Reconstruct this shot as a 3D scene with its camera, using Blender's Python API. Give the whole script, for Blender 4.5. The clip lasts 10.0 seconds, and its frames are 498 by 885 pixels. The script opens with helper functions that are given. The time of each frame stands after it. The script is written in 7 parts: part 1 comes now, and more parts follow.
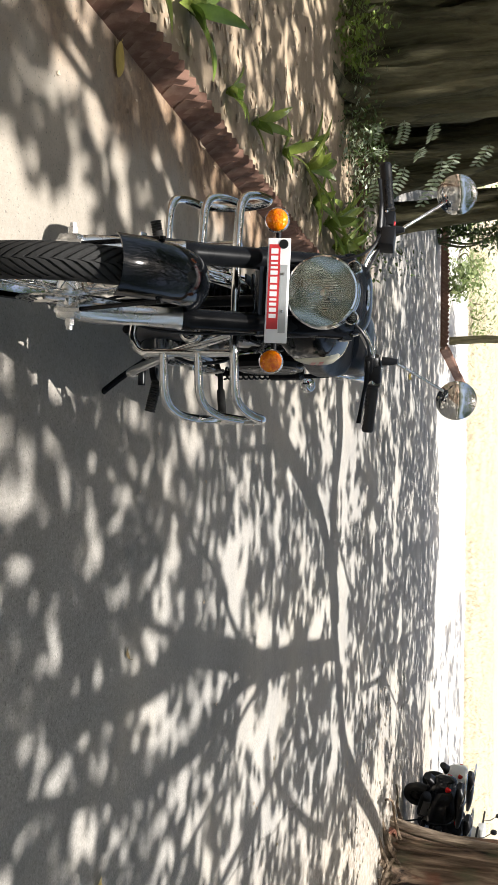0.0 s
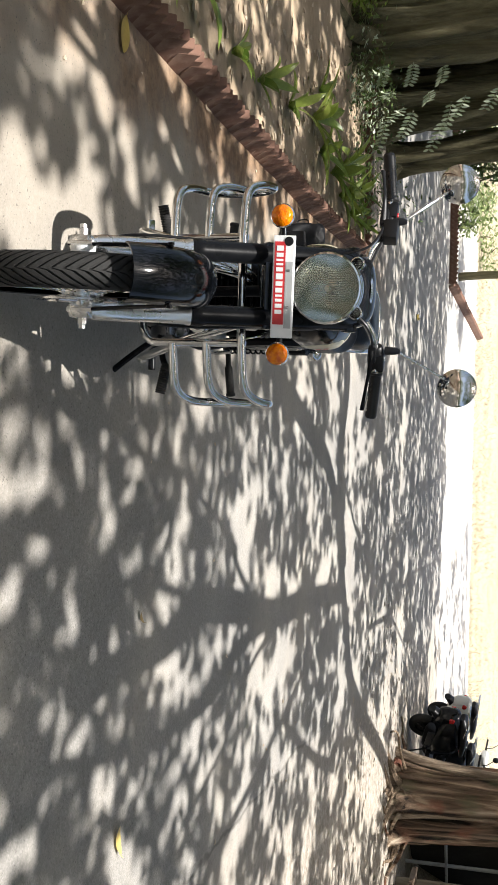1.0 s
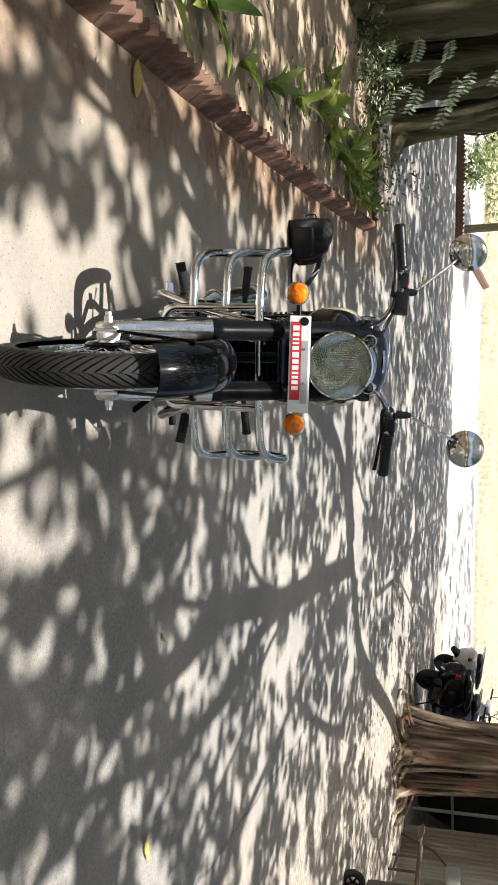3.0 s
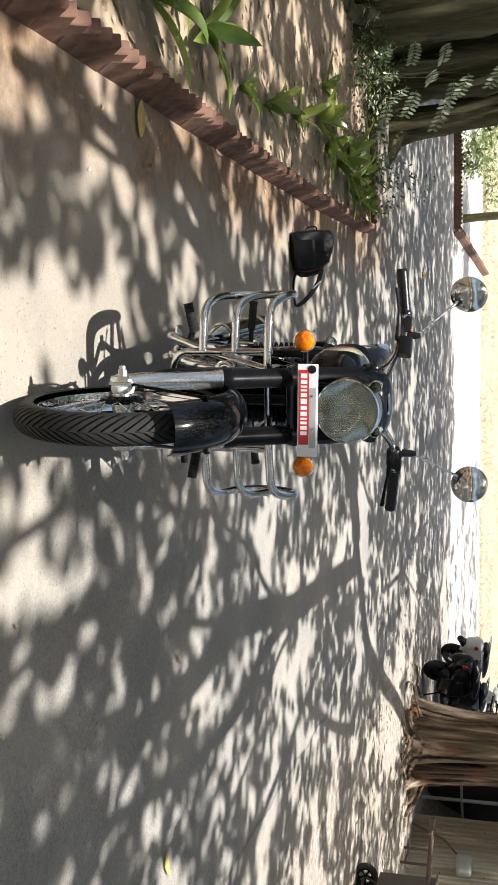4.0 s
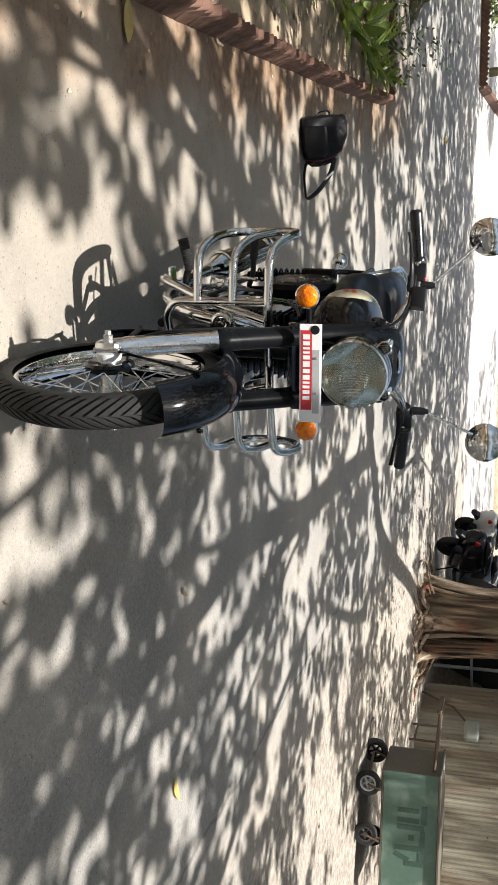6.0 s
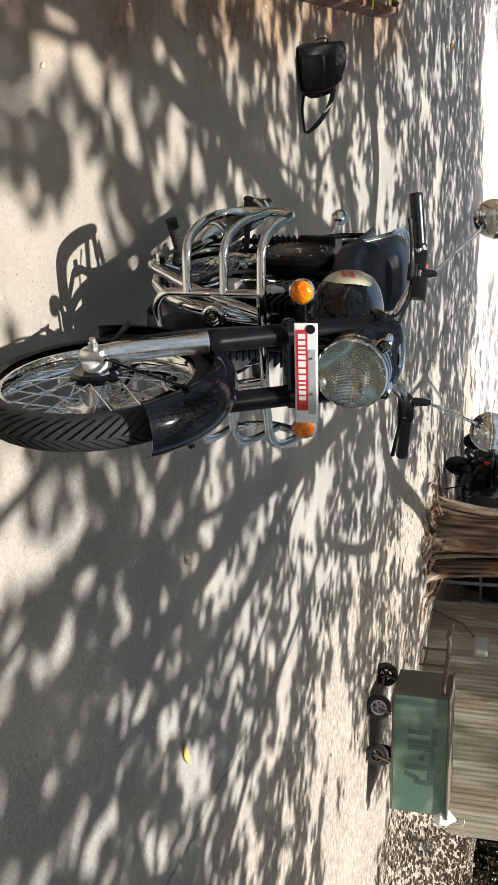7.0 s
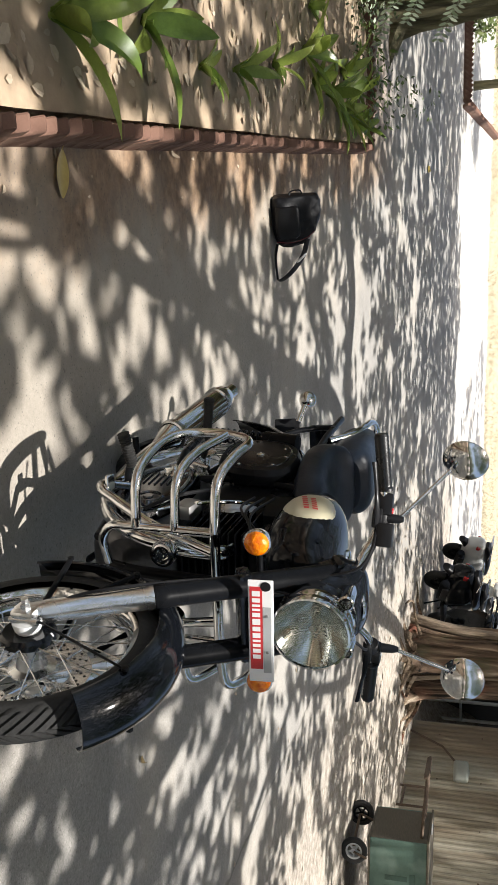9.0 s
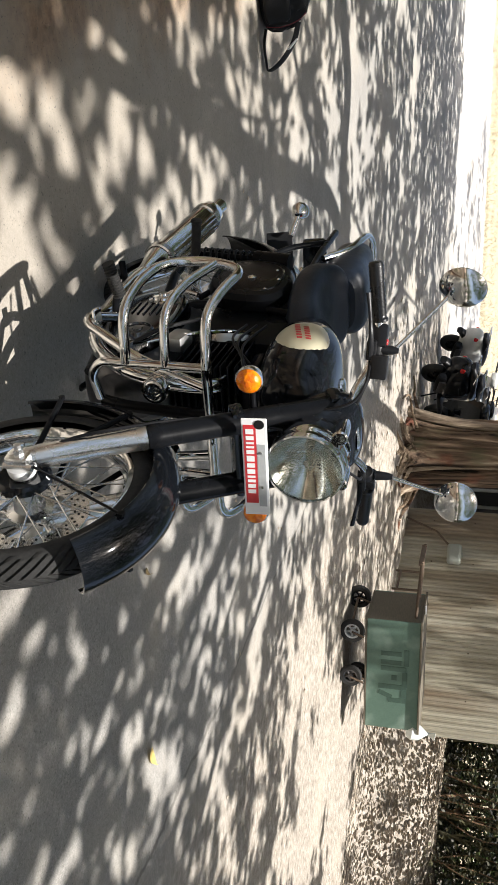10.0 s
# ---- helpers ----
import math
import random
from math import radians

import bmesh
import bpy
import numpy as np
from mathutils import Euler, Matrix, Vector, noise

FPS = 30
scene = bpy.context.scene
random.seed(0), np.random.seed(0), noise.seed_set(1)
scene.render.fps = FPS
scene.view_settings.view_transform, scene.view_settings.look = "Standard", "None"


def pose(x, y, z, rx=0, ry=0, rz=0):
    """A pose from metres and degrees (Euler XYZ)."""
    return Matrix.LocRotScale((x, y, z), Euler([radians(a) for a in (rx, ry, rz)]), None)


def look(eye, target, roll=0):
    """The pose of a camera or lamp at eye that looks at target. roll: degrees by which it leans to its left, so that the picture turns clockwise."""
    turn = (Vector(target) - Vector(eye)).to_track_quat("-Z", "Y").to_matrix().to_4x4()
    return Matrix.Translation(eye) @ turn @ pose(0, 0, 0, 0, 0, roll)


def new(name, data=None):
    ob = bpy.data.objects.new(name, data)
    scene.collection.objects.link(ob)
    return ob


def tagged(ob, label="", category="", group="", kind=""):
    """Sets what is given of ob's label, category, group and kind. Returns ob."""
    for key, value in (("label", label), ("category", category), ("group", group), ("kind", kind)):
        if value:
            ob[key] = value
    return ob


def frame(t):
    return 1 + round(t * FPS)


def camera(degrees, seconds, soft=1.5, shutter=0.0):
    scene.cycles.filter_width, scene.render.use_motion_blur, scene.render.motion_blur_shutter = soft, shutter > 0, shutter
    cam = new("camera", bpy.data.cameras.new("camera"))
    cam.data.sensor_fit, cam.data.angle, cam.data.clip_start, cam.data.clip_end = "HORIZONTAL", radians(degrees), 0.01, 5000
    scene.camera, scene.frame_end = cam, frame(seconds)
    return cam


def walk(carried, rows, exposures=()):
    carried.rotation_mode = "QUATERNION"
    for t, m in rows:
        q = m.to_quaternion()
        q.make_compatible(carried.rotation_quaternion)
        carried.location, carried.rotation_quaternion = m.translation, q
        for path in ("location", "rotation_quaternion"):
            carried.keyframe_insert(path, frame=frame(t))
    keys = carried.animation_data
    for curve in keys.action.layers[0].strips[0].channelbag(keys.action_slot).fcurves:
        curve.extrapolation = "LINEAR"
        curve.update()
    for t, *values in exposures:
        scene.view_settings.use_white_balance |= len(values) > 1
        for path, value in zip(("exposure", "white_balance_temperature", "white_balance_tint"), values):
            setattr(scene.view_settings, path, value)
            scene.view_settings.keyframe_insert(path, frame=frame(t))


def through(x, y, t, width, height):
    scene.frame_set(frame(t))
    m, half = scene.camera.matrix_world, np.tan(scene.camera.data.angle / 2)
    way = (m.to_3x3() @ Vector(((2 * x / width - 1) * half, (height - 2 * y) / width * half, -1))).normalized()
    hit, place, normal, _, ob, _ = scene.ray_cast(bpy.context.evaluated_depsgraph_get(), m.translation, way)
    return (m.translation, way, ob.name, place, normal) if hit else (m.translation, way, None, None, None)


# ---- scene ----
cam = camera(29.6, 10.0, 1.5)
PATH = [
    (0, (0.34, -2.489, 1.335), (0.395, -0.544, 0.873), 90.6),
    (0.5, (0.243, -2.575, 1.341), (0.35, -0.635, 0.867), 90.7),
    (1, (0.165, -2.579, 1.36), (0.368, -0.648, 0.883), 91.3),
    (1.5, (0.025, -2.542, 1.36), (0.38, -0.632, 0.883), 91.3),
    (2, (-0.067, -2.521, 1.354), (0.301, -0.621, 0.848), 91.6),
    (2.5, (-0.142, -2.594, 1.349), (0.189, -0.681, 0.865), 91.5),
    (4, (-0.419, -2.745, 1.341), (-0.058, -0.84, 0.852), 90.4),
    (4.5, (-0.501, -2.724, 1.335), (-0.048, -0.84, 0.84), 90.7),
    (5, (-0.542, -2.652, 1.327), (-0.045, -0.78, 0.828), 91.3),
    (5.5, (-0.586, -2.561, 1.335), (-0.054, -0.699, 0.833), 91.3),
    (6, (-0.67, -2.472, 1.338), (-0.021, -0.652, 0.82), 92.2),
    (7.5, (-0.96, -2.194, 1.34), (-0.106, -0.465, 0.811), 92.0),
    (8, (-1.017, -2.121, 1.355), (-0.256, -0.337, 0.865), 92.0),
    (8.5, (-1.066, -2.014, 1.348), (-0.526, -0.157, 0.84), 91.6),
    (9, (-1.187, -1.916, 1.342), (-0.516, -0.099, 0.846), 91.7),
    (9.5, (-1.267, -1.883, 1.339), (-0.291, -0.2, 0.874), 93.3),
    (10, (-1.262, -1.823, 1.341), (-0.196, -0.198, 0.867), 93.2),
]
walk(cam, [(t, look(e, g, r)) for t, e, g, r in PATH], [(0, 0.97), (2.5, 0.88), (6, 0.86), (7.5, 0.76), (8.5, 0.76), (9.5, 0.88), (10, 0.88)])

# ---- light ----
world = bpy.data.worlds.new("sky")
scene.world = world
world.use_nodes = True
_n = world.node_tree.nodes
_sky = _n.new("ShaderNodeTexSky")
_sky.sky_type, _sky.sun_disc = "NISHITA", False
_sky.sun_elevation, _sky.sun_rotation = radians(77), radians(209)
_sky.dust_density, _sky.ozone_density = 5.0, 0.4
world.node_tree.links.new(_sky.outputs[0], _n["Background"].inputs[0])
_n["Background"].inputs[1].default_value = 0.10
SUN_WAY = Vector((0.11, 0.20, -1.0))
sun = new("sun", bpy.data.lights.new("sun", "SUN"))
sun.data.energy, sun.data.angle, sun.data.color = 5.0, radians(0.55), (1.0, 0.968, 0.925)
sun.matrix_world = look((0, 0, 20), Vector((0, 0, 20)) + SUN_WAY)

# ---- materials ----


class Nodes:
    """A small node-graph writer for one material."""

    def __init__(self, name):
        self.m = bpy.data.materials.new(name)
        self.m.use_nodes = True
        self.t = self.m.node_tree
        self.bsdf = self.t.nodes["Principled BSDF"]
        self.co = self.t.nodes.new("ShaderNodeTexCoord").outputs["Object"]

    def node(self, kind, **values):
        n = self.t.nodes.new(kind)
        for k, v in values.items():
            n.inputs[k.replace("_", " ")].default_value = v
        return n

    def link(self, a, b):
        self.t.links.new(a, b)

    def world_co(self):
        self.co = self.t.nodes.new("ShaderNodeNewGeometry").outputs["Position"]

    def noise(self, scale, detail=4, rough=0.6, stretch=None, distort=0.0):
        n = self.node("ShaderNodeTexNoise", Scale=scale, Detail=detail, Roughness=rough, Distortion=distort)
        co = self.co
        if stretch:
            mp = self.node("ShaderNodeMapping", Scale=stretch)
            self.link(co, mp.inputs["Vector"])
            co = mp.outputs[0]
        self.link(co, n.inputs["Vector"])
        return n.outputs["Fac"]

    def ramp(self, fac, stops):
        r = self.t.nodes.new("ShaderNodeValToRGB")
        e = r.color_ramp.elements
        while len(e) < len(stops):
            e.new(0.5)
        for el, (p, c) in zip(e, stops):
            el.position = p
            el.color = (*c, 1) if isinstance(c, (tuple, list)) else (c, c, c, 1)
        self.link(fac, r.inputs[0])
        return r.outputs[0]

    def mix(self, fac, a, b, how="MIX"):
        m = self.t.nodes.new("ShaderNodeMix")
        m.data_type, m.blend_type = "RGBA", how
        for sock, v in ((m.inputs[0], fac), (m.inputs[6], a), (m.inputs[7], b)):
            if isinstance(v, (int, float)):
                sock.default_value = v if sock == m.inputs[0] else (v, v, v, 1)
            elif isinstance(v, tuple):
                sock.default_value = (*v, 1)
            else:
                self.link(v, sock)
        return m.outputs[2]

    def math(self, op, a, b=0.0):
        m = self.t.nodes.new("ShaderNodeMath")
        m.operation = op
        for sock, v in zip(m.inputs, (a, b)):
            if isinstance(v, (int, float)):
                sock.default_value = v
            else:
                self.link(v, sock)
        return m.outputs[0]

    def bump(self, height, strength=0.3, distance=0.01):
        b = self.node("ShaderNodeBump", Strength=strength, Distance=distance)
        self.link(height, b.inputs["Height"])
        self.link(b.outputs[0], self.bsdf.inputs["Normal"])

    def set(self, **values):
        for k, v in values.items():
            sock = self.bsdf.inputs[k.replace("_", " ")]
            if isinstance(v, (int, float)):
                sock.default_value = v
            elif isinstance(v, tuple):
                sock.default_value = (*v, 1)
            else:
                self.link(v, sock)
        return self


def plain(name, colour, rough=0.5, metal=0.0, vary=0.15, scale=30.0, bump=0.0, coat=0.0, spread=0.12, stretch=None):
    """A surface of one colour with grain and broad wear."""
    n = Nodes(name)
    fine, broad = n.noise(scale, 5, 0.6, stretch), n.noise(scale / 9, 3, 0.5)
    dark = tuple(c * (1 - vary) for c in colour)
    light = tuple(min(1, c * (1 + vary)) for c in colour)
    col = n.mix(broad, n.ramp(fine, [(0.3, dark), (0.7, light)]), colour, "MIX")
    n.set(Base_Color=col, Metallic=metal, Coat_Weight=coat, Coat_Roughness=0.05)
    n.set(Roughness=n.ramp(broad, [(0.3, max(0.02, rough - spread)), (0.75, min(1, rough + spread))]))
    if bump:
        n.bump(fine, bump, 0.004)
    return n.m


def ground_material():
    """Worn concrete lane, tan soil at its sides, leaf litter, dry grass far off."""
    n = Nodes("ground")
    n.world_co()
    sep = n.t.nodes.new("ShaderNodeSeparateXYZ")
    n.link(n.co, sep.inputs[0])
    x, y = sep.outputs[0], sep.outputs[1]
    fine, mid, broad, wobble = n.noise(170, 5, 0.7), n.noise(16, 5, 0.65), n.noise(1.3, 4, 0.55), n.noise(2.2, 5, 0.6)
    concrete = n.mix(n.ramp(broad, [(0.35, 0.0), (0.7, 1.0)]), (0.255, 0.243, 0.225), (0.345, 0.325, 0.295))
    concrete = n.mix(0.45, concrete, n.ramp(fine, [(0.25, 0.10), (0.5, 0.46), (0.72, 0.86)]), "OVERLAY")
    concrete = n.mix(0.5, concrete, n.ramp(n.noise(52, 3, 0.6), [(0.3, 0.32), (0.66, 0.6)]), "OVERLAY")
    grit = n.ramp(n.noise(240, 1, 0.5), [(0.66, 0.0), (0.72, 1.0)])
    concrete = n.mix(n.math("MULTIPLY", grit, 0.3), concrete, (0.52, 0.50, 0.46))
    soil = n.mix(n.ramp(mid, [(0.35, 0.0), (0.65, 1.0)]), (0.215, 0.178, 0.14), (0.49, 0.445, 0.385))
    soil = n.mix(0.4, soil, n.ramp(fine, [(0.3, 0.15), (0.7, 0.5)]), "OVERLAY")
    w = n.math("MULTIPLY", n.math("SUBTRACT", wobble, 0.5), 1.6)
    # soil strip beside the planter
    left = n.math("ADD", n.math("MULTIPLY", y, -0.0635), n.math("ADD", x, n.math("ADD", n.math("MULTIPLY", w, 0.5), 0.70)))
    left = n.math("MULTIPLY", n.ramp(n.math("MULTIPLY", left, -2.2), [(0.0, 0.0), (0.75, 1.0)]), n.ramp(n.math("MULTIPLY", n.math("SUBTRACT", 9.0, y), 0.4), [(0.0, 0.0), (0.8, 1.0)]))
    # soil right of the lane
    right = n.math("SUBTRACT", n.math("ADD", x, n.math("MULTIPLY", w, 0.25)), n.math("ADD", n.math("MULTIPLY", y, 0.2), 2.45))
    right = n.ramp(n.math("MULTIPLY", right, 0.8), [(0.0, 0.0), (0.04, 0.25), (0.8, 1.0)])
    # road past the leaf shade: its sunlit brightness is put into a paler colour
    sunlit_road = n.ramp(n.math("MULTIPLY", n.math("SUBTRACT", y, 14.5), 0.4), [(0.0, 0.0), (0.9, 1.0)])
    red_soil = n.mix(n.ramp(mid, [(0.35, 0.0), (0.65, 1.0)]), (0.15, 0.092, 0.055), (0.31, 0.21, 0.13))
    # tan ground towards the bed, its colour lowered to stand in for missing leaf shade
    near_bed = n.ramp(n.math("MULTIPLY", n.math("SUBTRACT", n.math("ADD", n.math("MULTIPLY", w, 0.5), 1.0), x), 0.55), [(0.0, 0.0), (0.9, 0.75)])
    near_bed = n.math("MULTIPLY", near_bed, n.ramp(n.math("MULTIPLY", n.math("SUBTRACT", 8.0, y), 0.3), [(0.0, 0.0), (0.9, 1.0)]))
    concrete = n.mix(near_bed, concrete, n.mix(mid, (0.265, 0.226, 0.178), (0.375, 0.325, 0.258)))
    col = n.mix(left, n.mix(right, concrete, soil), red_soil)
    col = n.mix(sunlit_road, col, n.mix(broad, (0.40, 0.385, 0.36), (0.55, 0.53, 0.49)))
    # broken edge of the concrete
    gap = n.math("SUBTRACT", n.math("ADD", x, n.math("MULTIPLY", w, 0.14)), n.math("ADD", n.math("MULTIPLY", y, 0.2), 2.45))
    gap = n.ramp(n.math("MULTIPLY", n.math("ABSOLUTE", gap), 12.0), [(0.08, 1.0), (0.24, 0.0)])
    gap = n.math("MULTIPLY", gap, n.ramp(n.math("MULTIPLY", n.math("SUBTRACT", 6.0, y), 0.5), [(0.0, 0.0), (0.8, 0.5)]))
    # dusty sand film on the lane
    sand = n.ramp(n.noise(0.7, 5, 0.65), [(0.48, 0.0), (0.68, 0.55)])
    col = n.mix(sand, col, (0.41, 0.365, 0.30))
    col = n.mix(gap, col, (0.07, 0.06, 0.05))
    pits = n.ramp(n.noise(95, 2, 0.6), [(0.30, 0.65), (0.37, 0.0)])
    col = n.mix(pits, col, (0.10, 0.09, 0.08))
    # dry grass past the open stretch
    far = n.ramp(n.math("MULTIPLY", n.math("ADD", n.math("SUBTRACT", y, 23.5), n.math("MULTIPLY", w, 0.8)), 0.5), [(0.0, 0.0), (0.5, 1.0)])
    grass = n.mix(n.ramp(n.noise(12.0, 8, 0.8), [(0.35, 0.0), (0.65, 1.0)]), (0.27, 0.225, 0.145), (0.50, 0.44, 0.31))
    col = n.mix(far, col, grass)
    n.set(Base_Color=col, Roughness=n.ramp(mid, [(0.3, 0.72), (0.7, 0.95)]), Specular_IOR_Level=0.35)
    n.bump(n.math("ADD", n.math("MULTIPLY", fine, 0.7), mid), 0.5, 0.007)
    return n.m


def brick_material():
    """Worn terracotta, dusty pale on the upper corners' side, varying brick by brick."""
    n = Nodes("worn terracotta brick")
    rnd = n.t.nodes.new("ShaderNodeObjectInfo").outputs["Random"]
    col = n.mix(rnd, (0.165, 0.092, 0.067), (0.198, 0.112, 0.081))
    dust = n.ramp(n.noise(9, 4, 0.55), [(0.46, 0.0), (0.7, 0.55)])
    col = n.mix(dust, col, (0.40, 0.29, 0.22))
    col = n.mix(0.25, col, n.ramp(n.noise(120, 4, 0.7), [(0.3, 0.3), (0.7, 0.6)]), "OVERLAY")
    n.set(Base_Color=col, Roughness=0.9, Specular_IOR_Level=0.2)
    n.bump(n.noise(60, 5, 0.7), 0.35, 0.005)
    return n.m


def bark_material(name, dark, light, scale=7.0, up=0.18):
    n = Nodes(name)
    ridges = n.noise(scale, 6, 0.65, (1, 1, up), 0.6)
    fine = n.noise(scale * 8, 5, 0.7, (1, 1, up * 1.6))
    col = n.ramp(ridges, [(0.28, dark), (0.5, tuple((a + b) / 2 for a, b in zip(dark, light))), (0.72, light)])
    col = n.mix(0.45, col, n.ramp(fine, [(0.3, 0.2), (0.7, 0.6)]), "OVERLAY")
    n.set(Base_Color=col, Roughness=0.9, Specular_IOR_Level=0.2)
    n.bump(n.math("ADD", ridges, n.math("MULTIPLY", fine, 0.35)), 0.9, 0.05)
    return n.m


def peeling_bark():
    """Old brown bark in broad flowing strips: umber, red-brown, cream where strips have come off, green where it is damp."""
    n = Nodes("peeling strip bark")
    strips = n.noise(7.0, 5, 0.55, (1, 1, 0.10), 1.2)
    patch = n.noise(2.0, 3, 0.5, (1, 1, 0.30), 0.6)
    hue = n.noise(2.7, 3, 0.5, (1, 1, 0.5))
    fine = n.noise(55.0, 5, 0.65, (1, 1, 0.12))
    # lowest stops put the shade of the gaps between strips into the colour
    brown = n.ramp(strips, [(0.38, (0.010, 0.007, 0.005)), (0.44, (0.085, 0.056, 0.037)), (0.56, (0.20, 0.135, 0.09)), (0.70, (0.42, 0.31, 0.21))])
    tan = n.ramp(strips, [(0.33, (0.03, 0.018, 0.012)), (0.46, (0.30, 0.215, 0.14)), (0.66, (0.66, 0.55, 0.42))])
    col = n.mix(n.ramp(patch, [(0.50, 0.0), (0.58, 1.0)]), brown, tan)
    col = n.mix(n.ramp(hue, [(0.54, 0.0), (0.66, 0.55)]), col, (0.13, 0.135, 0.075))
    col = n.mix(n.ramp(hue, [(0.34, 0.6), (0.44, 0.0)]), col, (0.24, 0.085, 0.05))
    col = n.mix(0.3, col, n.ramp(fine, [(0.3, 0.25), (0.7, 0.62)]), "OVERLAY")
    n.set(Base_Color=col, Roughness=0.85, Specular_IOR_Level=0.25)
    n.bump(n.math("ADD", strips, n.math("MULTIPLY", fine, 0.2)), 1.0, 0.07)
    return n.m


def leaf_material(name, low, high, rough=0.4, through=0.25, island=False):
    """Leaves that let light through; colour varies leaf by leaf."""
    n = Nodes(name)
    if island:
        rnd = n.t.nodes.new("ShaderNodeNewGeometry").outputs["Random Per Island"]
    else:
        rnd = n.t.nodes.new("ShaderNodeObjectInfo").outputs["Random"]
    col = n.mix(rnd, low, high)
    col = n.mix(0.3, col, n.ramp(n.noise(60, 4), [(0.3, 0.25), (0.7, 0.6)]), "OVERLAY")
    n.set(Base_Color=col, Roughness=rough, Transmission_Weight=0.0)
    tr = n.t.nodes.new("ShaderNodeBsdfTranslucent")
    n.link(col, tr.inputs[0])
    add = n.t.nodes.new("ShaderNodeMixShader")
    add.inputs[0].default_value = through
    n.link(n.bsdf.outputs[0], add.inputs[1])
    n.link(tr.outputs[0], add.inputs[2])
    n.link(add.outputs[0], n.t.nodes["Material Output"].inputs["Surface"])
    return n.m


M_GROUND = ground_material()
M_BRICK = brick_material()
M_BEDSOIL = plain("bed soil", (0.35, 0.265, 0.18), 0.95, 0, 0.32, 16, 0.7)
# lit ridges and shaded gaps of the fig are put into these two tones
M_BARK_DARK = bark_material("dark fig bark", (0.016, 0.014, 0.010), (0.30, 0.27, 0.155), 6.0, 0.10)
M_BARK_BROWN = bark_material("peeling brown bark", (0.018, 0.010, 0.007), (0.47, 0.305, 0.19), 11.0, 0.055)
M_BARK_PALE = bark_material("pale brown bark", (0.07, 0.045, 0.03), (0.60, 0.47, 0.34), 10.0, 0.08)
M_ROOT = bark_material("root bark", (0.06, 0.04, 0.026), (0.42, 0.31, 0.21), 14.0, 0.8)
M_CANOPY = leaf_material("canopy leaves", (0.045, 0.085, 0.018), (0.10, 0.16, 0.04), 0.45, 0.2, True)
M_BLADE = leaf_material("lily leaves", (0.13, 0.21, 0.035), (0.38, 0.46, 0.10), 0.28, 0.35)
# whitish green: sun and sheen on the leaflets are put into the colour
M_FERN = leaf_material("pinnate leaves", (0.30, 0.37, 0.22), (0.60, 0.66, 0.50), 0.3, 0.3, True)
M_SHRUB = leaf_material("shrub leaves", (0.05, 0.09, 0.02), (0.14, 0.2, 0.05), 0.5, 0.25, True)
# olive-brown leaves, with the hedge's shade put into the colour as well
M_HEDGE = leaf_material("shade-darkened dull hedge leaves", (0.028, 0.028, 0.012), (0.10, 0.095, 0.045), 0.5, 0.2, True)
M_LITTER = leaf_material("dry leaves", (0.28, 0.20, 0.13), (0.60, 0.50, 0.37), 0.8, 0.1, True)
M_YELLOW = leaf_material("fallen yellow leaf", (0.60, 0.45, 0.12), (0.68, 0.53, 0.17), 0.4, 0.15)
M_GREYLEAF = leaf_material("withered leaf", (0.17, 0.12, 0.05), (0.2, 0.15, 0.07), 0.7, 0.1)


# ---- mesh helpers ----
def part(name, bm, material, parent=None, label="", smooth=True):
    """Links a bmesh as one mesh object under a thing or a part."""
    bmesh.ops.recalc_face_normals(bm, faces=bm.faces)
    me = bpy.data.meshes.new(name)
    bm.to_mesh(me)
    bm.free()
    return fit_mesh(name, me, material, parent, label, smooth)


def fit_mesh(name, me, material, parent=None, label="", smooth=True):
    if material is not None and not me.materials:
        me.materials.append(material)
    if smooth:
        me.shade_smooth()
        me.set_sharp_from_angle(angle=radians(38))
    ob = new(name, me)
    if parent is not None:
        ob.parent = parent
    if label:
        ob["label"] = label
    return ob


def quads(name, verts, faces, material, parent=None, label="", smooth=False):
    """A mesh from vertices and faces that were worked out."""
    me = bpy.data.meshes.new(name)
    me.from_pydata(verts, [], faces)
    me.update()
    return fit_mesh(name, me, material, parent, label, smooth)


def thing(name, label, category, m=None, group="", kind=""):
    ob = new(name)
    ob.empty_display_size = 0.1
    if m is not None:
        ob.matrix_world = m
    return tagged(ob, label, category, group, kind)


def round_path(pts, r=0.05, n=5):
    """A polyline with its corners rounded."""
    pts = [Vector(p) for p in pts]
    out = [pts[0]]
    for a, b, c in zip(pts, pts[1:], pts[2:]):
        d1, d2 = (a - b), (c - b)
        k = min(r, d1.length * 0.48, d2.length * 0.48)
        p, q = b + d1.normalized() * k, b + d2.normalized() * k
        for i in range(n + 1):
            u = i / n
            out.append((1 - u) ** 2 * p + 2 * u * (1 - u) * b + u * u * q)
    return out + [pts[-1]]


def curve_path(pts, n=6):
    """A smooth line through the points."""
    pts = [Vector(p) for p in pts]
    ext = [2 * pts[0] - pts[1], *pts, 2 * pts[-1] - pts[-2]]
    out = []
    for i in range(1, len(ext) - 2):
        a, b, c, d = ext[i - 1:i + 3]
        for k in range(n):
            u = k / n
            out.append(0.5 * (2 * b + (c - a) * u + (2 * a - 5 * b + 4 * c - d) * u * u + (3 * b - a - 3 * c + d) * u ** 3))
    return out + [pts[-1]]


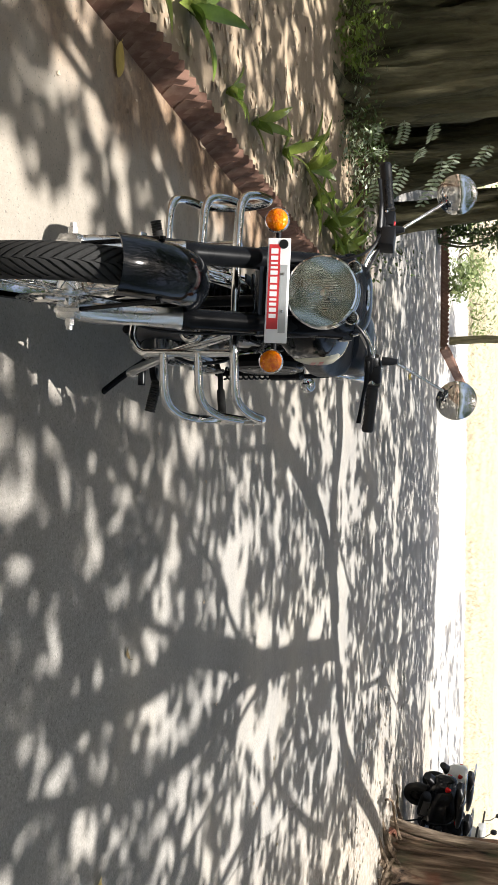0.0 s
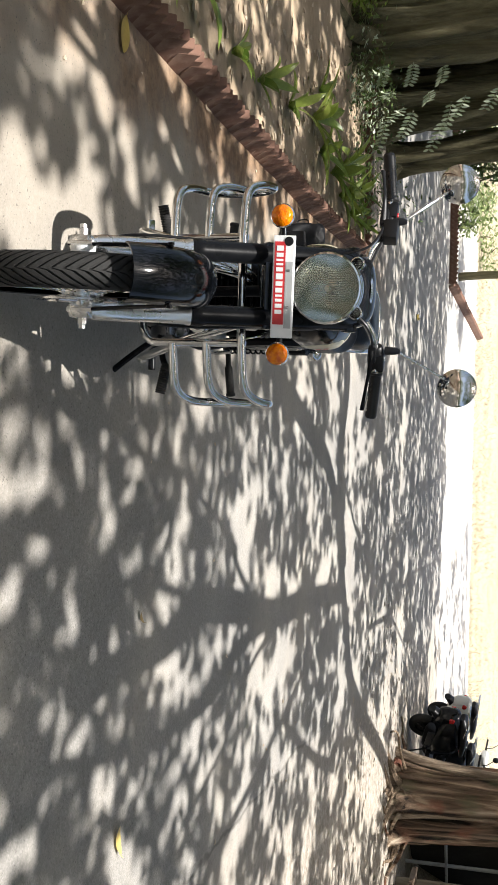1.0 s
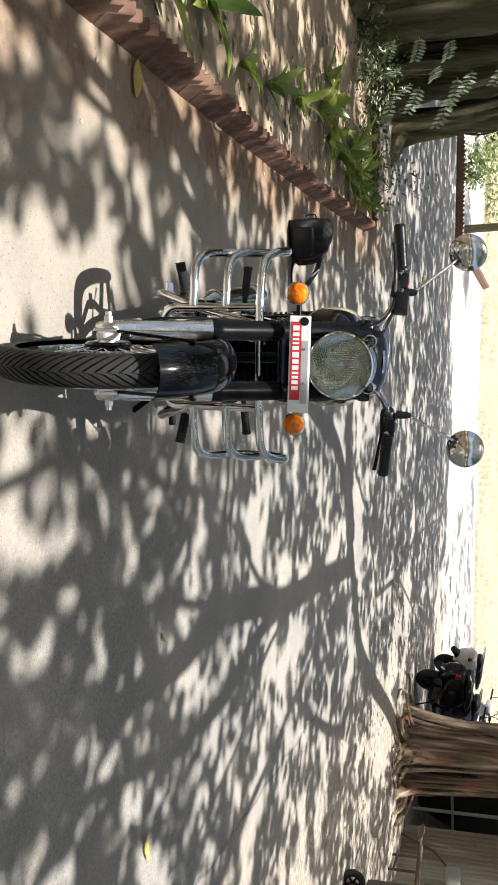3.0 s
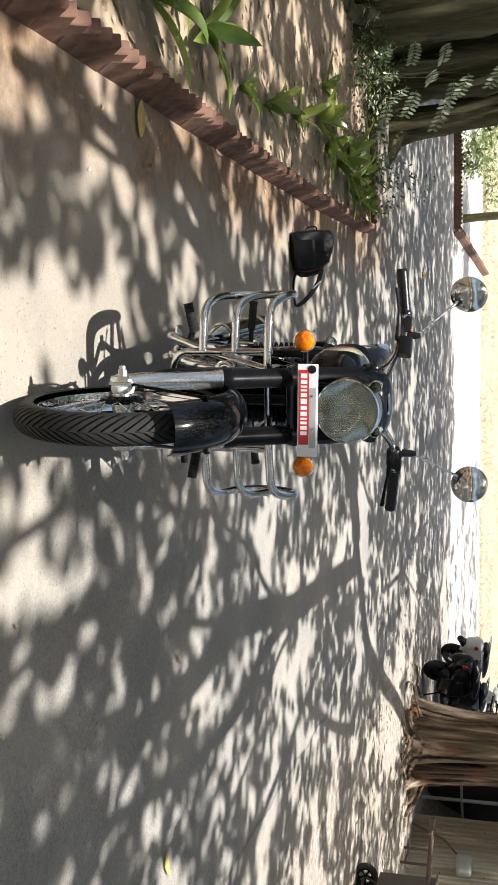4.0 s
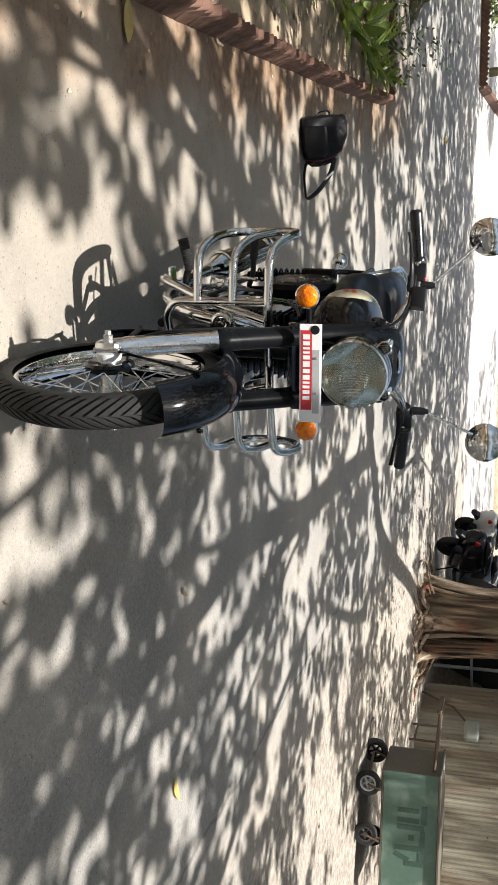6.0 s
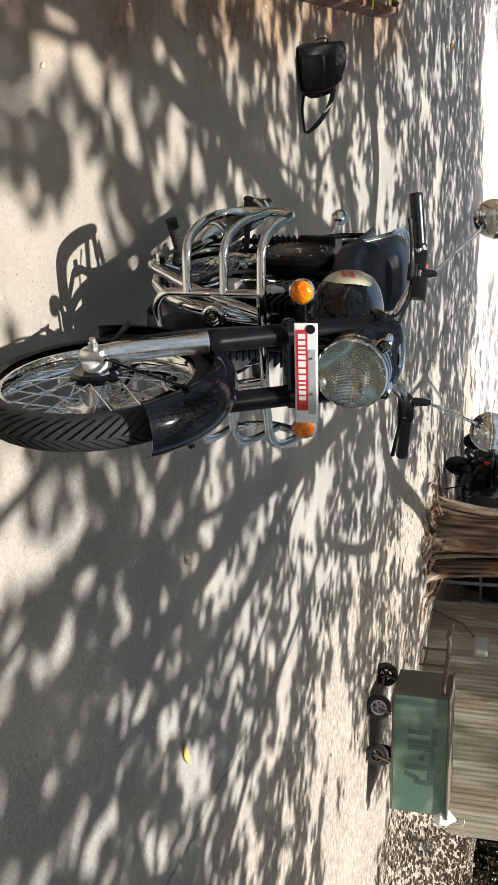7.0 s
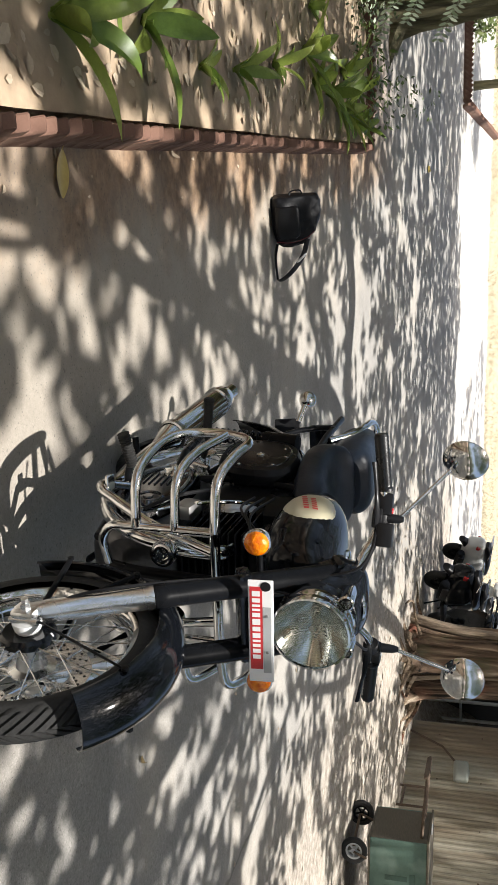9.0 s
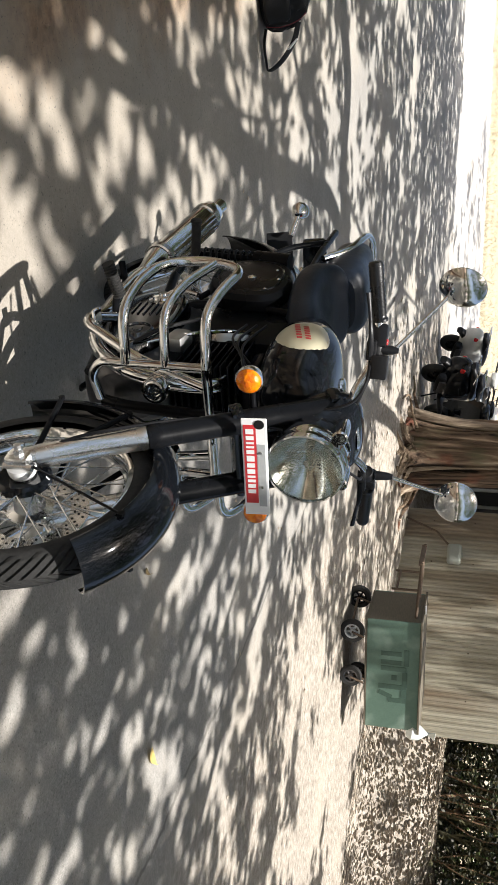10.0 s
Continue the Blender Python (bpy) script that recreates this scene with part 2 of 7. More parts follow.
def tube(bm, pts, r, seg=10, cap=True, squash=1.0):
    """Sweeps a circle along the points; r: one radius or one for each point."""
    pts = [Vector(p) for p in pts]
    rs = r if isinstance(r, (list, tuple)) else [r] * len(pts)
    side = None
    rings = []
    for i, p in enumerate(pts):
        d = (pts[min(i + 1, len(pts) - 1)] - pts[max(i - 1, 0)]).normalized()
        if side is None:
            side = d.orthogonal().normalized()
        side = (side - d * side.dot(d)).normalized()
        other = d.cross(side)
        rings.append([bm.verts.new(p + (side * math.cos(a) + other * math.sin(a) * squash) * rs[i]) for a in (2 * math.pi * k / seg for k in range(seg))])
    for a, b in zip(rings, rings[1:]):
        for k in range(seg):
            bm.faces.new((a[k], a[(k + 1) % seg], b[(k + 1) % seg], b[k]))
    if cap:
        bm.faces.new(rings[0][::-1])
        bm.faces.new(rings[-1])
    return bm


def lathe(bm, profile, seg=32, m=Matrix(), closed=False):
    """Turns a profile of (radius, height) about the z axis of m."""
    rings = []
    for r, h in profile:
        if r < 1e-5:
            rings.append([bm.verts.new(m @ Vector((0, 0, h)))])
        else:
            rings.append([bm.verts.new(m @ Vector((r * math.cos(a), r * math.sin(a), h))) for a in (2 * math.pi * k / seg for k in range(seg))])
    pairs = list(zip(rings, rings[1:])) + ([(rings[-1], rings[0])] if closed else [])
    for a, b in pairs:
        for k in range(seg):
            j = (k + 1) % seg
            if len(a) == 1 and len(b) > 1:
                bm.faces.new((a[0], b[j], b[k]))
            elif len(b) == 1 and len(a) > 1:
                bm.faces.new((a[k], a[j], b[0]))
            elif len(a) > 1:
                bm.faces.new((a[k], a[j], b[j], b[k]))
    return bm


def box(bm, size, m=Matrix(), bevel=0.0, seg=2):
    """A box of that size, centred on m, with rounded edges."""
    made = bmesh.ops.create_cube(bm, size=1.0, matrix=m @ Matrix.Diagonal((*size, 1)))
    if bevel:
        edges = list({e for v in made["verts"] for e in v.link_edges})
        bmesh.ops.bevel(bm, geom=edges, offset=bevel, segments=seg, affect="EDGES", profile=0.6)
    return bm


def along(a, b):
    """A pose at a whose z axis points to b, and the distance."""
    a, b = Vector(a), Vector(b)
    return Matrix.Translation(a) @ (b - a).to_track_quat("Z", "Y").to_matrix().to_4x4(), (b - a).length


def rod(bm, a, b, r, seg=10):
    m, d = along(a, b)
    return lathe(bm, [(0, 0), (r, 0), (r, d), (0, d)], seg, m)


def ground_height(x, y):
    """Lie of the land: a flat lane that climbs gently further on, and a steep bank of litter at one side."""
    u = (min(y, 140.0) - 4.5) / 0.6
    z = 0.036 * (math.log1p(math.exp(u)) if u < 30 else u)
    z += 0.006 * noise.noise((x * 1.7, y * 1.7, 0.0)) + 0.012 * noise.noise((x * 0.5, y * 0.5, 3.0))
    z += 0.10 * math.exp(-((x - 6.1) ** 2 + (y - 9.6) ** 2) / 1.6)
    s = 0.68 * (x - 8.2) + 0.73 * (y - 6.3) + 0.25 * noise.noise((x * 0.9, y * 0.9, 8.0))
    if s > 0 and x > 8.2 and y > -8:
        k = min(1.0, s / 1.3) * min(1.0, (x - 8.2) / 1.1) * min(1.0, (y + 8) / 3)
        z += (0.92 * k * k * (3 - 2 * k) + 0.05 * k * noise.noise((x * 2.1, y * 2.1, 5.0))) * (1.0 if y < 12 else max(0.0, 1 - (y - 12) / 4))
    return z


def spread_lines(fine_a, fine_b, step, far_a, far_b):
    """Coordinates that are close in the middle and widen outwards."""
    out = list(np.arange(fine_a, fine_b + 1e-6, step))
    s = step
    while out[0] > far_a:
        s *= 1.25
        out.insert(0, out[0] - s)
    s = step
    while out[-1] < far_b:
        s *= 1.25
        out.append(out[-1] + s)
    return [float(v) for v in out]


# ---- ground ----
_xs, _ys = spread_lines(-4, 13, 0.16, -400, 500), spread_lines(-3, 18, 0.16, -150, 900)
_v = [(x, y, ground_height(x, y)) for y in _ys for x in _xs]
_w = len(_xs)
_f = [(j * _w + i, j * _w + i + 1, (j + 1) * _w + i + 1, (j + 1) * _w + i) for j in range(len(_ys) - 1) for i in range(_w - 1)]
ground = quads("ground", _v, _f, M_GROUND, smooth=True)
tagged(ground, "worn dusty concrete lane with tan soil at both sides", "ground", kind="structure")


# ---- planter ----
def planter_x(y):
    return -1.225 + 0.0635 * y


def bed_height(x, y):
    return ground_height(x, y) + 0.075 + 0.035 * noise.noise((x * 2.3, y * 2.3, 9.0)) + 0.012 * noise.noise((x * 11, y * 11, 2.0))


_xs, _ys = list(np.arange(0.03, 4.6, 0.08)), list(np.arange(-3.0, 7.0, 0.08))
_v = [(planter_x(y) - d, y, bed_height(planter_x(y) - d, y) - (0.1 if y > 6.9 else 0)) for y in map(float, _ys) for d in map(float, _xs)]
_w = len(_xs)
_f = [(j * _w + i, (j + 1) * _w + i, (j + 1) * _w + i + 1, j * _w + i + 1) for j in range(len(_ys) - 1) for i in range(_w - 1)]
bed = quads("planting_bed", _v, _f, M_BEDSOIL, smooth=True)
tagged(bed, "raised bed of dry brown soil behind brick edging", "flower bed", kind="structure")

edging = thing("brick_edging", "low terracotta edging of slanted bricks round the bed", "garden edging", kind="structure")


def edging_brick():
    bm = bmesh.new()
    box(bm, (0.048, 0.122, 0.20), pose(0.012, 0, 0.03, 38, 0, 0), 0.006, 1)
    for v in bm.verts:
        v.co.x += 0.22 * (0.14 - v.co.z)
    return bm


_brick = part("brick", edging_brick(), M_BRICK, edging)
_brick.location = (planter_x(-2.6), -2.6, 0)
_rng = random.Random(5)
for _i in range(1, 113):
    _y = -2.6 + _i * 0.084
    b = new("brick", _brick.data)
    b.parent = edging
    b.location = (planter_x(_y) + _rng.uniform(-0.0015, 0.0015), _y, ground_height(-1, _y) + _rng.uniform(-0.008, 0.006))
    b.rotation_euler = (_rng.uniform(-0.06, 0.06), _rng.uniform(-0.012, 0.012), -0.0635 + _rng.uniform(-0.01, 0.01))
for _i in range(22):
    b = new("brick", _brick.data)
    b.parent = edging
    _y = 6.86 + 0.02 * _i ** 0.7
    b.location = (planter_x(6.86) - 0.06 - 0.084 * _i, _y, ground_height(-1.2, _y) + _rng.uniform(-0.008, 0.006))
    b.rotation_euler = (_rng.uniform(-0.09, 0.09), 0, radians(90) + _rng.uniform(-0.05, 0.05))


# ---- trees ----
def leaf_cloud(name, centres, per, leaf, material, parent, spread=0.4, seed=1, flat=0.5, kind="stuff"):
    """Many small pointed leaves about the given centres, as one mesh."""
    rng = np.random.RandomState(seed)
    c = np.repeat(np.array(centres, dtype=float), per, axis=0)
    n = len(c)
    c = c + rng.normal(0, 1, (n, 3)) * np.array([spread, spread, spread * flat])
    a = rng.uniform(0, 2 * np.pi, n)
    tilt = rng.normal(0, 0.45, (n, 2))
    d = np.stack([np.cos(a), np.sin(a), tilt[:, 0]], 1)
    s = np.stack([-np.sin(a), np.cos(a), tilt[:, 1]], 1)
    ln = leaf * rng.uniform(0.6, 1.25, (n, 1))
    d, s = d * ln, s * ln * 0.27
    v = np.stack([c - d * 0.5, c - d * 0.08 + s, c + d * 0.55, c - d * 0.08 - s], 1).reshape(-1, 3)
    me = bpy.data.meshes.new(name)
    f = np.arange(n * 4).reshape(n, 4)
    me.from_pydata(v.tolist(), [], f.tolist())
    me.update()
    ob = fit_mesh(name, me, material, parent, "", False)
    ob["kind"] = kind
    return ob


def knotty(bm, path, radii, seg=18, rough=0.16, seed=0.0, flutes=5):
    """A trunk or root with a fluted, uneven section."""
    pts = [Vector(p) for p in path]
    rings = []
    side = Vector((1, 0, 0))
    for i, p in enumerate(pts):
        d = (pts[min(i + 1, len(pts) - 1)] - pts[max(i - 1, 0)]).normalized()
        side = (side - d * side.dot(d))
        side = side.normalized() if side.length > 1e-3 else d.orthogonal().normalized()
        o = d.cross(side)
        ring = []
        for k in range(seg):
            a = 2 * math.pi * k / seg
            q = side * math.cos(a) + o * math.sin(a)
            w = 1 + rough * (math.sin(flutes * a + seed + 0.25 * i) * 0.6 + 1.4 * noise.noise((q.x * 1.6 + seed, q.y * 1.6, p.z * 0.7 + i * 0.05)) + 0.8 * noise.noise((q.x * 4.2 + seed, q.y * 4.2, p.z * 2.6 + i * 0.07)))
            ring.append(bm.verts.new(p + q * radii[i] * w))
        rings.append(ring)
    for a, b in zip(rings, rings[1:]):
        for k in range(seg):
            bm.faces.new((a[k], a[(k + 1) % seg], b[(k + 1) % seg], b[k]))
    bm.faces.new(rings[0][::-1])
    bm.faces.new(rings[-1])
    return bm


def lerp_r(a, b, n, power=1.0):
    return [a + (b - a) * (i / (n - 1)) ** power for i in range(n)]


# the fig tree whose stems stand in the bed
fig = thing("fig_tree", "old fig tree with dark fluted fused stems", "tree")
_stems = [(-3.25, 6.95, 0.52), (-2.68, 6.4, 0.24), (-4.0, 6.4, 0.48), (-2.42, 7.9, 0.28), (-2.9, 8.7, 0.40), (-2.05, 8.7, 0.16), (-4.9, 7.4, 0.52), (-3.9, 8.6, 0.6)]
for _k, (_x, _y, _r) in enumerate(_stems):
    _p = curve_path([(_x, _y, -0.2), (_x + 0.05, _y, 0.35), (_x - 0.04, _y + 0.06, 1.5), (_x - 0.2, _y + 0.1, 3.2), (_x * 0.5 - 1.9, _y * 0.6 + 3.4, 6.4)], 6)
    _bm = bmesh.new()
    knotty(_bm, _p, [_r * (1.0 + 0.6 * math.exp(-3 * max(0, q.z))) * (1 - 0.06 * max(0, q.z)) for q in _p], 44, 0.34, _k * 1.7, 7)
    part("stem", _bm, M_BARK_DARK, fig)
_rng = random.Random(3)
for _k in range(16):
    _a = _rng.uniform(-2.6, 0.3)
    _x, _y, _r = _stems[_k % 6]
    _l = _rng.uniform(0.6, 1.5)
    _p = [(_x + math.cos(_a + 0.25 * math.sin(3 * u + _k)) * _l * u, _y + math.sin(_a + 0.25 * math.sin(3 * u + _k)) * _l * u, 0.32 * (1 - u) ** 1.6 + 0.07) for u in np.linspace(0, 1, 9)]
    _bm = bmesh.new()
    knotty(_bm, _p, lerp_r(0.11, 0.03, 9), 9, 0.2, _k)
    part("root", _bm, M_BARK_DARK, fig)

# the brown tree by the shed
shade_tree = thing("shade_tree", "large tree with peeling brown fused stems and surface roots", "tree")
M_PEEL = peeling_bark()


def fused_trunk(cx, cy, z0, z1, rx, ry, lobes, creases, around=168, up=96):
    """One broad trunk of grown-together stems: lobes (heading, width, height) and creases (heading, width, depth) in degrees and metres."""
    bm = bmesh.new()
    rings = []
    for i in range(up + 1):
        z = z0 + (z1 - z0) * (i / up) ** 1.5
        h = max(0.0, z - 0.3)
        thin = 1 - 0.05 * h
        ring = []
        for k in range(around):
            a = 2 * math.pi * k / around
            b = a + 0.10 * math.sin(0.9 * z + 1.0) + 0.05 * noise.noise((z * 1.3, math.cos(a), math.sin(a)))
            r = thin / math.sqrt((math.cos(a) / rx) ** 2 + (math.sin(a) / ry) ** 2)
            for sign, rows in ((1, lobes), (-1, creases)):
                for at, w, d in rows:
                    off = (b - radians(at) + math.pi) % (2 * math.pi) - math.pi
                    r += sign * d * math.exp(-(off / radians(w)) ** 2)
            q = Vector((math.cos(b) * 3.0, math.sin(b) * 3.0, z * 0.55))
            plate = noise.noise(q) + 0.5 * noise.noise(q * 2.3)
            r += 0.035 * plate + 0.016 * noise.noise((q.x * 5, q.y * 5, z * 1.6)) + 0.006 * noise.noise((q.x * 13, q.y * 13, z * 7))
            r *= 1 + (0.34 + 0.22 * math.sin(6 * a + 1.2)) * math.exp(-5.5 * h)
            lean = 0.02 * h * h
            ring.append(bm.verts.new((cx + r * math.cos(a) - lean, cy + r * math.sin(a), z)))
        rings.append(ring)
    for a, b in zip(rings, rings[1:]):
        for k in range(around):
            bm.faces.new((a[k], a[(k + 1) % around], b[(k + 1) % around], b[k]))
    bm.faces.new(rings[-1])
    return bm


part("trunk", fused_trunk(6.13, 9.42, 0.12, 6.6, 0.46, 0.38, ((-196, 16, 0.05), (-150, 22, 0.06), (-104, 20, 0.07), (-58, 22, 0.06), (10, 30, 0.06), (90, 40, 0.08)),
                          ((-172, 7, 0.17), (-128, 5, 0.07), (-84, 8, 0.14), (-40, 6, 0.08), (50, 8, 0.06))), M_PEEL, shade_tree)
# a pale stem grown onto the trunk's flank, a split one and a few thin ones
for _k, (_a, _r, _d, _m) in enumerate(((-186, 0.062, 0.50, M_BARK_PALE), (-176, 0.030, 0.47, M_PEEL), (-66, 0.05, 0.46, M_PEEL), (-92, 0.022, 0.47, M_BARK_PALE), (-140, 0.028, 0.49, M_PEEL))):
    _bm = bmesh.new()
    _p = []
    for _u in np.linspace(0, 1, 26):
        _h = 0.2 + 3.6 * _u
        _b = radians(_a + 9 * math.sin(2.1 * _u + _k))
        _e = _d * (1 - 0.05 * _h) + 0.30 * math.exp(-9 * _u) + 0.02 * math.sin(7 * _u + _k)
        _p.append((6.13 + _e * math.cos(_b), 9.42 + 0.86 * _e * math.sin(_b), _h - 0.15))
    knotty(_bm, _p, lerp_r(_r * 1.5, _r * 0.8, 26, 0.4), 14, 0.24, _k * 1.3, 3)
    part("fused_stem", _bm, _m, shade_tree)
# knotted roots heaped at the foot
for _k in range(7):
    _bm = bmesh.new()
    _a = radians(-205 + 29 * _k + _rng.uniform(-6, 6))
    _l = _rng.uniform(0.35, 0.75)
    _p = []
    for _u in np.linspace(0, 1, 12):
        _b = _a + 0.5 * _u * math.sin(3.1 * _k) + 0.2 * math.sin(6 * _u + _k)
        _x, _y = 6.13 + math.cos(_b) * (0.42 + _l * _u), 9.42 + math.sin(_b) * (0.36 + _l * _u)
        _p.append((_x, _y, ground_height(_x, _y) + 0.20 * (1 - _u) ** 2 + 0.02 * abs(math.sin(5 * _u + _k))))
    knotty(_bm, _p, lerp_r(_rng.uniform(0.022, 0.038), 0.010, 12), 12, 0.35, _k * 0.7, 3)
    part("root", _bm, M_ROOT if _k % 2 else M_PEEL, shade_tree)
for _k in range(9):
    _bm = bmesh.new()
    _a = radians(-165 + 21 * _k + _rng.uniform(-6, 6))
    _l = _rng.uniform(0.5, 1.1)
    _p = [(6.08 + math.cos(_a + 0.3 * math.sin(2.5 * u + _k)) * (0.2 + _l * u), 9.5 + math.sin(_a + 0.3 * math.sin(2.5 * u + _k)) * (0.2 + _l * u)) for u in np.linspace(0, 1, 10)]
    _p = [(x, y, ground_height(x, y) + 0.16 * (1 - i / 9) ** 2 - 0.03) for i, (x, y) in enumerate(_p)]
    knotty(_bm, _p, lerp_r(0.09, 0.022, 10), 12, 0.3, _k)
    part("root", _bm, M_ROOT, shade_tree)


# limbs and leaves overhead, out of which the dappled light falls
def above(x, y, h):
    """The place at height h whose shadow falls on (x, y)."""
    return Vector((x, y, ground_height(x, y) if y < 60 else 0)) - SUN_WAY * h


# each limb: the line of its shadow on the ground from its thick end, its radius there, its height
_limbs = [
    ([(5.5, 8.9), (4.9, 8.3), (4.25, 7.45), (3.54, 6.65), (2.94, 6.4), (2.3, 6.16), (1.75, 6.0), (1.2, 5.52), (0.88, 4.9), (0.58, 4.25), (0.27, 3.5), (0.0, 2.95), (-0.22, 2.55), (-0.41, 2.22), (-0.62, 1.91), (-0.8, 1.62), (-0.97, 1.33), (-1.2, 0.95), (-1.6, 0.3)], 0.13, 5.4),
    ([(-2.9, 8.5), (-1.7, 7.2), (-0.87, 6.32), (-0.19, 6.25), (0.5, 6.38), (1.2, 6.1), (2.3, 6.25)], 0.18, 5.6),
    ([(2.51, 6.2), (2.2, 4.7), (2.0, 3.65), (1.77, 2.9), (1.57, 2.2), (1.46, 1.8), (1.49, 1.37), (1.43, 0.8), (1.35, 0.3)], 0.112, 5.6),
    ([(-0.22, 2.5), (-0.37, 2.22), (-0.50, 1.81), (-0.66, 1.40), (-0.79, 1.07), (-0.87, 0.84), (-0.95, 0.62), (-1.02, 0.3), (-1.05, -0.1)], 0.075, 5.0),
    ([(-0.85, 0.9), (-0.84, 0.65), (-0.88, 0.4), (-0.86, 0.1)], 0.036, 5.6),
    ([(-0.25, 2.5), (-0.07, 3.15), (0.16, 3.9), (0.23, 4.35)], 0.026, 5.6),
    ([(1.1, 5.4), (0.5, 4.96), (0.0, 4.67), (-0.4, 4.5), (-0.76, 4.6), (-1.2, 4.2)], 0.045, 5.8),
    ([(1.46, 1.95), (1.23, 1.31), (1.10, 0.9), (1.0, 0.5)], 0.034, 5.7),
    ([(2.12, 3.95), (1.97, 3.15), (1.95, 2.5), (2.0, 2.0), (1.93, 1.45), (1.84, 1.0), (1.6, 0.3), (1.42, -0.2)], 0.066, 5.7),
    ([(1.87, 3.2), (1.48, 2.69), (1.15, 2.33), (0.87, 1.81), (0.73, 1.55), (0.6, 1.0)], 0.034, 5.8),
    ([(2.1, 3.8), (2.13, 3.1), (2.24, 2.69), (2.39, 2.3), (2.44, 1.85), (2.5, 1.4)], 0.028, 5.8),
    ([(0.55, 4.0), (0.54, 2.96), (0.5, 2.2)], 0.038, 6.0),
    ([(3.3, 7.7), (3.55, 9.3), (3.5, 11.0), (3.97, 14.0)], 0.045, 6.6),
    ([(3.58, 9.3), (4.29, 10.4), (5.3, 12.0)], 0.03, 6.6),
    ([(3.3, 7.7), (2.3, 7.2), (1.9, 6.75), (1.26, 6.15)], 0.045, 6.2),
    ([(0.55, 1.0), (0.35, 0.3), (0.33, -0.1), (0.36, -0.6)], 0.038, 6.0),
    ([(1.0, 0.7), (0.83, 0.37), (0.71, -0.05), (0.74, -0.5)], 0.042, 6.0),
    ([(4.1, 5.9), (3.75, 5.2), (3.2, 4.35), (2.85, 3.9)], 0.08, 6.4),
    ([(3.4, 0.2), (3.0, 1.6), (2.9, 3.4), (2.7, 4.9)], 0.05, 6.6),
]
for _pts, _r, _h in _limbs:
    _bm = bmesh.new()
    _p = curve_path([above(x, y, _h - 0.7 + 0.2 * math.sin(1.3 * i)) for i, (x, y) in enumerate(_pts)], 7)
    knotty(_bm, _p, lerp_r(_r, _r * (0.5 if _r < 0.1 else 0.72), len(_p)), 10, 0.12, _r * 40)
    part("limb", _bm, M_BARK_BROWN, shade_tree)


def cover(x, y):
    """How thickly leaves stand over a place on the ground."""
    if x > 5.0 and y > 13.6:
        return 0.30 if y < 23 else 0.0
    if x < -0.6 and 11.5 < y < 17.2:
        return 0.74
    if y + 0.1 * x > 16.0 + 0.9 * noise.noise((x * 0.9, y * 0.9, 5)):
        return 0.0
    for cx, cy, rx, ry, c in THIN:
        if ((x - cx) / rx) ** 2 + ((y - cy) / ry) ** 2 < 1:
            return c
    if x < -1.15 and y < 6:
        return 0.64
    if x < 0.9 - 0.2 * (y < 2.2) and 1.2 < y < 5.5:
        return 0.61
    if x < -0.2 and y < 2.6:
        return 0.61
    if x < -0.2 and y < 4.5:
        return 0.66
    if y < 1.2 and x > 0.3:
        return 0.79 + 0.2 * noise.noise((x * 0.8, y * 0.8, 1.3))
    base = (0.46 if x < 2.5 else 0.53) if y < 7 and -0.2 < x < 4.6 else (0.60 if y > 7 else 0.62)
    return base + 0.18 * noise.noise((x * 0.55, y * 0.55, 3.3))


# thin and thick places of the crown: centre and half-widths of the ground below, share of leaves
THIN = ((-0.28, 0.42, 0.20, 0.40, 0.25), (-0.62, 0.45, 0.3, 0.6, 0.60), (0.42, -0.30, 0.30, 0.18, 0.15), (0.52, 0.18, 0.06, 0.12, 0.0), (-0.56, 3.2, 0.3, 0.35, 0.3), (-0.45, 1.5, 0.18, 0.3, 0.35), (0.0, 2.6, 0.2, 0.3, 0.35), (5.9, 4.0, 1.2, 1.0, 0.08), (7.4, 4.9, 1.3, 0.8, 0.1),
        (6.6, 3.6, 2.4, 1.3, 0.42), (9.3, 5.2, 2.2, 2.6, 0.35), (-2.05, 6.3, 0.45, 0.35, 0.22), (1.5, -0.3, 1.5, 0.8, 0.80), (4.9, 8.1, 0.9, 0.9, 0.26), (5.3, 6.6, 0.9, 0.9, 0.5), (4.4, 9.6, 0.8, 0.9, 0.34), (8.3, 8.3, 0.9, 1.0, 0.5))
_rng = np.random.RandomState(11)
_c, _c2, _near = [], [], []
# fine sprays over the lane and its sides
for _x in np.arange(-5, 13, 0.2):
    for _y in np.arange(-3.4, 17, 0.2):
        _u, _w = float(_x + _rng.uniform(-0.09, 0.09)), float(_y + _rng.uniform(-0.09, 0.09))
        _g = 0.5 + 0.85 * noise.noise((_u * 2.7, _w * 1.9, 4.0)) + 0.3 * noise.noise((_u * 6.0, _w * 4.6, 9.0))
        if cover(_u, _w) > 0.38 * _rng.random_sample() + 0.62 * _g:
            _near.append(above(_u, _w, _rng.uniform(6.5, 10.5)))
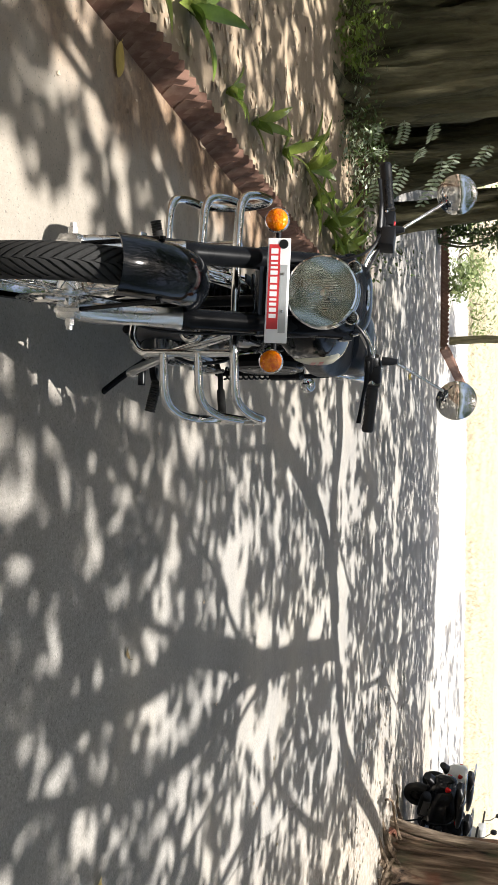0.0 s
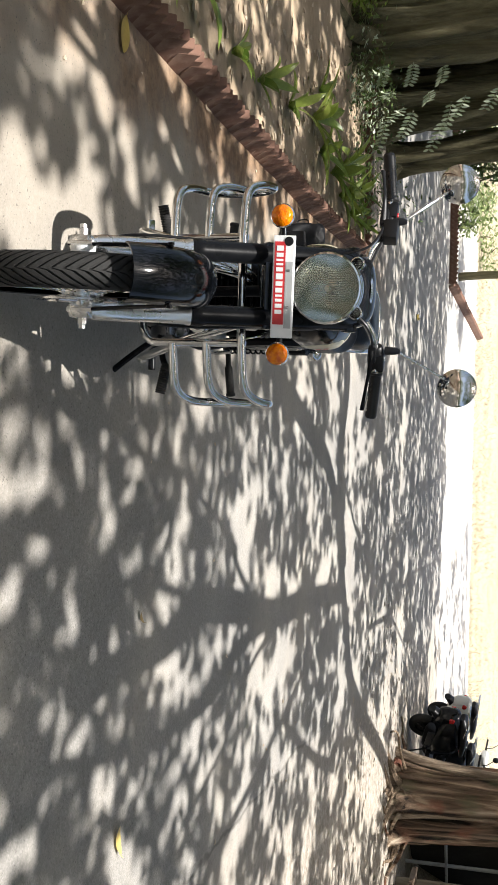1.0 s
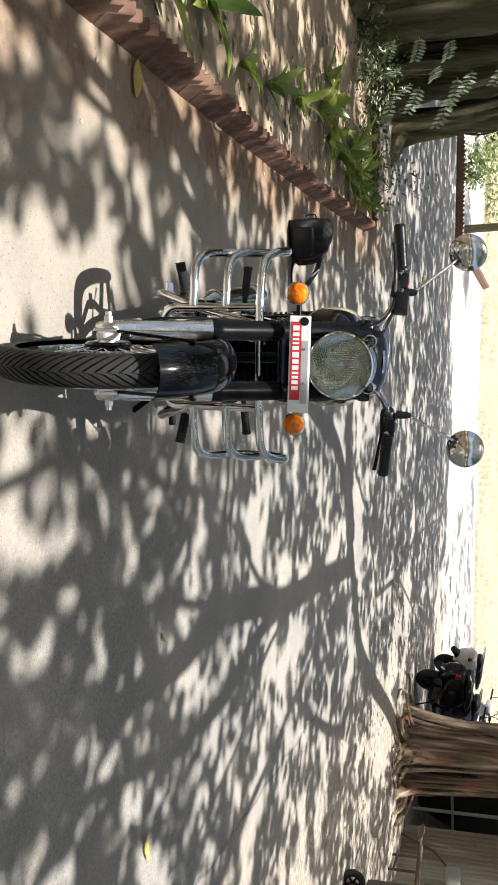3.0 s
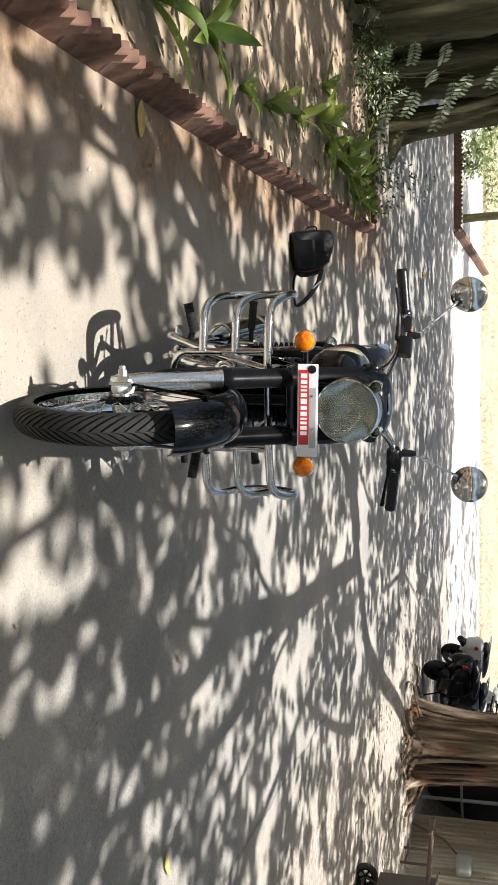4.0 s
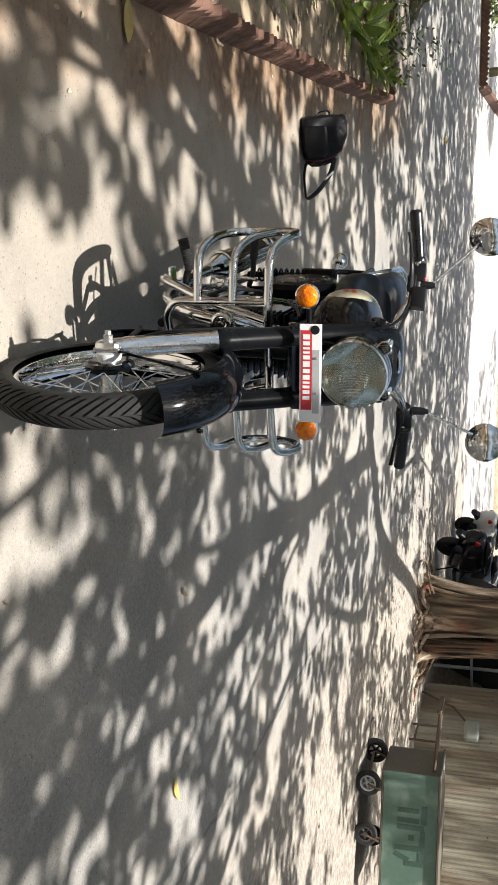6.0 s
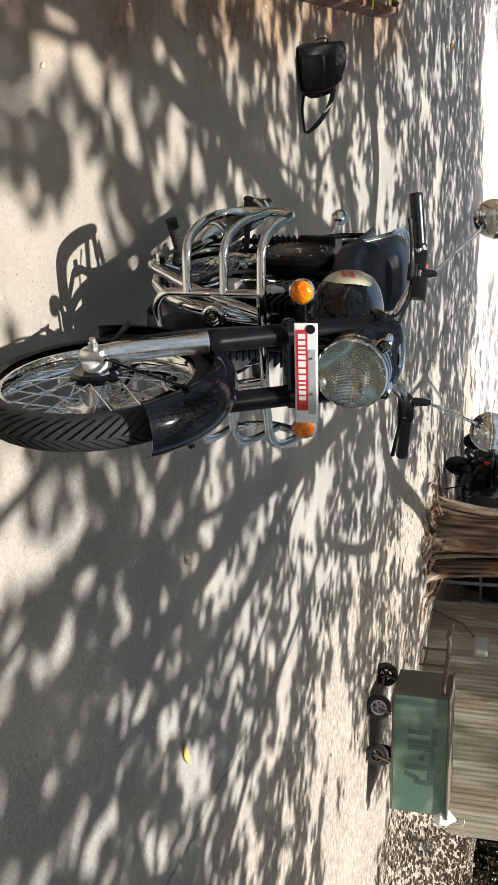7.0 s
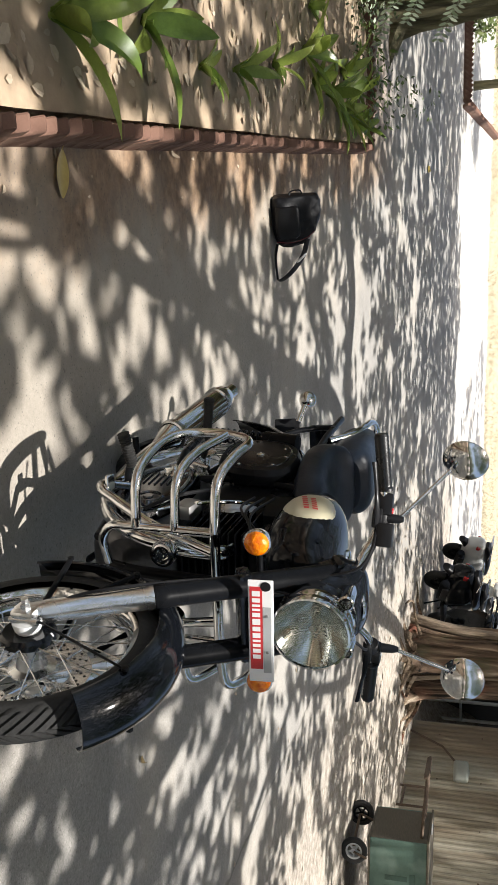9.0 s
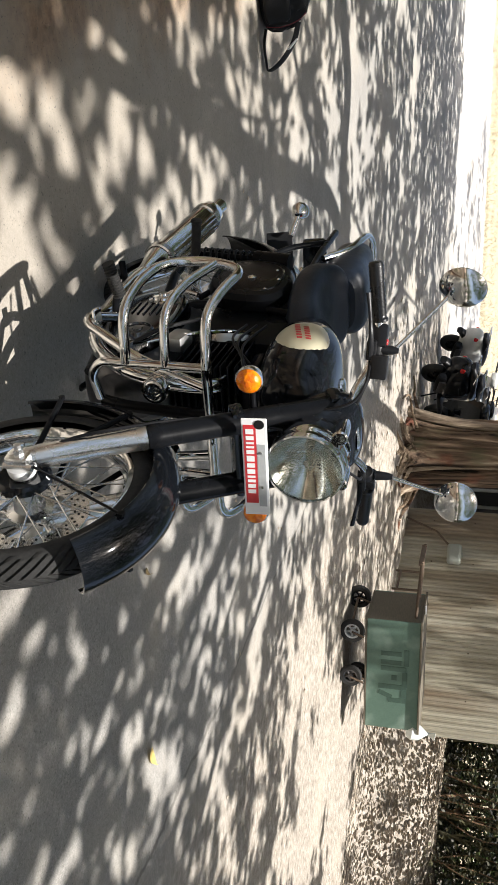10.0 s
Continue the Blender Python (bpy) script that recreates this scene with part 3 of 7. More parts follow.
# the rest of the crown
for _x in np.arange(-15, 20, 0.42):
    for _y in np.arange(-22, 23, 0.42):
        if not (-5 < _x < 13 and -3.4 < _y < 17) and (_y < 16.8 or _x > 4.8):
            _u, _w = _x + _rng.uniform(-0.22, 0.22), _y + _rng.uniform(-0.22, 0.22)
            if cover(_u, _w) > _rng.random_sample():
                (_c if _x > -2 else _c2).append(above(_u, _w, _rng.uniform(8.0, 12.5)))
_c2 += [above(x + _rng.uniform(-0.3, 0.3), y + _rng.uniform(-0.3, 0.3), _rng.uniform(8.0, 11.0)) for x in np.arange(-5, -2.3, 0.5) for y in np.arange(5.4, 9.5, 0.5)]
leaf_cloud("crown", _near, 11, 0.19, M_CANOPY, shade_tree, 0.10, 20)
leaf_cloud("crown", _c, 22, 0.25, M_CANOPY, shade_tree, 0.2, 21)
leaf_cloud("crown", _c2, 22, 0.25, M_CANOPY, fig, 0.2, 22)


# ---- motorcycle ----
M_CHROME = plain("chrome", (0.78, 0.78, 0.77), 0.035, 1.0, 0.03, 60, 0, 0, 0.02)
M_ALU = plain("cast aluminium", (0.52, 0.52, 0.51), 0.34, 1.0, 0.08, 80, 0.08, 0, 0.1)
M_SATIN = plain("polished aluminium", (0.66, 0.66, 0.65), 0.2, 1.0, 0.05, 80, 0.03, 0, 0.08)
M_BRUSHED = plain("brushed bright aluminium", (0.80, 0.80, 0.79), 0.27, 1.0, 0.06, 90, 0.05, 0, 0.06)
# polished metal, with the dark surroundings it mirrors put into its colour
M_POLISH = plain("darkened polished metal", (0.13, 0.135, 0.145), 0.12, 1.0, 0.1, 25, 0.06, 0, 0.05)
M_CASE = plain("dark cast metal", (0.11, 0.11, 0.115), 0.38, 0.9, 0.25, 60, 0.15)
M_BLACK = plain("black gloss paint", (0.005, 0.006, 0.008), 0.09, 0.0, 0.2, 40, 0, 0.0, 0.02)
M_BLACKTUBE = plain("black stove enamel", (0.006, 0.0064, 0.0075), 0.3, 0.0, 0.3, 60, 0.05)
M_PLASTIC = plain("black plastic", (0.008, 0.008, 0.009), 0.42, 0.0, 0.3, 120, 0.15)
M_GRIP = plain("black grip rubber", (0.007, 0.007, 0.008), 0.36, 0.0, 0.3, 120, 0.1)
M_RUBBER = plain("tyre rubber", (0.030, 0.0295, 0.0285), 0.8, 0.0, 0.4, 90, 0.3)
M_SEAT = plain("dark navy leatherette", (0.010, 0.015, 0.025), 0.42, 0.0, 0.25, 160, 0.25)
M_WHITE = plain("white enamel", (0.85, 0.85, 0.84), 0.4, 0, 0.05, 40)
M_RED = plain("red film", (0.55, 0.035, 0.04), 0.4, 0, 0.1, 60)
M_GREYFILM = plain("grey reflective film", (0.42, 0.43, 0.43), 0.35, 0, 0.08, 60)
M_CREAM = plain("cream enamel", (0.58, 0.53, 0.37), 0.35, 0, 0.06, 40, 0, 0.4)
M_GOLD = plain("gold pinstripe", (0.55, 0.42, 0.18), 0.35, 0.6, 0.1, 60)


def thin_glass(name):
    """A thin fluted pane: clear, a little cloudy along its flutes, with a glossy skin."""
    n = Nodes(name)
    clear = n.t.nodes.new("ShaderNodeBsdfTransparent")
    clear.inputs[0].default_value = (0.96, 0.97, 0.95, 1)
    n.set(Base_Color=(0.30, 0.31, 0.28), Roughness=0.04, Specular_IOR_Level=0.7)
    wave = n.t.nodes.new("ShaderNodeTexWave")
    wave.bands_direction = "X"
    wave.inputs["Scale"].default_value = 56
    wave.inputs["Distortion"].default_value = 0.15
    n.link(n.co, wave.inputs["Vector"])
    n.bump(wave.outputs["Fac"], 0.7, 0.004)
    mx = n.t.nodes.new("ShaderNodeMixShader")
    n.link(n.math("MULTIPLY", n.ramp(wave.outputs["Fac"], [(0.45, 0.15), (0.85, 1.0)]), 0.22), mx.inputs[0])
    n.link(clear.outputs[0], mx.inputs[1])
    n.link(n.bsdf.outputs[0], mx.inputs[2])
    n.link(mx.outputs[0], n.t.nodes["Material Output"].inputs["Surface"])
    return n.m


M_LENS = thin_glass("headlamp glass")
M_BOWL = plain("silvered bowl", (0.62, 0.64, 0.61), 0.10, 1.0, 0.05, 30, 0.0, 0, 0.04)
for _m, _k in ((M_BLACK, 0.4), (M_BLACKTUBE, 0.11), (M_PLASTIC, 0.35), (M_SEAT, 0.4), (M_RUBBER, 0.25)):
    _m.node_tree.nodes["Principled BSDF"].inputs["Specular IOR Level"].default_value = _k


def amber_material():
    n = Nodes("amber lens")
    n.set(Base_Color=n.ramp(n.noise(70, 3, 0.6), [(0.34, (0.78, 0.12, 0.0)), (0.62, (1.0, 0.29, 0.0))]), Roughness=0.16, Transmission_Weight=0.1, IOR=1.45, Coat_Weight=0.5)
    n.bump(n.noise(95, 2), 0.8, 0.006)
    return n.m


M_AMBER = amber_material()
M_REDLENS = plain("red lens", (0.5, 0.01, 0.01), 0.15, 0, 0.1, 90, 0, 0.5)

bike = thing("motorcycle", "black classic motorcycle with chrome crash guards, on its side stand", "motorcycle")
BIKE_POSE = pose(-0.021, 0, 0) @ pose(0, 0, 0, 0, 0.9, -2.8)
FW, RW, TR = Vector((0, -0.205, 0.316)), Vector((0, 1.165, 0.316)), 0.314


def wheel(name, centre, disc_side):
    """A wire wheel with a grooved tyre."""
    hub_m = Matrix.Translation(centre) @ pose(0, 0, 0, 0, 90, 0)
    bm = bmesh.new()
    k, pitches = 37, 64
    steps = ((0, False), (0.04, True), (0.30, True), (0.34, False), (0.65, False))
    n = pitches * len(steps)
    half, crown = 0.045, 0.045
    rings = []
    for i in range(n):
        f, cut = steps[i % len(steps)]
        a = 2 * math.pi * (i // len(steps) + f) / pitches
        ring = []
        for j in range(k):
            s = -1 + 2 * j / (k - 1)
            ph, t = s * 1.9, abs(s) * 1.9
            x, r = half * math.sin(ph) * (1.0 if abs(ph) < 1.57 else 0.99), TR - crown + crown * math.cos(ph) * 0.985
            if cut and 0.1 < t < (1.22 if (i // len(steps)) % 2 else 1.02):
                r -= 0.007
            b = a - (min(t, 1.3) * 2.1 + (0.5 if s > 0 else 0)) * 2 * math.pi / pitches
            ring.append(bm.verts.new(hub_m @ Vector((r * math.cos(b), r * math.sin(b), x))))
        rings.append(ring)
    for i in range(n):
        a, b = rings[i], rings[(i + 1) % n]
        for j in range(k - 1):
            bm.faces.new((a[j], b[j], b[j + 1], a[j + 1]))
    tyre = part(name, bm, M_RUBBER, bike, "black tyre with chevron grooves")
    bm = bmesh.new()
    lathe(bm, [(0.264, -0.035), (0.268, -0.034), (0.268, -0.029), (0.246, -0.026), (0.236, -0.012), (0.234, 0), (0.236, 0.012), (0.246, 0.026), (0.268, 0.029), (0.268, 0.034),
               (0.264, 0.035), (0.240, 0.030), (0.229, 0.013), (0.227, 0), (0.229, -0.013), (0.240, -0.030)], 72, hub_m, True)
    part("rim", bm, M_CHROME, tyre, "chrome wire-wheel rim")
    bm = bmesh.new()
    lathe(bm, [(0, -0.075), (0.022, -0.075), (0.024, -0.055), (0.055, -0.05), (0.058, -0.043), (0.038, -0.036), (0.030, 0), (0.038, 0.036), (0.058, 0.043), (0.055, 0.05), (0.024, 0.055), (0.022, 0.075), (0, 0.075)], 32, hub_m)
    part("hub", bm, M_BRUSHED, tyre)
    bm = bmesh.new()
    rod(bm, (0, 0, 0), (0, 0, 0.196), 0.0019, 6)
    me_ob = part("spoke", bm, M_SATIN, tyre)
    for i in range(40):
        a = 2 * math.pi * i / 40
        side = 1 if i % 2 else -1
        b = a + (0.62 if (i // 2) % 2 else -0.62)
        p = hub_m @ Vector((0.054 * math.cos(b), 0.054 * math.sin(b), 0.044 * side))
        q = hub_m @ Vector((0.231 * math.cos(a), 0.231 * math.sin(a), 0.004 * side))
        m, d = along(p, q)
        ob = me_ob if i == 0 else new("spoke", me_ob.data)
        ob.parent = tyre
        ob.matrix_basis = m @ Matrix.Diagonal((1, 1, d / 0.196, 1))
    if disc_side:
        bm = bmesh.new()
        z0 = 0.062 * disc_side
        lathe(bm, [(0.092, z0 - 0.0025), (0.138, z0 - 0.0025), (0.138, z0 + 0.0025), (0.092, z0 + 0.0025)], 64, hub_m, True)
        for i in range(5):
            a = 2 * math.pi * i / 5
            tube(bm, [hub_m @ Vector((0.04 * math.cos(a - 0.3), 0.04 * math.sin(a - 0.3), z0)), hub_m @ Vector((0.096 * math.cos(a), 0.096 * math.sin(a), z0))], 0.009, 8)
        part("brake_disc", bm, M_SATIN, tyre, "drilled steel brake disc")
        bm = bmesh.new()
        for ring, off in ((0.104, 0.0), (0.115, 0.09), (0.127, 0.18)):
            for i in range(24):
                a = 2 * math.pi * i / 24 + off
                lathe(bm, [(0, z0 - 0.0031), (0.0035, z0 - 0.0031), (0.0035, z0 + 0.0031), (0, z0 + 0.0031)], 8, hub_m @ Matrix.Translation((ring * math.cos(a), ring * math.sin(a), 0)))
        ob = part("disc_hole", bm, M_BLACKTUBE, tyre)
        ob["kind"] = "stuff"
    return tyre


def ring_section(y, w, z0, z1, p=0.7, n=28, x0=0.0):
    """A rounded closed section across the bike."""
    zc, h = (z0 + z1) / 2, (z1 - z0) / 2
    out = []
    for k in range(n):
        a = 2 * math.pi * k / n
        c, s = math.cos(a), math.sin(a)
        out.append(Vector((x0 + w * math.copysign(abs(c) ** p, c), y, zc + h * math.copysign(abs(s) ** p, s))))
    return out


def loft(bm, sections, cap=True):
    rings = [[bm.verts.new(v) for v in s] for s in sections]
    n = len(rings[0])
    for a, b in zip(rings, rings[1:]):
        for k in range(n):
            bm.faces.new((a[k], a[(k + 1) % n], b[(k + 1) % n], b[k]))
    if cap:
        bm.faces.new(rings[0][::-1])
        bm.faces.new(rings[-1])
    return bm


def smooth_rows(rows, n=5):
    """Rows of numbers, made finer along a smooth curve."""
    rows = [np.array(r, dtype=float) for r in rows]
    ext = [2 * rows[0] - rows[1], *rows, 2 * rows[-1] - rows[-2]]
    out = []
    for i in range(1, len(ext) - 2):
        a, b, c, d = ext[i - 1:i + 3]
        for k in range(n):
            u = k / n
            out.append(0.5 * (2 * b + (c - a) * u + (2 * a - 5 * b + 4 * c - d) * u * u + (3 * b - a - 3 * c + d) * u ** 3))
    return out + [rows[-1]]


front = wheel("front_wheel", FW, 1)
rear = wheel("rear_wheel", RW, 0)


def fender(name, centre, r, a0, a1, half, drop, lip=True):
    """A mudguard: a curved section carried along an arc; angles from straight up, forward positive."""
    bm = bmesh.new()
    n, k = 40, 15
    outer, inner = [], []
    for i in range(n + 1):
        a = radians(a0 + (a1 - a0) * i / n)
        d = Vector((0, -math.sin(a), math.cos(a)))
        for rows, rr in ((outer, r), (inner, r - 0.004)):
            ring = []
            for j in range(k):
                s = -1 + 2 * j / (k - 1)
                ph = s * 1.45
                x = (half - (0.003 if rows is inner else 0)) * math.sin(ph) / math.sin(1.45)
                ring.append(bm.verts.new(centre + d * (rr - drop * (1 - math.cos(ph)) / (1 - math.cos(1.45))) + Vector((x, 0, 0))))
            rows.append(ring)
    for rows in (outer, inner):
        for a, b in zip(rows, rows[1:]):
            for j in range(k - 1):
                bm.faces.new((a[j], b[j], b[j + 1], a[j + 1]))
    for a, b in ((outer[0], inner[0]), (outer[-1], inner[-1])):
        for j in range(k - 1):
            bm.faces.new((a[j], a[j + 1], b[j + 1], b[j]))
    for e in (0, k - 1):
        for i in range(n):
            bm.faces.new((outer[i][e], outer[i + 1][e], inner[i + 1][e], inner[i][e]))
    return part(name, bm, M_BLACK, bike, "glossy black mudguard")


ff = fender("front_mudguard", FW, 0.362, 47, -112, 0.073, 0.055)
rf = fender("rear_mudguard", RW, 0.375, 40, -82, 0.088, 0.075)

RAKE = Vector((0, 0.455, 0.89)).normalized()


def fork_at(z, x=0.0):
    """The place on a fork leg's axis at height z."""
    base = Vector((0, FW.y + 0.012, 0.30))
    return base + RAKE * ((z - base.z) / RAKE.z) + Vector((x, 0, 0))


for _s in (-1, 1):
    _x = 0.088 * _s
    bm = bmesh.new()
    _m, _d = along(fork_at(0.285, _x), fork_at(0.572, _x))
    lathe(bm, [(0, 0), (0.02, 0), (0.024, 0.012), (0.025, 0.06), (0.0275, 0.075), (0.028, _d * 0.55), (0.0265, _d * 0.57), (0.0285, _d * 0.95), (0.0305, _d * 0.97), (0.0305, _d), (0, _d)], 24, _m)
    slider = part("fork_slider", bm, M_BRUSHED, bike, "brushed aluminium fork leg")
    bm = bmesh.new()
    box(bm, (0.045, 0.05, 0.058), Matrix.Translation(FW + Vector((_x, 0.005, -0.004))), 0.01, 2)
    for _dy in (-0.016, 0.02):
        lathe(bm, [(0, -0.035), (0.008, -0.035), (0.008, 0.035), (0, 0.035)], 6, Matrix.Translation(FW + Vector((_x, _dy, 0.0))))
    lathe(bm, [(0, 0.0), (0.013, 0), (0.013, 0.018), (0.009, 0.02), (0.009, 0.03), (0, 0.032)], 6, Matrix.Translation(FW + Vector((_x + 0.02 * _s, 0, 0))) @ pose(0, 0, 0, 0, 90 * _s, 0))
    part("axle_clamp", bm, M_BRUSHED, slider)
    bm = bmesh.new()
    _m, _d = along(fork_at(0.574, _x), fork_at(0.99, _x))
    lathe(bm, [(0, 0), (0.0315, 0), (0.0325, 0.01), (0.0325, 0.03), (0.029, 0.036), (0.029, _d - 0.02), (0.027, _d), (0, _d)], 24, _m)
    part("fork_tube", bm, M_BLACKTUBE, bike, "black painted upper fork tube")
    # mudguard stays
    bm = bmesh.new()
    for _a, _b in ((24, 0.006), (-58, 0.01), (-96, 0.01)):
        _r = radians(_a)
        tube(bm, [FW + Vector((_x * 0.97, 0.0, 0.02)), FW + Vector((0.074 * _s, -0.322 * math.sin(_r), 0.322 * math.cos(_r)))], 0.0075, 8, True, 0.45)
        lathe(bm, [(0, 0), (0.009, 0), (0.009, 0.006), (0, 0.008)], 6, Matrix.Translation(FW + Vector((0.074 * _s, -0.318 * math.sin(_r), 0.318 * math.cos(_r)))) @ pose(0, 0, 0, 0, 90 * _s, 0))
    part("mudguard_stay", bm, M_BLACKTUBE, ff)

# drum plate, white dust ring and speedometer drive at the hub
bm = bmesh.new()
lathe(bm, [(0.02, 0.0), (0.058, 0.002), (0.066, -0.005), (0.066, -0.02), (0.02, -0.022)], 40, Matrix.Translation(FW + Vector((-0.054, 0, 0))) @ pose(0, 0, 0, 0, -90, 0))
part("hub_plate", bm, M_BLACK, front, "dark polished hub plate")
bm = bmesh.new()
lathe(bm, [(0.018, 0.0), (0.031, 0.0), (0.034, 0.012), (0.034, 0.02), (0.018, 0.022)], 24, Matrix.Translation(FW + Vector((-0.060, 0, 0))) @ pose(0, 0, 0, 0, -90, 0))
part("hub_ring", bm, M_WHITE, front, "white hub spacer ring")
bm = bmesh.new()
box(bm, (0.05, 0.07, 0.095), Matrix.Translation(FW + Vector((0.085, 0.115, 0.045))) @ pose(0, 0, 0, 25, 0, 0), 0.012, 2)
part("brake_caliper", bm, M_ALU, bike)
bm = bmesh.new()
tube(bm, curve_path([FW + Vector((-0.055, 0.03, -0.005)), (-0.115, -0.14, 0.40), (-0.12, -0.05, 0.56), (-0.105, 0.03, 0.72), (-0.06, 0.07, 0.9)], 6), 0.004, 8)
part("cable", bm, M_PLASTIC, bike)
bm = bmesh.new()
tube(bm, curve_path([FW + Vector((0.085, 0.11, 0.09)), (0.12, -0.03, 0.50), (0.115, 0.06, 0.74), (0.09, 0.12, 0.95), (-0.16, 0.22, 1.07)], 6), 0.0045, 8)
part("cable", bm, M_PLASTIC, bike)

# yokes
bm = bmesh.new()
for _z in (0.765, 0.985):
    _c = fork_at(_z)
    box(bm, (0.245, 0.06, 0.035), Matrix.Translation(_c + Vector((0, 0.012, 0))) @ pose(0, 0, 0, -27, 0, 0), 0.012, 2)
rod(bm, fork_at(0.74) + Vector((0, 0.055, 0)), fork_at(0.98) + Vector((0, 0.055, 0)), 0.03, 20)
part("fork_yoke", bm, M_BLACK, bike)

# headlamp and its cowl
HL = Vector((0.003, 0.031, 0.94))
HL_M = Matrix.Translation(HL) @ pose(0, 0, 0, 92, 0, 0)
bm = bmesh.new()
_prof = [(0.0925, 0.027), (0.097, 0.026), (0.099, 0.018), (0.099, 0.008), (0.0968, -0.002), (0.0985, -0.006), (0.0985, -0.036), (0.0955, -0.04), (0.0955, -0.07), (0.093, -0.072), (0.0945, -0.002), (0.094, 0.012), (0.0925, 0.022)]
lathe(bm, _prof, 56, HL_M, True)
head = part("headlamp_rim", bm, M_CHROME, bike, "deep chrome headlamp rim")
bm = bmesh.new()
_n, _k = 64, 15
_rows = []
for _i in range(_k):
    _rr = 0.0935 * _i / (_k - 1)
    _ring = []
    for _j in range(_n):
        _a = 2 * math.pi * _j / _n
        _x, _y = _rr * math.cos(_a), _rr * math.sin(_a)
        _h = 0.023 + 0.013 * (1 - (_rr / 0.0935) ** 2) + 0.0007 * math.sin(_x * 900) * (1 if abs(_y) < 0.06 else 0.3)
        _ring.append(bm.verts.new(HL_M @ Vector((_x, _y, _h))))
    _rows.append(_ring)
for _a, _b in zip(_rows, _rows[1:]):
    for _j in range(_n):
        _q = (_a[_j], _a[(_j + 1) % _n], _b[(_j + 1) % _n], _b[_j])
        bm.faces.new(_q)
bmesh.ops.remove_doubles(bm, verts=bm.verts, dist=1e-6)
_lens = part("lens", bm, M_LENS, head, "fluted clear glass headlamp lens")
_lens.visible_shadow = False
bm = bmesh.new()
_rows = []
for _i in range(30):
    _r = 0.0945 - 0.0028 * _i
    _h = 0.02 - 0.076 * (1 - (_r / 0.0945) ** 2)
    _rows.append([bm.verts.new(HL_M @ Vector((_r * math.cos(_t), _r * math.sin(_t), _h + 0.0009 * math.sin(_r * math.cos(_t) * 950) * (_i > 1)))) for _t in (2 * math.pi * _j / 132 for _j in range(132))])
for _a, _b in zip(_rows, _rows[1:]):
    for _j in range(132):
        bm.faces.new((_a[_j], _a[(_j + 1) % 132], _b[(_j + 1) % 132], _b[_j]))
bm.faces.new(_rows[-1])
part("reflector", bm, M_BOWL, head, "silvered reflector bowl")
bm = bmesh.new()
lathe(bm, [(0, -0.056), (0.012, -0.052), (0.013, -0.03), (0.013, -0.008), (0.009, 0.0), (0, 0.002)], 24, HL_M)
part("bulb_shield", bm, M_BOWL, head)
bm = bmesh.new()
_sec = []
for _y, _w, _z0, _z1, _p in smooth_rows([(0.092, 0.089, 0.852, 1.02, 0.98), (0.108, 0.094, 0.85, 1.028, 0.88), (0.13, 0.106, 0.86, 1.043, 0.78), (0.19, 0.11, 0.90, 1.055, 0.7), (0.235, 0.085, 0.94, 1.05, 0.75), (0.262, 0.03, 0.98, 1.03, 0.9)], 4):
    _sec.append(ring_section(_y, _w, _z0, _z1, _p, 36))
loft(bm, _sec)
cowl = part("headlamp_cowl", bm, M_BLACK, bike, "glossy black headlamp cowl")
for _s in (-1, 1):
    _m = Matrix.Translation((0.067 * _s, 0.056, 1.018)) @ pose(0, 0, 0, 92, 0, 0)
    bm = bmesh.new()
    lathe(bm, [(0, -0.07), (0.013, -0.066), (0.018, -0.04), (0.019, 0.0), (0.0195, 0.006), (0.016, 0.01), (0.0145, 0.004), (0.0145, 0.0)], 24, _m)
    lamp = part("pilot_lamp", bm, M_CHROME, bike, "small chrome pilot lamp")
    bm = bmesh.new()
    lathe(bm, [(0.0145, 0.004), (0.012, 0.012), (0.006, 0.017), (0, 0.018)], 20, _m)
    _g = part("lens", bm, M_LENS, lamp)
    _g.visible_shadow = False
# instrument glass and key on top of the cowl
bm = bmesh.new()
lathe(bm, [(0.044, 0), (0.047, 0), (0.047, 0.006), (0.044, 0.008)], 32, Matrix.Translation((0, 0.178, 1.031)) @ pose(0, 0, 0, -22, 0, 0), True)
part("dial_rim", bm, M_CHROME, cowl)
bm = bmesh.new()
lathe(bm, [(0, 0.004), (0.045, 0.003)], 32, Matrix.Translation((0, 0.178, 1.031)) @ pose(0, 0, 0, -22, 0, 0))
part("dial", bm, M_PLASTIC, cowl)

# number board, its marks given as bars
PL_M = Matrix.Translation((0.004, -0.004, 0.822)) @ pose(0, 0, 0, 84, 0, 0)
bm = bmesh.new()
box(bm, (0.280, 0.061, 0.004), PL_M, 0.0016, 1)
plate = part("number_board", bm, M_WHITE, bike, "white and red number board with bars for its marks", smooth=False)
bm = bmesh.new()
box(bm, (0.226, 0.030, 0.001), PL_M @ Matrix.Translation((-0.010, -0.011, 0.0026)))
part("red_band", bm, M_RED, plate, "red band", smooth=False)
bm = bmesh.new()
box(bm, (0.182, 0.019, 0.001), PL_M @ Matrix.Translation((0.022, 0.015, 0.0026)))
part("grey_band", bm, M_GREYFILM, plate, smooth=False)
_x = -0.112
for _wd in (0.014, 0.011, 0.006, 0.006, 0.011, 0.016, 0.012, 0.013, 0.006, 0.008, 0.011, 0.011):
    bm = bmesh.new()
    box(bm, (_wd, 0.019, 0.001), PL_M @ Matrix.Translation((_x + _wd / 2, -0.011, 0.0034)))
    part("mark", bm, M_WHITE, plate, smooth=False)
    _x += _wd + 0.0055
bm = bmesh.new()
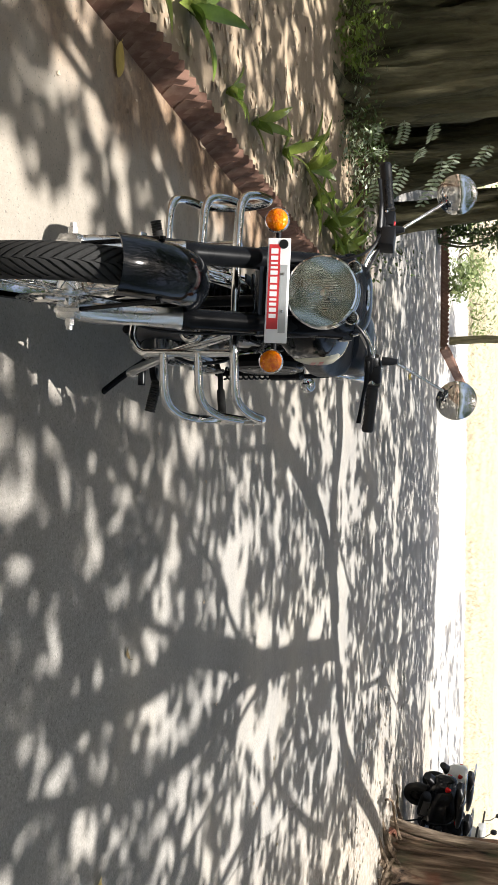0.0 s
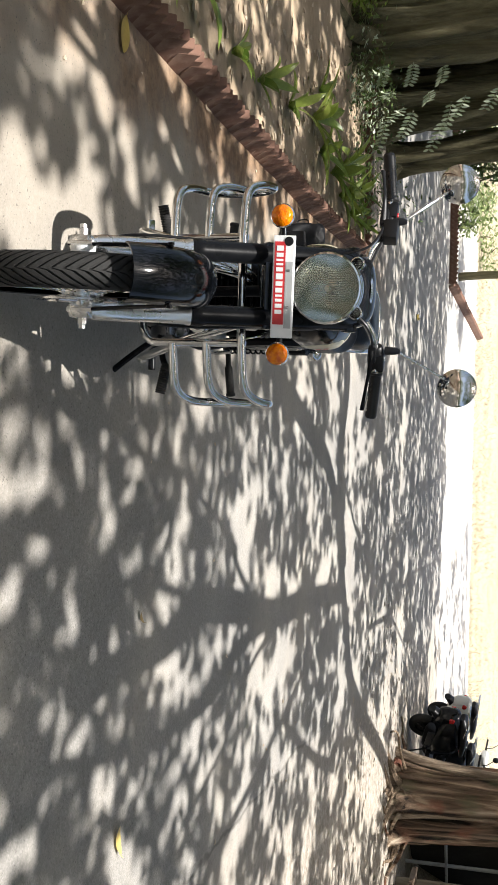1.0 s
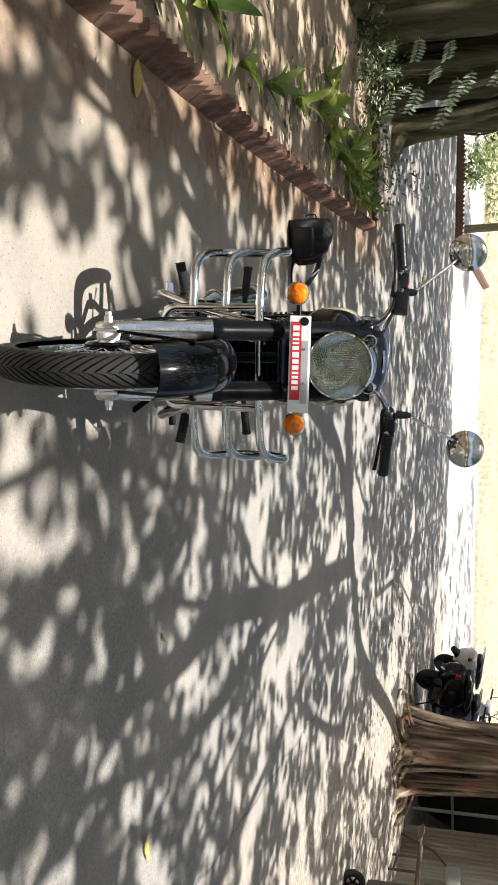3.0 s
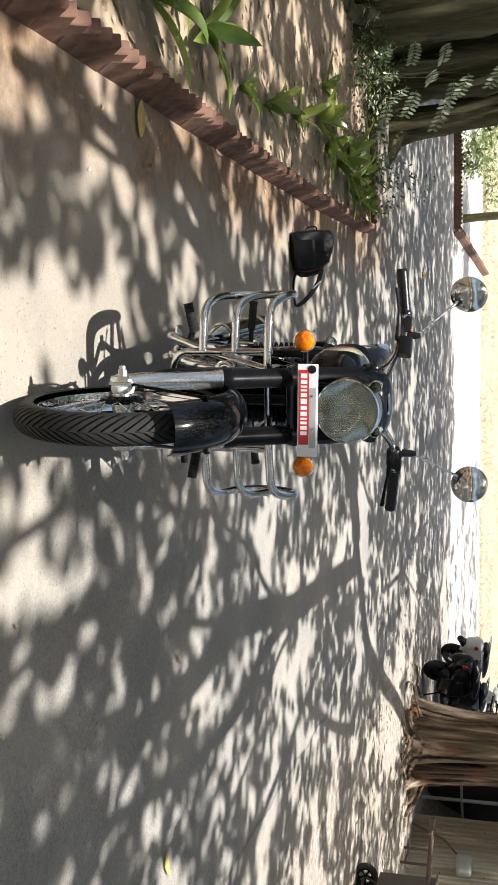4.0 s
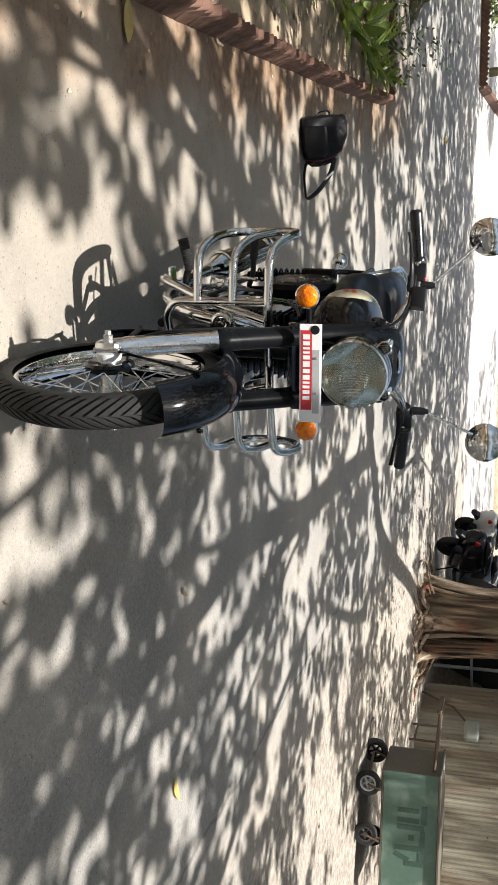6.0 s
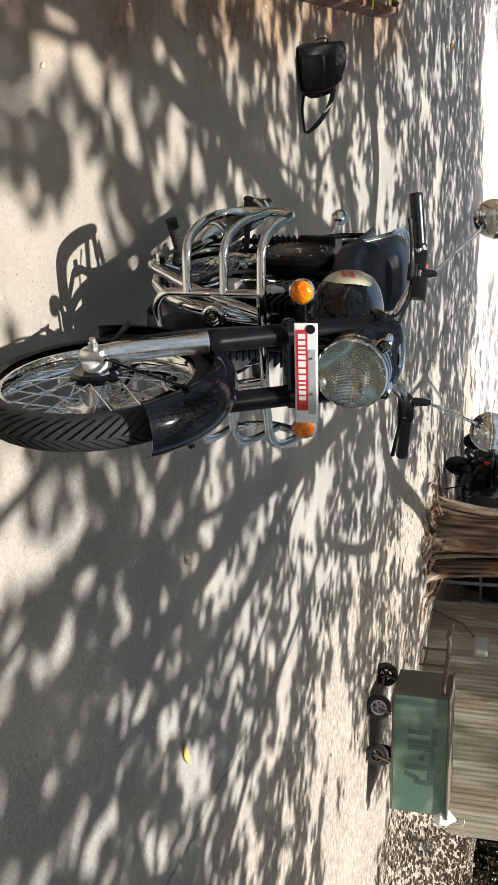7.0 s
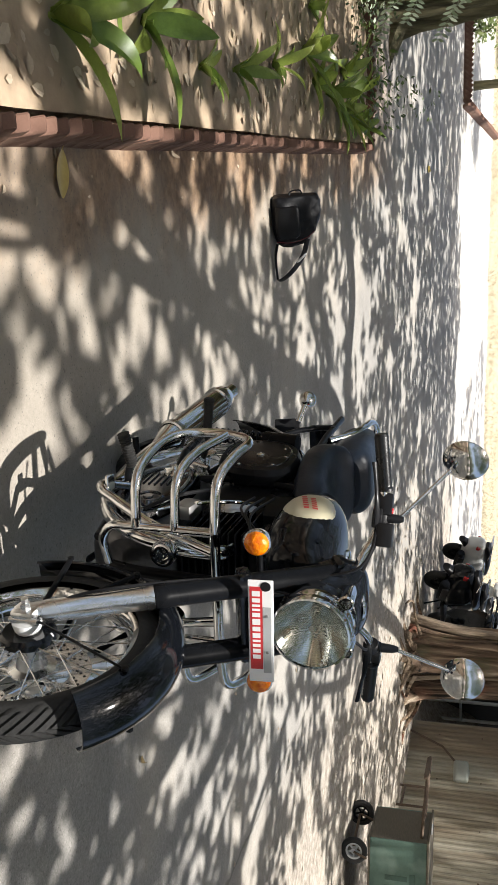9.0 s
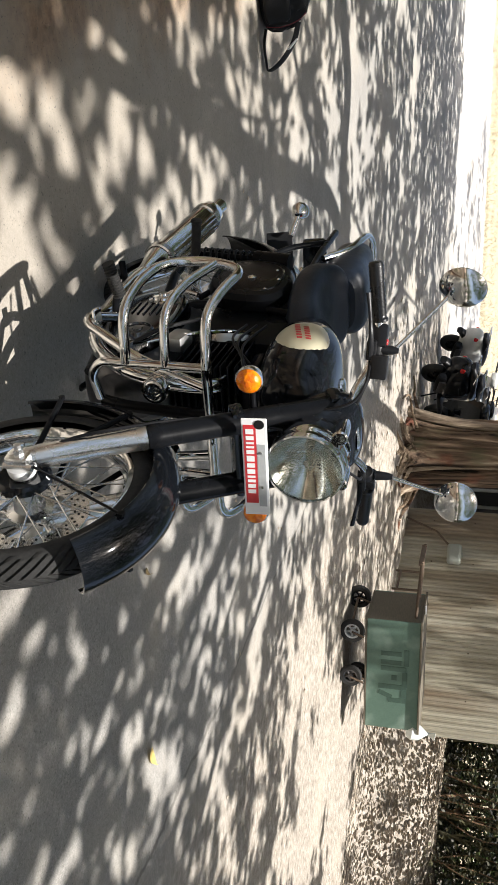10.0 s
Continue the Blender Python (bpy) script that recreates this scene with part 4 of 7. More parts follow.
lathe(bm, [(0, 0.0022), (0.0125, 0.0022), (0.0125, 0.0032), (0, 0.0032)], 24, PL_M @ Matrix.Translation((-0.124, 0.012, 0)))
part("emblem", bm, M_PLASTIC, plate, "round dark emblem")
for _x in (-0.045, 0.055):
    bm = bmesh.new()
    lathe(bm, [(0, 0.003), (0.004, 0.003), (0.003, 0.006), (0, 0.0065)], 8, PL_M @ Matrix.Translation((_x, 0.015, 0)))
    part("bolt", bm, M_ALU, plate)
bm = bmesh.new()
for _x in (-0.05, 0.06):
    tube(bm, [(_x, 0.0, 0.82), (_x, 0.055, 0.80)], 0.007, 8)
part("number_board_bracket", bm, M_BLACKTUBE, bike)


def indicator(centre, forward, to):
    """A round turn signal: chrome cup, amber dome, stalk."""
    m = Matrix.Translation(centre) @ pose(0, 0, 0, 90 if forward else -90, 0, 0)
    bm = bmesh.new()
    lathe(bm, [(0, -0.042), (0.012, -0.040), (0.024, -0.030), (0.032, -0.012), (0.0345, 0.0), (0.0345, 0.005), (0.031, 0.006), (0.029, 0.0)], 32, m)
    cup = part("turn_signal", bm, M_CHROME, bike, "chrome cup of the turn signal")
    bm = bmesh.new()
    prof = [(0.031, 0.003), (0.0305, 0.010)] + [(0.030 * math.cos(a) + 0.0006 * (i % 2), 0.010 + 0.019 * math.sin(a)) for i, a in enumerate(np.linspace(0.1, 1.45, 10))] + [(0, 0.0292)]
    lathe(bm, prof, 32, m)
    part("lens", bm, M_AMBER, cup, "ribbed amber lens")
    bm = bmesh.new()
    lathe(bm, [(0, 0), (0.01, 0.0), (0.012, 0.008), (0.006, 0.016), (0, 0.017)], 16, m @ Matrix.Translation((0, 0, -0.008)))
    part("bulb", bm, M_WHITE, cup)
    bm = bmesh.new()
    tube(bm, [Vector(centre) + Vector((0, 0.02 if forward else -0.02, 0)), Vector(to)], 0.008 if forward else 0.011, 10)
    part("stalk", bm, M_BLACKTUBE if forward else M_CHROME, cup)


for _s in (-1, 1):
    indicator((0.194 * _s - 0.004, 0.068, 0.798), True, (0.10 * _s, 0.085, 0.80))

# handlebar
_hb = [(-0.372, 0.305, 1.062), (-0.25, 0.281, 1.083), (-0.15, 0.232, 1.075), (-0.09, 0.19, 1.035), (0.09, 0.19, 1.035), (0.15, 0.232, 1.075), (0.25, 0.281, 1.083), (0.372, 0.305, 1.062)]
bm = bmesh.new()
tube(bm, round_path(_hb, 0.05, 5), 0.0112, 14)
bar = part("handlebar", bm, M_CHROME, bike)
for _s in (-1, 1):
    _o, _i = Vector((0.388 * _s, 0.308, 1.060 if _s < 0 else 1.076)), Vector((0.252 * _s, 0.2815, 1.0825))
    bm = bmesh.new()
    _m, _d = along(_i, _o)
    _prof = [(0, 0), (0.021, 0), (0.021, 0.006)]
    for _k in range(13):
        _prof += [(0.0185, 0.008 + 0.0105 * _k), (0.017, 0.014 + 0.0105 * _k)]
    lathe(bm, _prof + [(0.0185, _d - 0.004), (0.016, _d + 0.004), (0, _d + 0.006)], 20, _m)
    part("grip", bm, M_GRIP, bar, "ribbed black rubber grip")
    bm = bmesh.new()
    _sw = Vector((0.216 * _s, 0.272, 1.083))
    box(bm, (0.058, 0.045, 0.046), Matrix.Translation(_sw) @ pose(0, 0, 0, 0, 0, 35 * _s), 0.008, 2)
    switch = part("switch_box", bm, M_PLASTIC, bar)
    bm = bmesh.new()
    box(bm, (0.014, 0.008, 0.009), Matrix.Translation(_sw + Vector((-0.006 * _s, -0.018, 0.022))) @ pose(0, 0, 0, 0, 0, 35 * _s), 0.002, 1)
    part("button", bm, M_RED if _s < 0 else M_GREYFILM, switch)
    bm = bmesh.new()
    lathe(bm, [(0, -0.014), (0.019, -0.014), (0.022, -0.008), (0.022, 0.01), (0.018, 0.014), (0, 0.014)], 20, along(Vector((0.186 * _s, 0.252, 1.080)), Vector((0.21 * _s, 0.265, 1.083)))[0])
    part("bar_clamp", bm, M_PLASTIC, bar)
    bm = bmesh.new()
    box(bm, (0.05, 0.026, 0.024), Matrix.Translation((0.198 * _s, 0.228, 1.072)) @ pose(0, 0, 0, 0, 0, 20 * _s), 0.006, 2)
    part("lever_perch", bm, M_PLASTIC, bar)
    bm = bmesh.new()
    tube(bm, curve_path([(0.18 * _s, 0.224, 1.072), (0.14 * _s, 0.16, 1.07), (0.10 * _s, 0.13, 1.04), (0.075 * _s, 0.12, 0.97)], 6), 0.0038, 8)
    part("cable", bm, M_PLASTIC, bar)
    if _s < 0:
        bm = bmesh.new()
        box(bm, (0.06, 0.05, 0.042), Matrix.Translation((-0.157, 0.222, 1.094)) @ pose(0, 0, 0, 0, 0, -25), 0.006, 2)
        part("fluid_reservoir", bm, M_PLASTIC, bar)
    bm = bmesh.new()
    tube(bm, curve_path([(0.19 * _s, 0.215, 1.072), (0.25 * _s, 0.212, 1.07), (0.295 * _s, 0.236, 1.062), ((0.335 if _s < 0 else 0.368) * _s, 0.256, 1.053)], 5), [0.009, 0.009, 0.0085, 0.008, 0.0075, 0.007, 0.0065, 0.006, 0.006, 0.0055, 0.0055, 0.0055, 0.006, 0.006, 0.007, 0.0075], 10, True, 0.6)
    part("lever", bm, M_PLASTIC if _s < 0 else M_BLACKTUBE, bar)
    bm = bmesh.new()
    _mc = Vector((-0.311, 0.358, 1.269)) if _s < 0 else Vector((0.290, 0.299, 1.298))
    tube(bm, round_path([(0.188 * _s, 0.25, 1.085), (0.188 * _s, 0.25, 1.118), _mc + Vector((-0.02 * _s, 0.004, -0.03))], 0.02, 4), 0.0048, 10)
    stalk = part("mirror_stalk", bm, M_CHROME, bike)
    bm = bmesh.new()
    lathe(bm, [(0, 0), (0.013, 0), (0.011, 0.03), (0.007, 0.045), (0, 0.046)], 14, Matrix.Translation((0.188 * _s, 0.25, 1.085)))
    part("rubber_boot", bm, M_PLASTIC, stalk)
    bm = bmesh.new()
    _mm = Matrix.Translation(_mc) @ pose(0, 0, 0, 96, 0, -14 * _s)
    lathe(bm, [(0, 0.02), (0.023, 0.0185), (0.042, 0.012), (0.054, 0.002), (0.0585, -0.006), (0.058, -0.009), (0.055, -0.009)], 40, _mm)
    part("mirror_shell", bm, M_CHROME, stalk, "round chrome mirror shell")
    bm = bmesh.new()
    lathe(bm, [(0, -0.007), (0.055, -0.0085)], 40, _mm)
    part("mirror_glass", bm, M_CHROME, stalk)
    stalk.location.x -= 0.018
bar.matrix_basis = Matrix.Translation((-0.018, 0.19, 1.021)) @ Matrix.Rotation(radians(2.3), 4, "Y") @ Matrix.Translation((0, -0.19, -1.035))

# the steered front, turned a little to its left
STEER = Matrix.Translation((0, 0.155, 0.86)) @ Matrix.Rotation(radians(3.2), 4, RAKE) @ Matrix.Translation((0, -0.155, -0.86))
for _o in bike.children:
    if _o not in (rear, rf):
        _o.matrix_basis = STEER @ _o.matrix_basis
for _s in (-1, 1):
    indicator((0.130 * _s, 1.645, 0.622), False, (0.06 * _s, 1.56, 0.60))

# fuel tank
TANK = [(0.205, 0.05, 0.84, 0.94, 0.9), (0.235, 0.112, 0.775, 0.955, 0.8), (0.30, 0.148, 0.75, 0.963, 0.74), (0.40, 0.160, 0.745, 0.966, 0.72), (0.50, 0.155, 0.755, 0.96, 0.72), (0.60, 0.13, 0.775, 0.93, 0.75), (0.68, 0.098, 0.785, 0.895, 0.8), (0.70, 0.07, 0.80, 0.875, 0.85)]
bm = bmesh.new()
_rows = smooth_rows(TANK, 6)
loft(bm, [ring_section(*r, 44) for r in _rows])
tank = part("fuel_tank", bm, M_BLACK, bike, "glossy black teardrop fuel tank")


def tank_side(y, z, side, off=0.0):
    """A place on the tank's flank."""
    ys = [r[0] for r in _rows]
    w, z0, z1, p = (float(np.interp(y, ys, [r[c] for r in _rows])) for c in (1, 2, 3, 4))
    t = max(-1.0, min(1.0, (z - (z0 + z1) / 2) / ((z1 - z0) / 2)))
    s = abs(t) ** (1 / p)
    return Vector((side * (w * (1 - s * s) ** (p / 2) + off), y, z))


def tank_patch(y0, z0, ry, rz, side, off, tilt=0.0):
    """A thin oval that hugs the tank's flank."""
    bm = bmesh.new()
    rows = []
    for i in range(7):
        rr = i / 6
        ring = []
        for j in range(36):
            a = 2 * math.pi * j / 36
            u, v = ry * rr * math.cos(a), rz * rr * math.sin(a)
            y, z = y0 + u * math.cos(tilt) - v * math.sin(tilt), z0 + u * math.sin(tilt) + v * math.cos(tilt)
            ring.append(bm.verts.new(tank_side(y, z, side, off if i < 6 else off - 0.004)))
        rows.append(ring)
    for a, b in zip(rows, rows[1:]):
        for j in range(36):
            bm.faces.new((a[j], a[(j + 1) % 36], b[(j + 1) % 36], b[j]))
    bmesh.ops.remove_doubles(bm, verts=bm.verts, dist=1e-6)
    return bm


for _s in (-1, 1):
    part("gold_line", tank_patch(0.42, 0.862, 0.098, 0.081, _s, 0.0015, -0.25), M_GOLD, tank)
    panel = part("tank_panel", tank_patch(0.42, 0.862, 0.094, 0.077, _s, 0.003, -0.25), M_CREAM, tank, "oval cream tank panel")
    for _i, (_dy, _dz, _l) in enumerate(((0.0, 0.013, 0.08), (0.008, -0.011, 0.095))):
        bm = bmesh.new()
        _n = 17
        _vr = []
        for _k in range(_n + 1):
            _y = 0.42 + _dy + _l * (_k / _n - 0.5)
            _z = 0.862 + _dz - 0.26 * (_y - 0.42)
            _vr.append((bm.verts.new(tank_side(_y, _z - 0.0075, _s, 0.0042)), bm.verts.new(tank_side(_y, _z + 0.0075, _s, 0.0042))))
        for _k in range(_n):
            if _k % 3 != 2:
                bm.faces.new((_vr[_k][0], _vr[_k + 1][0], _vr[_k + 1][1], _vr[_k][1]))
        part("emblem_bar", bm, M_RED, panel, "red lettering shown as bars")
bm = bmesh.new()
lathe(bm, [(0, 0.012), (0.02, 0.012), (0.028, 0.008), (0.03, 0.0), (0.03, -0.01)], 28, Matrix.Translation((0, 0.42, 0.965)) @ pose(0, 0, 0, -3, 0, 0))
part("filler_cap", bm, M_CHROME, tank)

# seats
bm = bmesh.new()
_rows2 = smooth_rows([(0.66, 0.07, 0.78, 0.84, 0.7), (0.72, 0.115, 0.745, 0.855, 0.62), (0.84, 0.145, 0.735, 0.845, 0.6), (0.95, 0.155, 0.735, 0.86, 0.6), (1.02, 0.145, 0.75, 0.90, 0.62), (1.045, 0.11, 0.78, 0.89, 0.7)], 5)
loft(bm, [ring_section(*r, 36) for r in _rows2])
part("rider_seat", bm, M_SEAT, bike, "dark navy leatherette rider seat")
bm = bmesh.new()
_rows2 = smooth_rows([(1.03, 0.09, 0.82, 0.92, 0.7), (1.07, 0.12, 0.80, 0.95, 0.62), (1.2, 0.13, 0.80, 0.955, 0.6), (1.33, 0.115, 0.815, 0.945, 0.62), (1.385, 0.075, 0.85, 0.93, 0.7)], 5)
loft(bm, [ring_section(*r, 36) for r in _rows2])
part("pillion_seat", bm, M_SEAT, bike, "dark navy leatherette pillion seat")
bm = bmesh.new()
tube(bm, round_path([(-0.125, 1.12, 0.80), (-0.132, 1.2, 0.88), (-0.125, 1.40, 0.915), (-0.06, 1.475, 0.925), (0.06, 1.475, 0.925), (0.125, 1.40, 0.915), (0.132, 1.2, 0.88), (0.125, 1.12, 0.80)], 0.05, 5), 0.0125, 14)
tube(bm, [(-0.10, 1.44, 0.92), (0.10, 1.44, 0.92)], 0.007, 10)
part("grab_rail", bm, M_CHROME, bike)

# frame
bm = bmesh.new()
tube(bm, round_path([(0, 0.16, 0.93), (0, 0.205, 0.74), (0, 0.245, 0.40), (0, 0.27, 0.33)], 0.03), 0.017, 12)
tube(bm, round_path([(0, 0.17, 0.90), (0, 0.45, 0.86), (0, 0.72, 0.80)], 0.06), 0.019, 12)
for _s in (-1, 1):
    tube(bm, round_path([(0.03 * _s, 0.70, 0.79), (0.105 * _s, 0.85, 0.765), (0.115 * _s, 1.2, 0.775), (0.11 * _s, 1.45, 0.79)], 0.05), 0.0125, 10)
    tube(bm, round_path([(0.09 * _s, 0.74, 0.34), (0.095 * _s, 0.78, 0.60), (0.085 * _s, 0.72, 0.79)], 0.05), 0.0125, 10)
    tube(bm, round_path([(0.1 * _s, 0.76, 0.36), (0.115 * _s, 0.95, 0.33), (0.11 * _s, 1.18, 0.322)], 0.03), 0.015, 10)
    tube(bm, round_path([(0.10 * _s, 0.80, 0.46), (0.13 * _s, 0.95, 0.56), (0.135 * _s, 1.2, 0.66), (0.115 * _s, 1.32, 0.775)], 0.08), 0.010, 10)
    tube(bm, round_path([(0.07 * _s, 0.30, 0.28), (0.10 * _s, 0.5, 0.275), (0.10 * _s, 0.78, 0.30)], 0.04), 0.014, 10)
part("frame", bm, M_BLACKTUBE, bike)

# rear dampers
for _s in (-1, 1):
    bm = bmesh.new()
    _a, _b = Vector((0.13 * _s, 1.13, 0.345)), Vector((0.13 * _s, 1.06, 0.70))
    rod(bm, _a, _b, 0.012, 12)
    rod(bm, _b - (_b - _a) * 0.34, _b, 0.03, 20)
    damper = part("rear_damper", bm, M_BLACKTUBE, bike)
    bm = bmesh.new()
    _m, _d = along(_a, _b)
    tube(bm, [_m @ Vector((0.024 * math.cos(9 * 2 * math.pi * u), 0.024 * math.sin(9 * 2 * math.pi * u), _d * (0.1 + 0.58 * u))) for u in np.linspace(0, 1, 110)], 0.0042, 7)
    part("spring", bm, M_BLACKTUBE, damper)

# engine
bm = bmesh.new()
_sec = [ring_section(y, w, z0, z1, p, 32) for y, w, z0, z1, p in smooth_rows([(0.30, 0.07, 0.30, 0.46, 0.7), (0.34, 0.095, 0.245, 0.50, 0.62), (0.48, 0.105, 0.225, 0.52, 0.58), (0.64, 0.105, 0.23, 0.50, 0.58), (0.78, 0.095, 0.26, 0.48, 0.62), (0.82, 0.07, 0.29, 0.44, 0.7)], 4)]
loft(bm, _sec)
engine = part("engine_case", bm, M_CASE, bike, "dark cast metal crankcase")
for _s in (-1, 1):
    bm = bmesh.new()
    _m = Matrix.Translation((0.10 * _s, 0.0, 0.0)) @ pose(0, 0, 0, 0, 90 * _s, 0)
    _sec = []
    for _h, _k in ((0.0, 1.0), (0.03, 0.99), (0.042, 0.93), (0.047, 0.82), (0.048, 0.5)):
        _ring = []
        for _j in range(44):
            _a = 2 * math.pi * _j / 44
            _c, _q = math.cos(_a), math.sin(_a)
            _ring.append(Vector((_s * (0.095 + _h), 0.55 + 0.215 * _k * math.copysign(abs(_c) ** 0.8, _c), 0.365 + (0.105 + 0.022 * math.cos(_a)) * _k * math.copysign(abs(_q) ** 0.85, _q))))
        _sec.append(_ring)
    loft(bm, _sec)
    cover = part("engine_cover", bm, M_POLISH, engine, "polished oval engine cover")
    for _j in range(8):
        _a = 2 * math.pi * (_j + 0.4) / 8
        bm = bmesh.new()
        lathe(bm, [(0, 0), (0.007, 0), (0.007, 0.006), (0, 0.008)], 6, Matrix.Translation((_s * 0.128, 0.55 + 0.195 * math.cos(_a), 0.365 + 0.092 * math.sin(_a))) @ pose(0, 0, 0, 0, 90 * _s, 0))
        part("bolt", bm, M_ALU, engine)
for _s in (-1, 1):
    # raised rim round the cover, cooling ribs on it and a stepped round cap behind
    bm = bmesh.new()
    tube(bm, [Vector((_s * 0.139, 0.55 + 0.178 * math.copysign(abs(math.cos(a)) ** 0.8, math.cos(a)), 0.365 + 0.088 * math.copysign(abs(math.sin(a)) ** 0.85, math.sin(a)))) for a in np.linspace(0, 2 * math.pi, 49)], 0.0055, 8, False)
    part("cover_rim", bm, M_ALU, engine)
    for _j in range(5):
        bm = bmesh.new()
        box(bm, (0.006, 0.10 - 0.008 * abs(_j - 2), 0.006), Matrix.Translation((_s * 0.145, 0.595, 0.325 + 0.019 * _j)), 0.0015, 1)
        part("cover_rib", bm, M_POLISH, engine)
    bm = bmesh.new()
    lathe(bm, [(0, 0.024), (0.012, 0.024), (0.014, 0.018), (0.030, 0.016), (0.034, 0.010), (0.046, 0.008), (0.049, 0.0)], 32, Matrix.Translation((_s * 0.138, 0.675, 0.385)) @ pose(0, 0, 0, 0, 90 * _s, 0))
    part("shaft_cap", bm, M_CHROME, engine, "stepped chrome shaft cap")
    bm = bmesh.new()
    tube(bm, round_path([(_s * 0.15, 0.675, 0.385), (_s * 0.17, 0.69, 0.43), (_s * 0.165, 0.66, 0.50)], 0.02), 0.007, 10)
    part("release_arm", bm, M_SATIN, engine)
    bm = bmesh.new()
    lathe(bm, [(0, 0.03), (0.010, 0.03), (0.012, 0.024), (0.012, 0.012), (0.017, 0.010), (0.017, 0.0)], 6, Matrix.Translation((_s * 0.14, 0.50, 0.295)) @ pose(0, 0, 0, 0, 90 * _s, 0))
    part("drain_bolt", bm, M_CHROME, engine)
    bm = bmesh.new()
    box(bm, (0.045, 0.075, 0.055), Matrix.Translation((_s * 0.118, 0.43, 0.505)) @ pose(0, 0, 0, 12, 0, 0), 0.012, 2)
    part("oil_feed_block", bm, M_ALU, engine)
    bm = bmesh.new()
    tube(bm, curve_path([(_s * 0.14, 0.36, 0.40), (_s * 0.165, 0.40, 0.47), (_s * 0.15, 0.50, 0.53), (_s * 0.125, 0.60, 0.55)], 6), 0.006, 8)
    part("hose", bm, M_PLASTIC, engine)
bm = bmesh.new()
lathe(bm, [(0, 0.017), (0.014, 0.017), (0.016, 0.013), (0.036, 0.012), (0.038, 0.017), (0.042, 0.017), (0.047, 0.009), (0.05, 0)], 32, Matrix.Translation((-0.141, 0.42, 0.39)) @ pose(0, 0, 0, 0, -90, 0))
part("timing_cap", bm, M_POLISH, engine, "round chrome cap")
_tilt = pose(0, 0.415, 0.50, 4, 0, 0)
for _i in range(10):
    bm = bmesh.new()
    _w = 0.088 if _i < 7 else 0.10
    box(bm, (_w * 2, 0.17 if _i < 7 else 0.185, 0.0055), _tilt @ Matrix.Translation((0, 0, 0.018 + 0.0205 * _i)), 0.002, 1)
    part("cooling_fin", bm, M_BLACKTUBE, engine)
bm = bmesh.new()
box(bm, (0.12, 0.12, 0.22), _tilt @ Matrix.Translation((0, 0, 0.10)), 0.02, 2)
box(bm, (0.15, 0.16, 0.05), _tilt @ Matrix.Translation((0, 0.0, 0.235)), 0.018, 2)
part("cylinder", bm, M_BLACKTUBE, engine)

bm = bmesh.new()
box(bm, (0.16, 0.36, 0.26), pose(0, 0.70, 0.64), 0.03, 2)
part("air_box", bm, M_BLACKTUBE, bike)

# exhaust
bm = bmesh.new()
_p = curve_path([(-0.045, 0.335, 0.655), (-0.06, 0.275, 0.635), (-0.085, 0.235, 0.54), (-0.11, 0.255, 0.40), (-0.135, 0.36, 0.285), (-0.155, 0.55, 0.255), (-0.172, 0.72, 0.268), (-0.181, 0.83, 0.288)], 7)
tube(bm, _p, 0.0205, 18)
exhaust = part("exhaust_pipe", bm, M_CHROME, bike, "chrome exhaust pipe")
bm = bmesh.new()
_m, _d = along((-0.180, 0.80, 0.283), (-0.233, 1.371, 0.388))
lathe(bm, [(0, 0), (0.022, 0), (0.026, 0.02), (0.043, 0.09), (0.046, 0.11), (0.046, 0.455), (0.049, 0.457), (0.049, 0.47), (0.046, 0.472), (0.043, 0.50), (0.030, 0.52), (0.026, 0.525), (0.026, 0.572), (0.0225, 0.576), (0.0225, 0.54), (0, 0.54)], 32, _m)
silencer = part("silencer", bm, M_CHROME, bike, "chrome silencer")
# slotted heat shield along its upper side
for _j in range(5):
    bm = bmesh.new()
    _a = radians(70 + 20 * _j)
    tube(bm, [_m @ Vector((0.049 * math.cos(_a), 0.049 * math.sin(_a), 0.13)), _m @ Vector((0.050 * math.cos(_a), 0.050 * math.sin(_a), 0.43))], 0.006, 8, True, 0.6)
    part("heat_shield_bar", bm, M_SATIN if _j % 2 else M_CHROME, silencer)
for _h in (0.11, 0.45):
    bm = bmesh.new()
    lathe(bm, [(0.046, _h - 0.012), (0.0525, _h - 0.010), (0.0525, _h + 0.010), (0.046, _h + 0.012)], 32, _m)
    part("clamp", bm, M_SATIN, silencer)

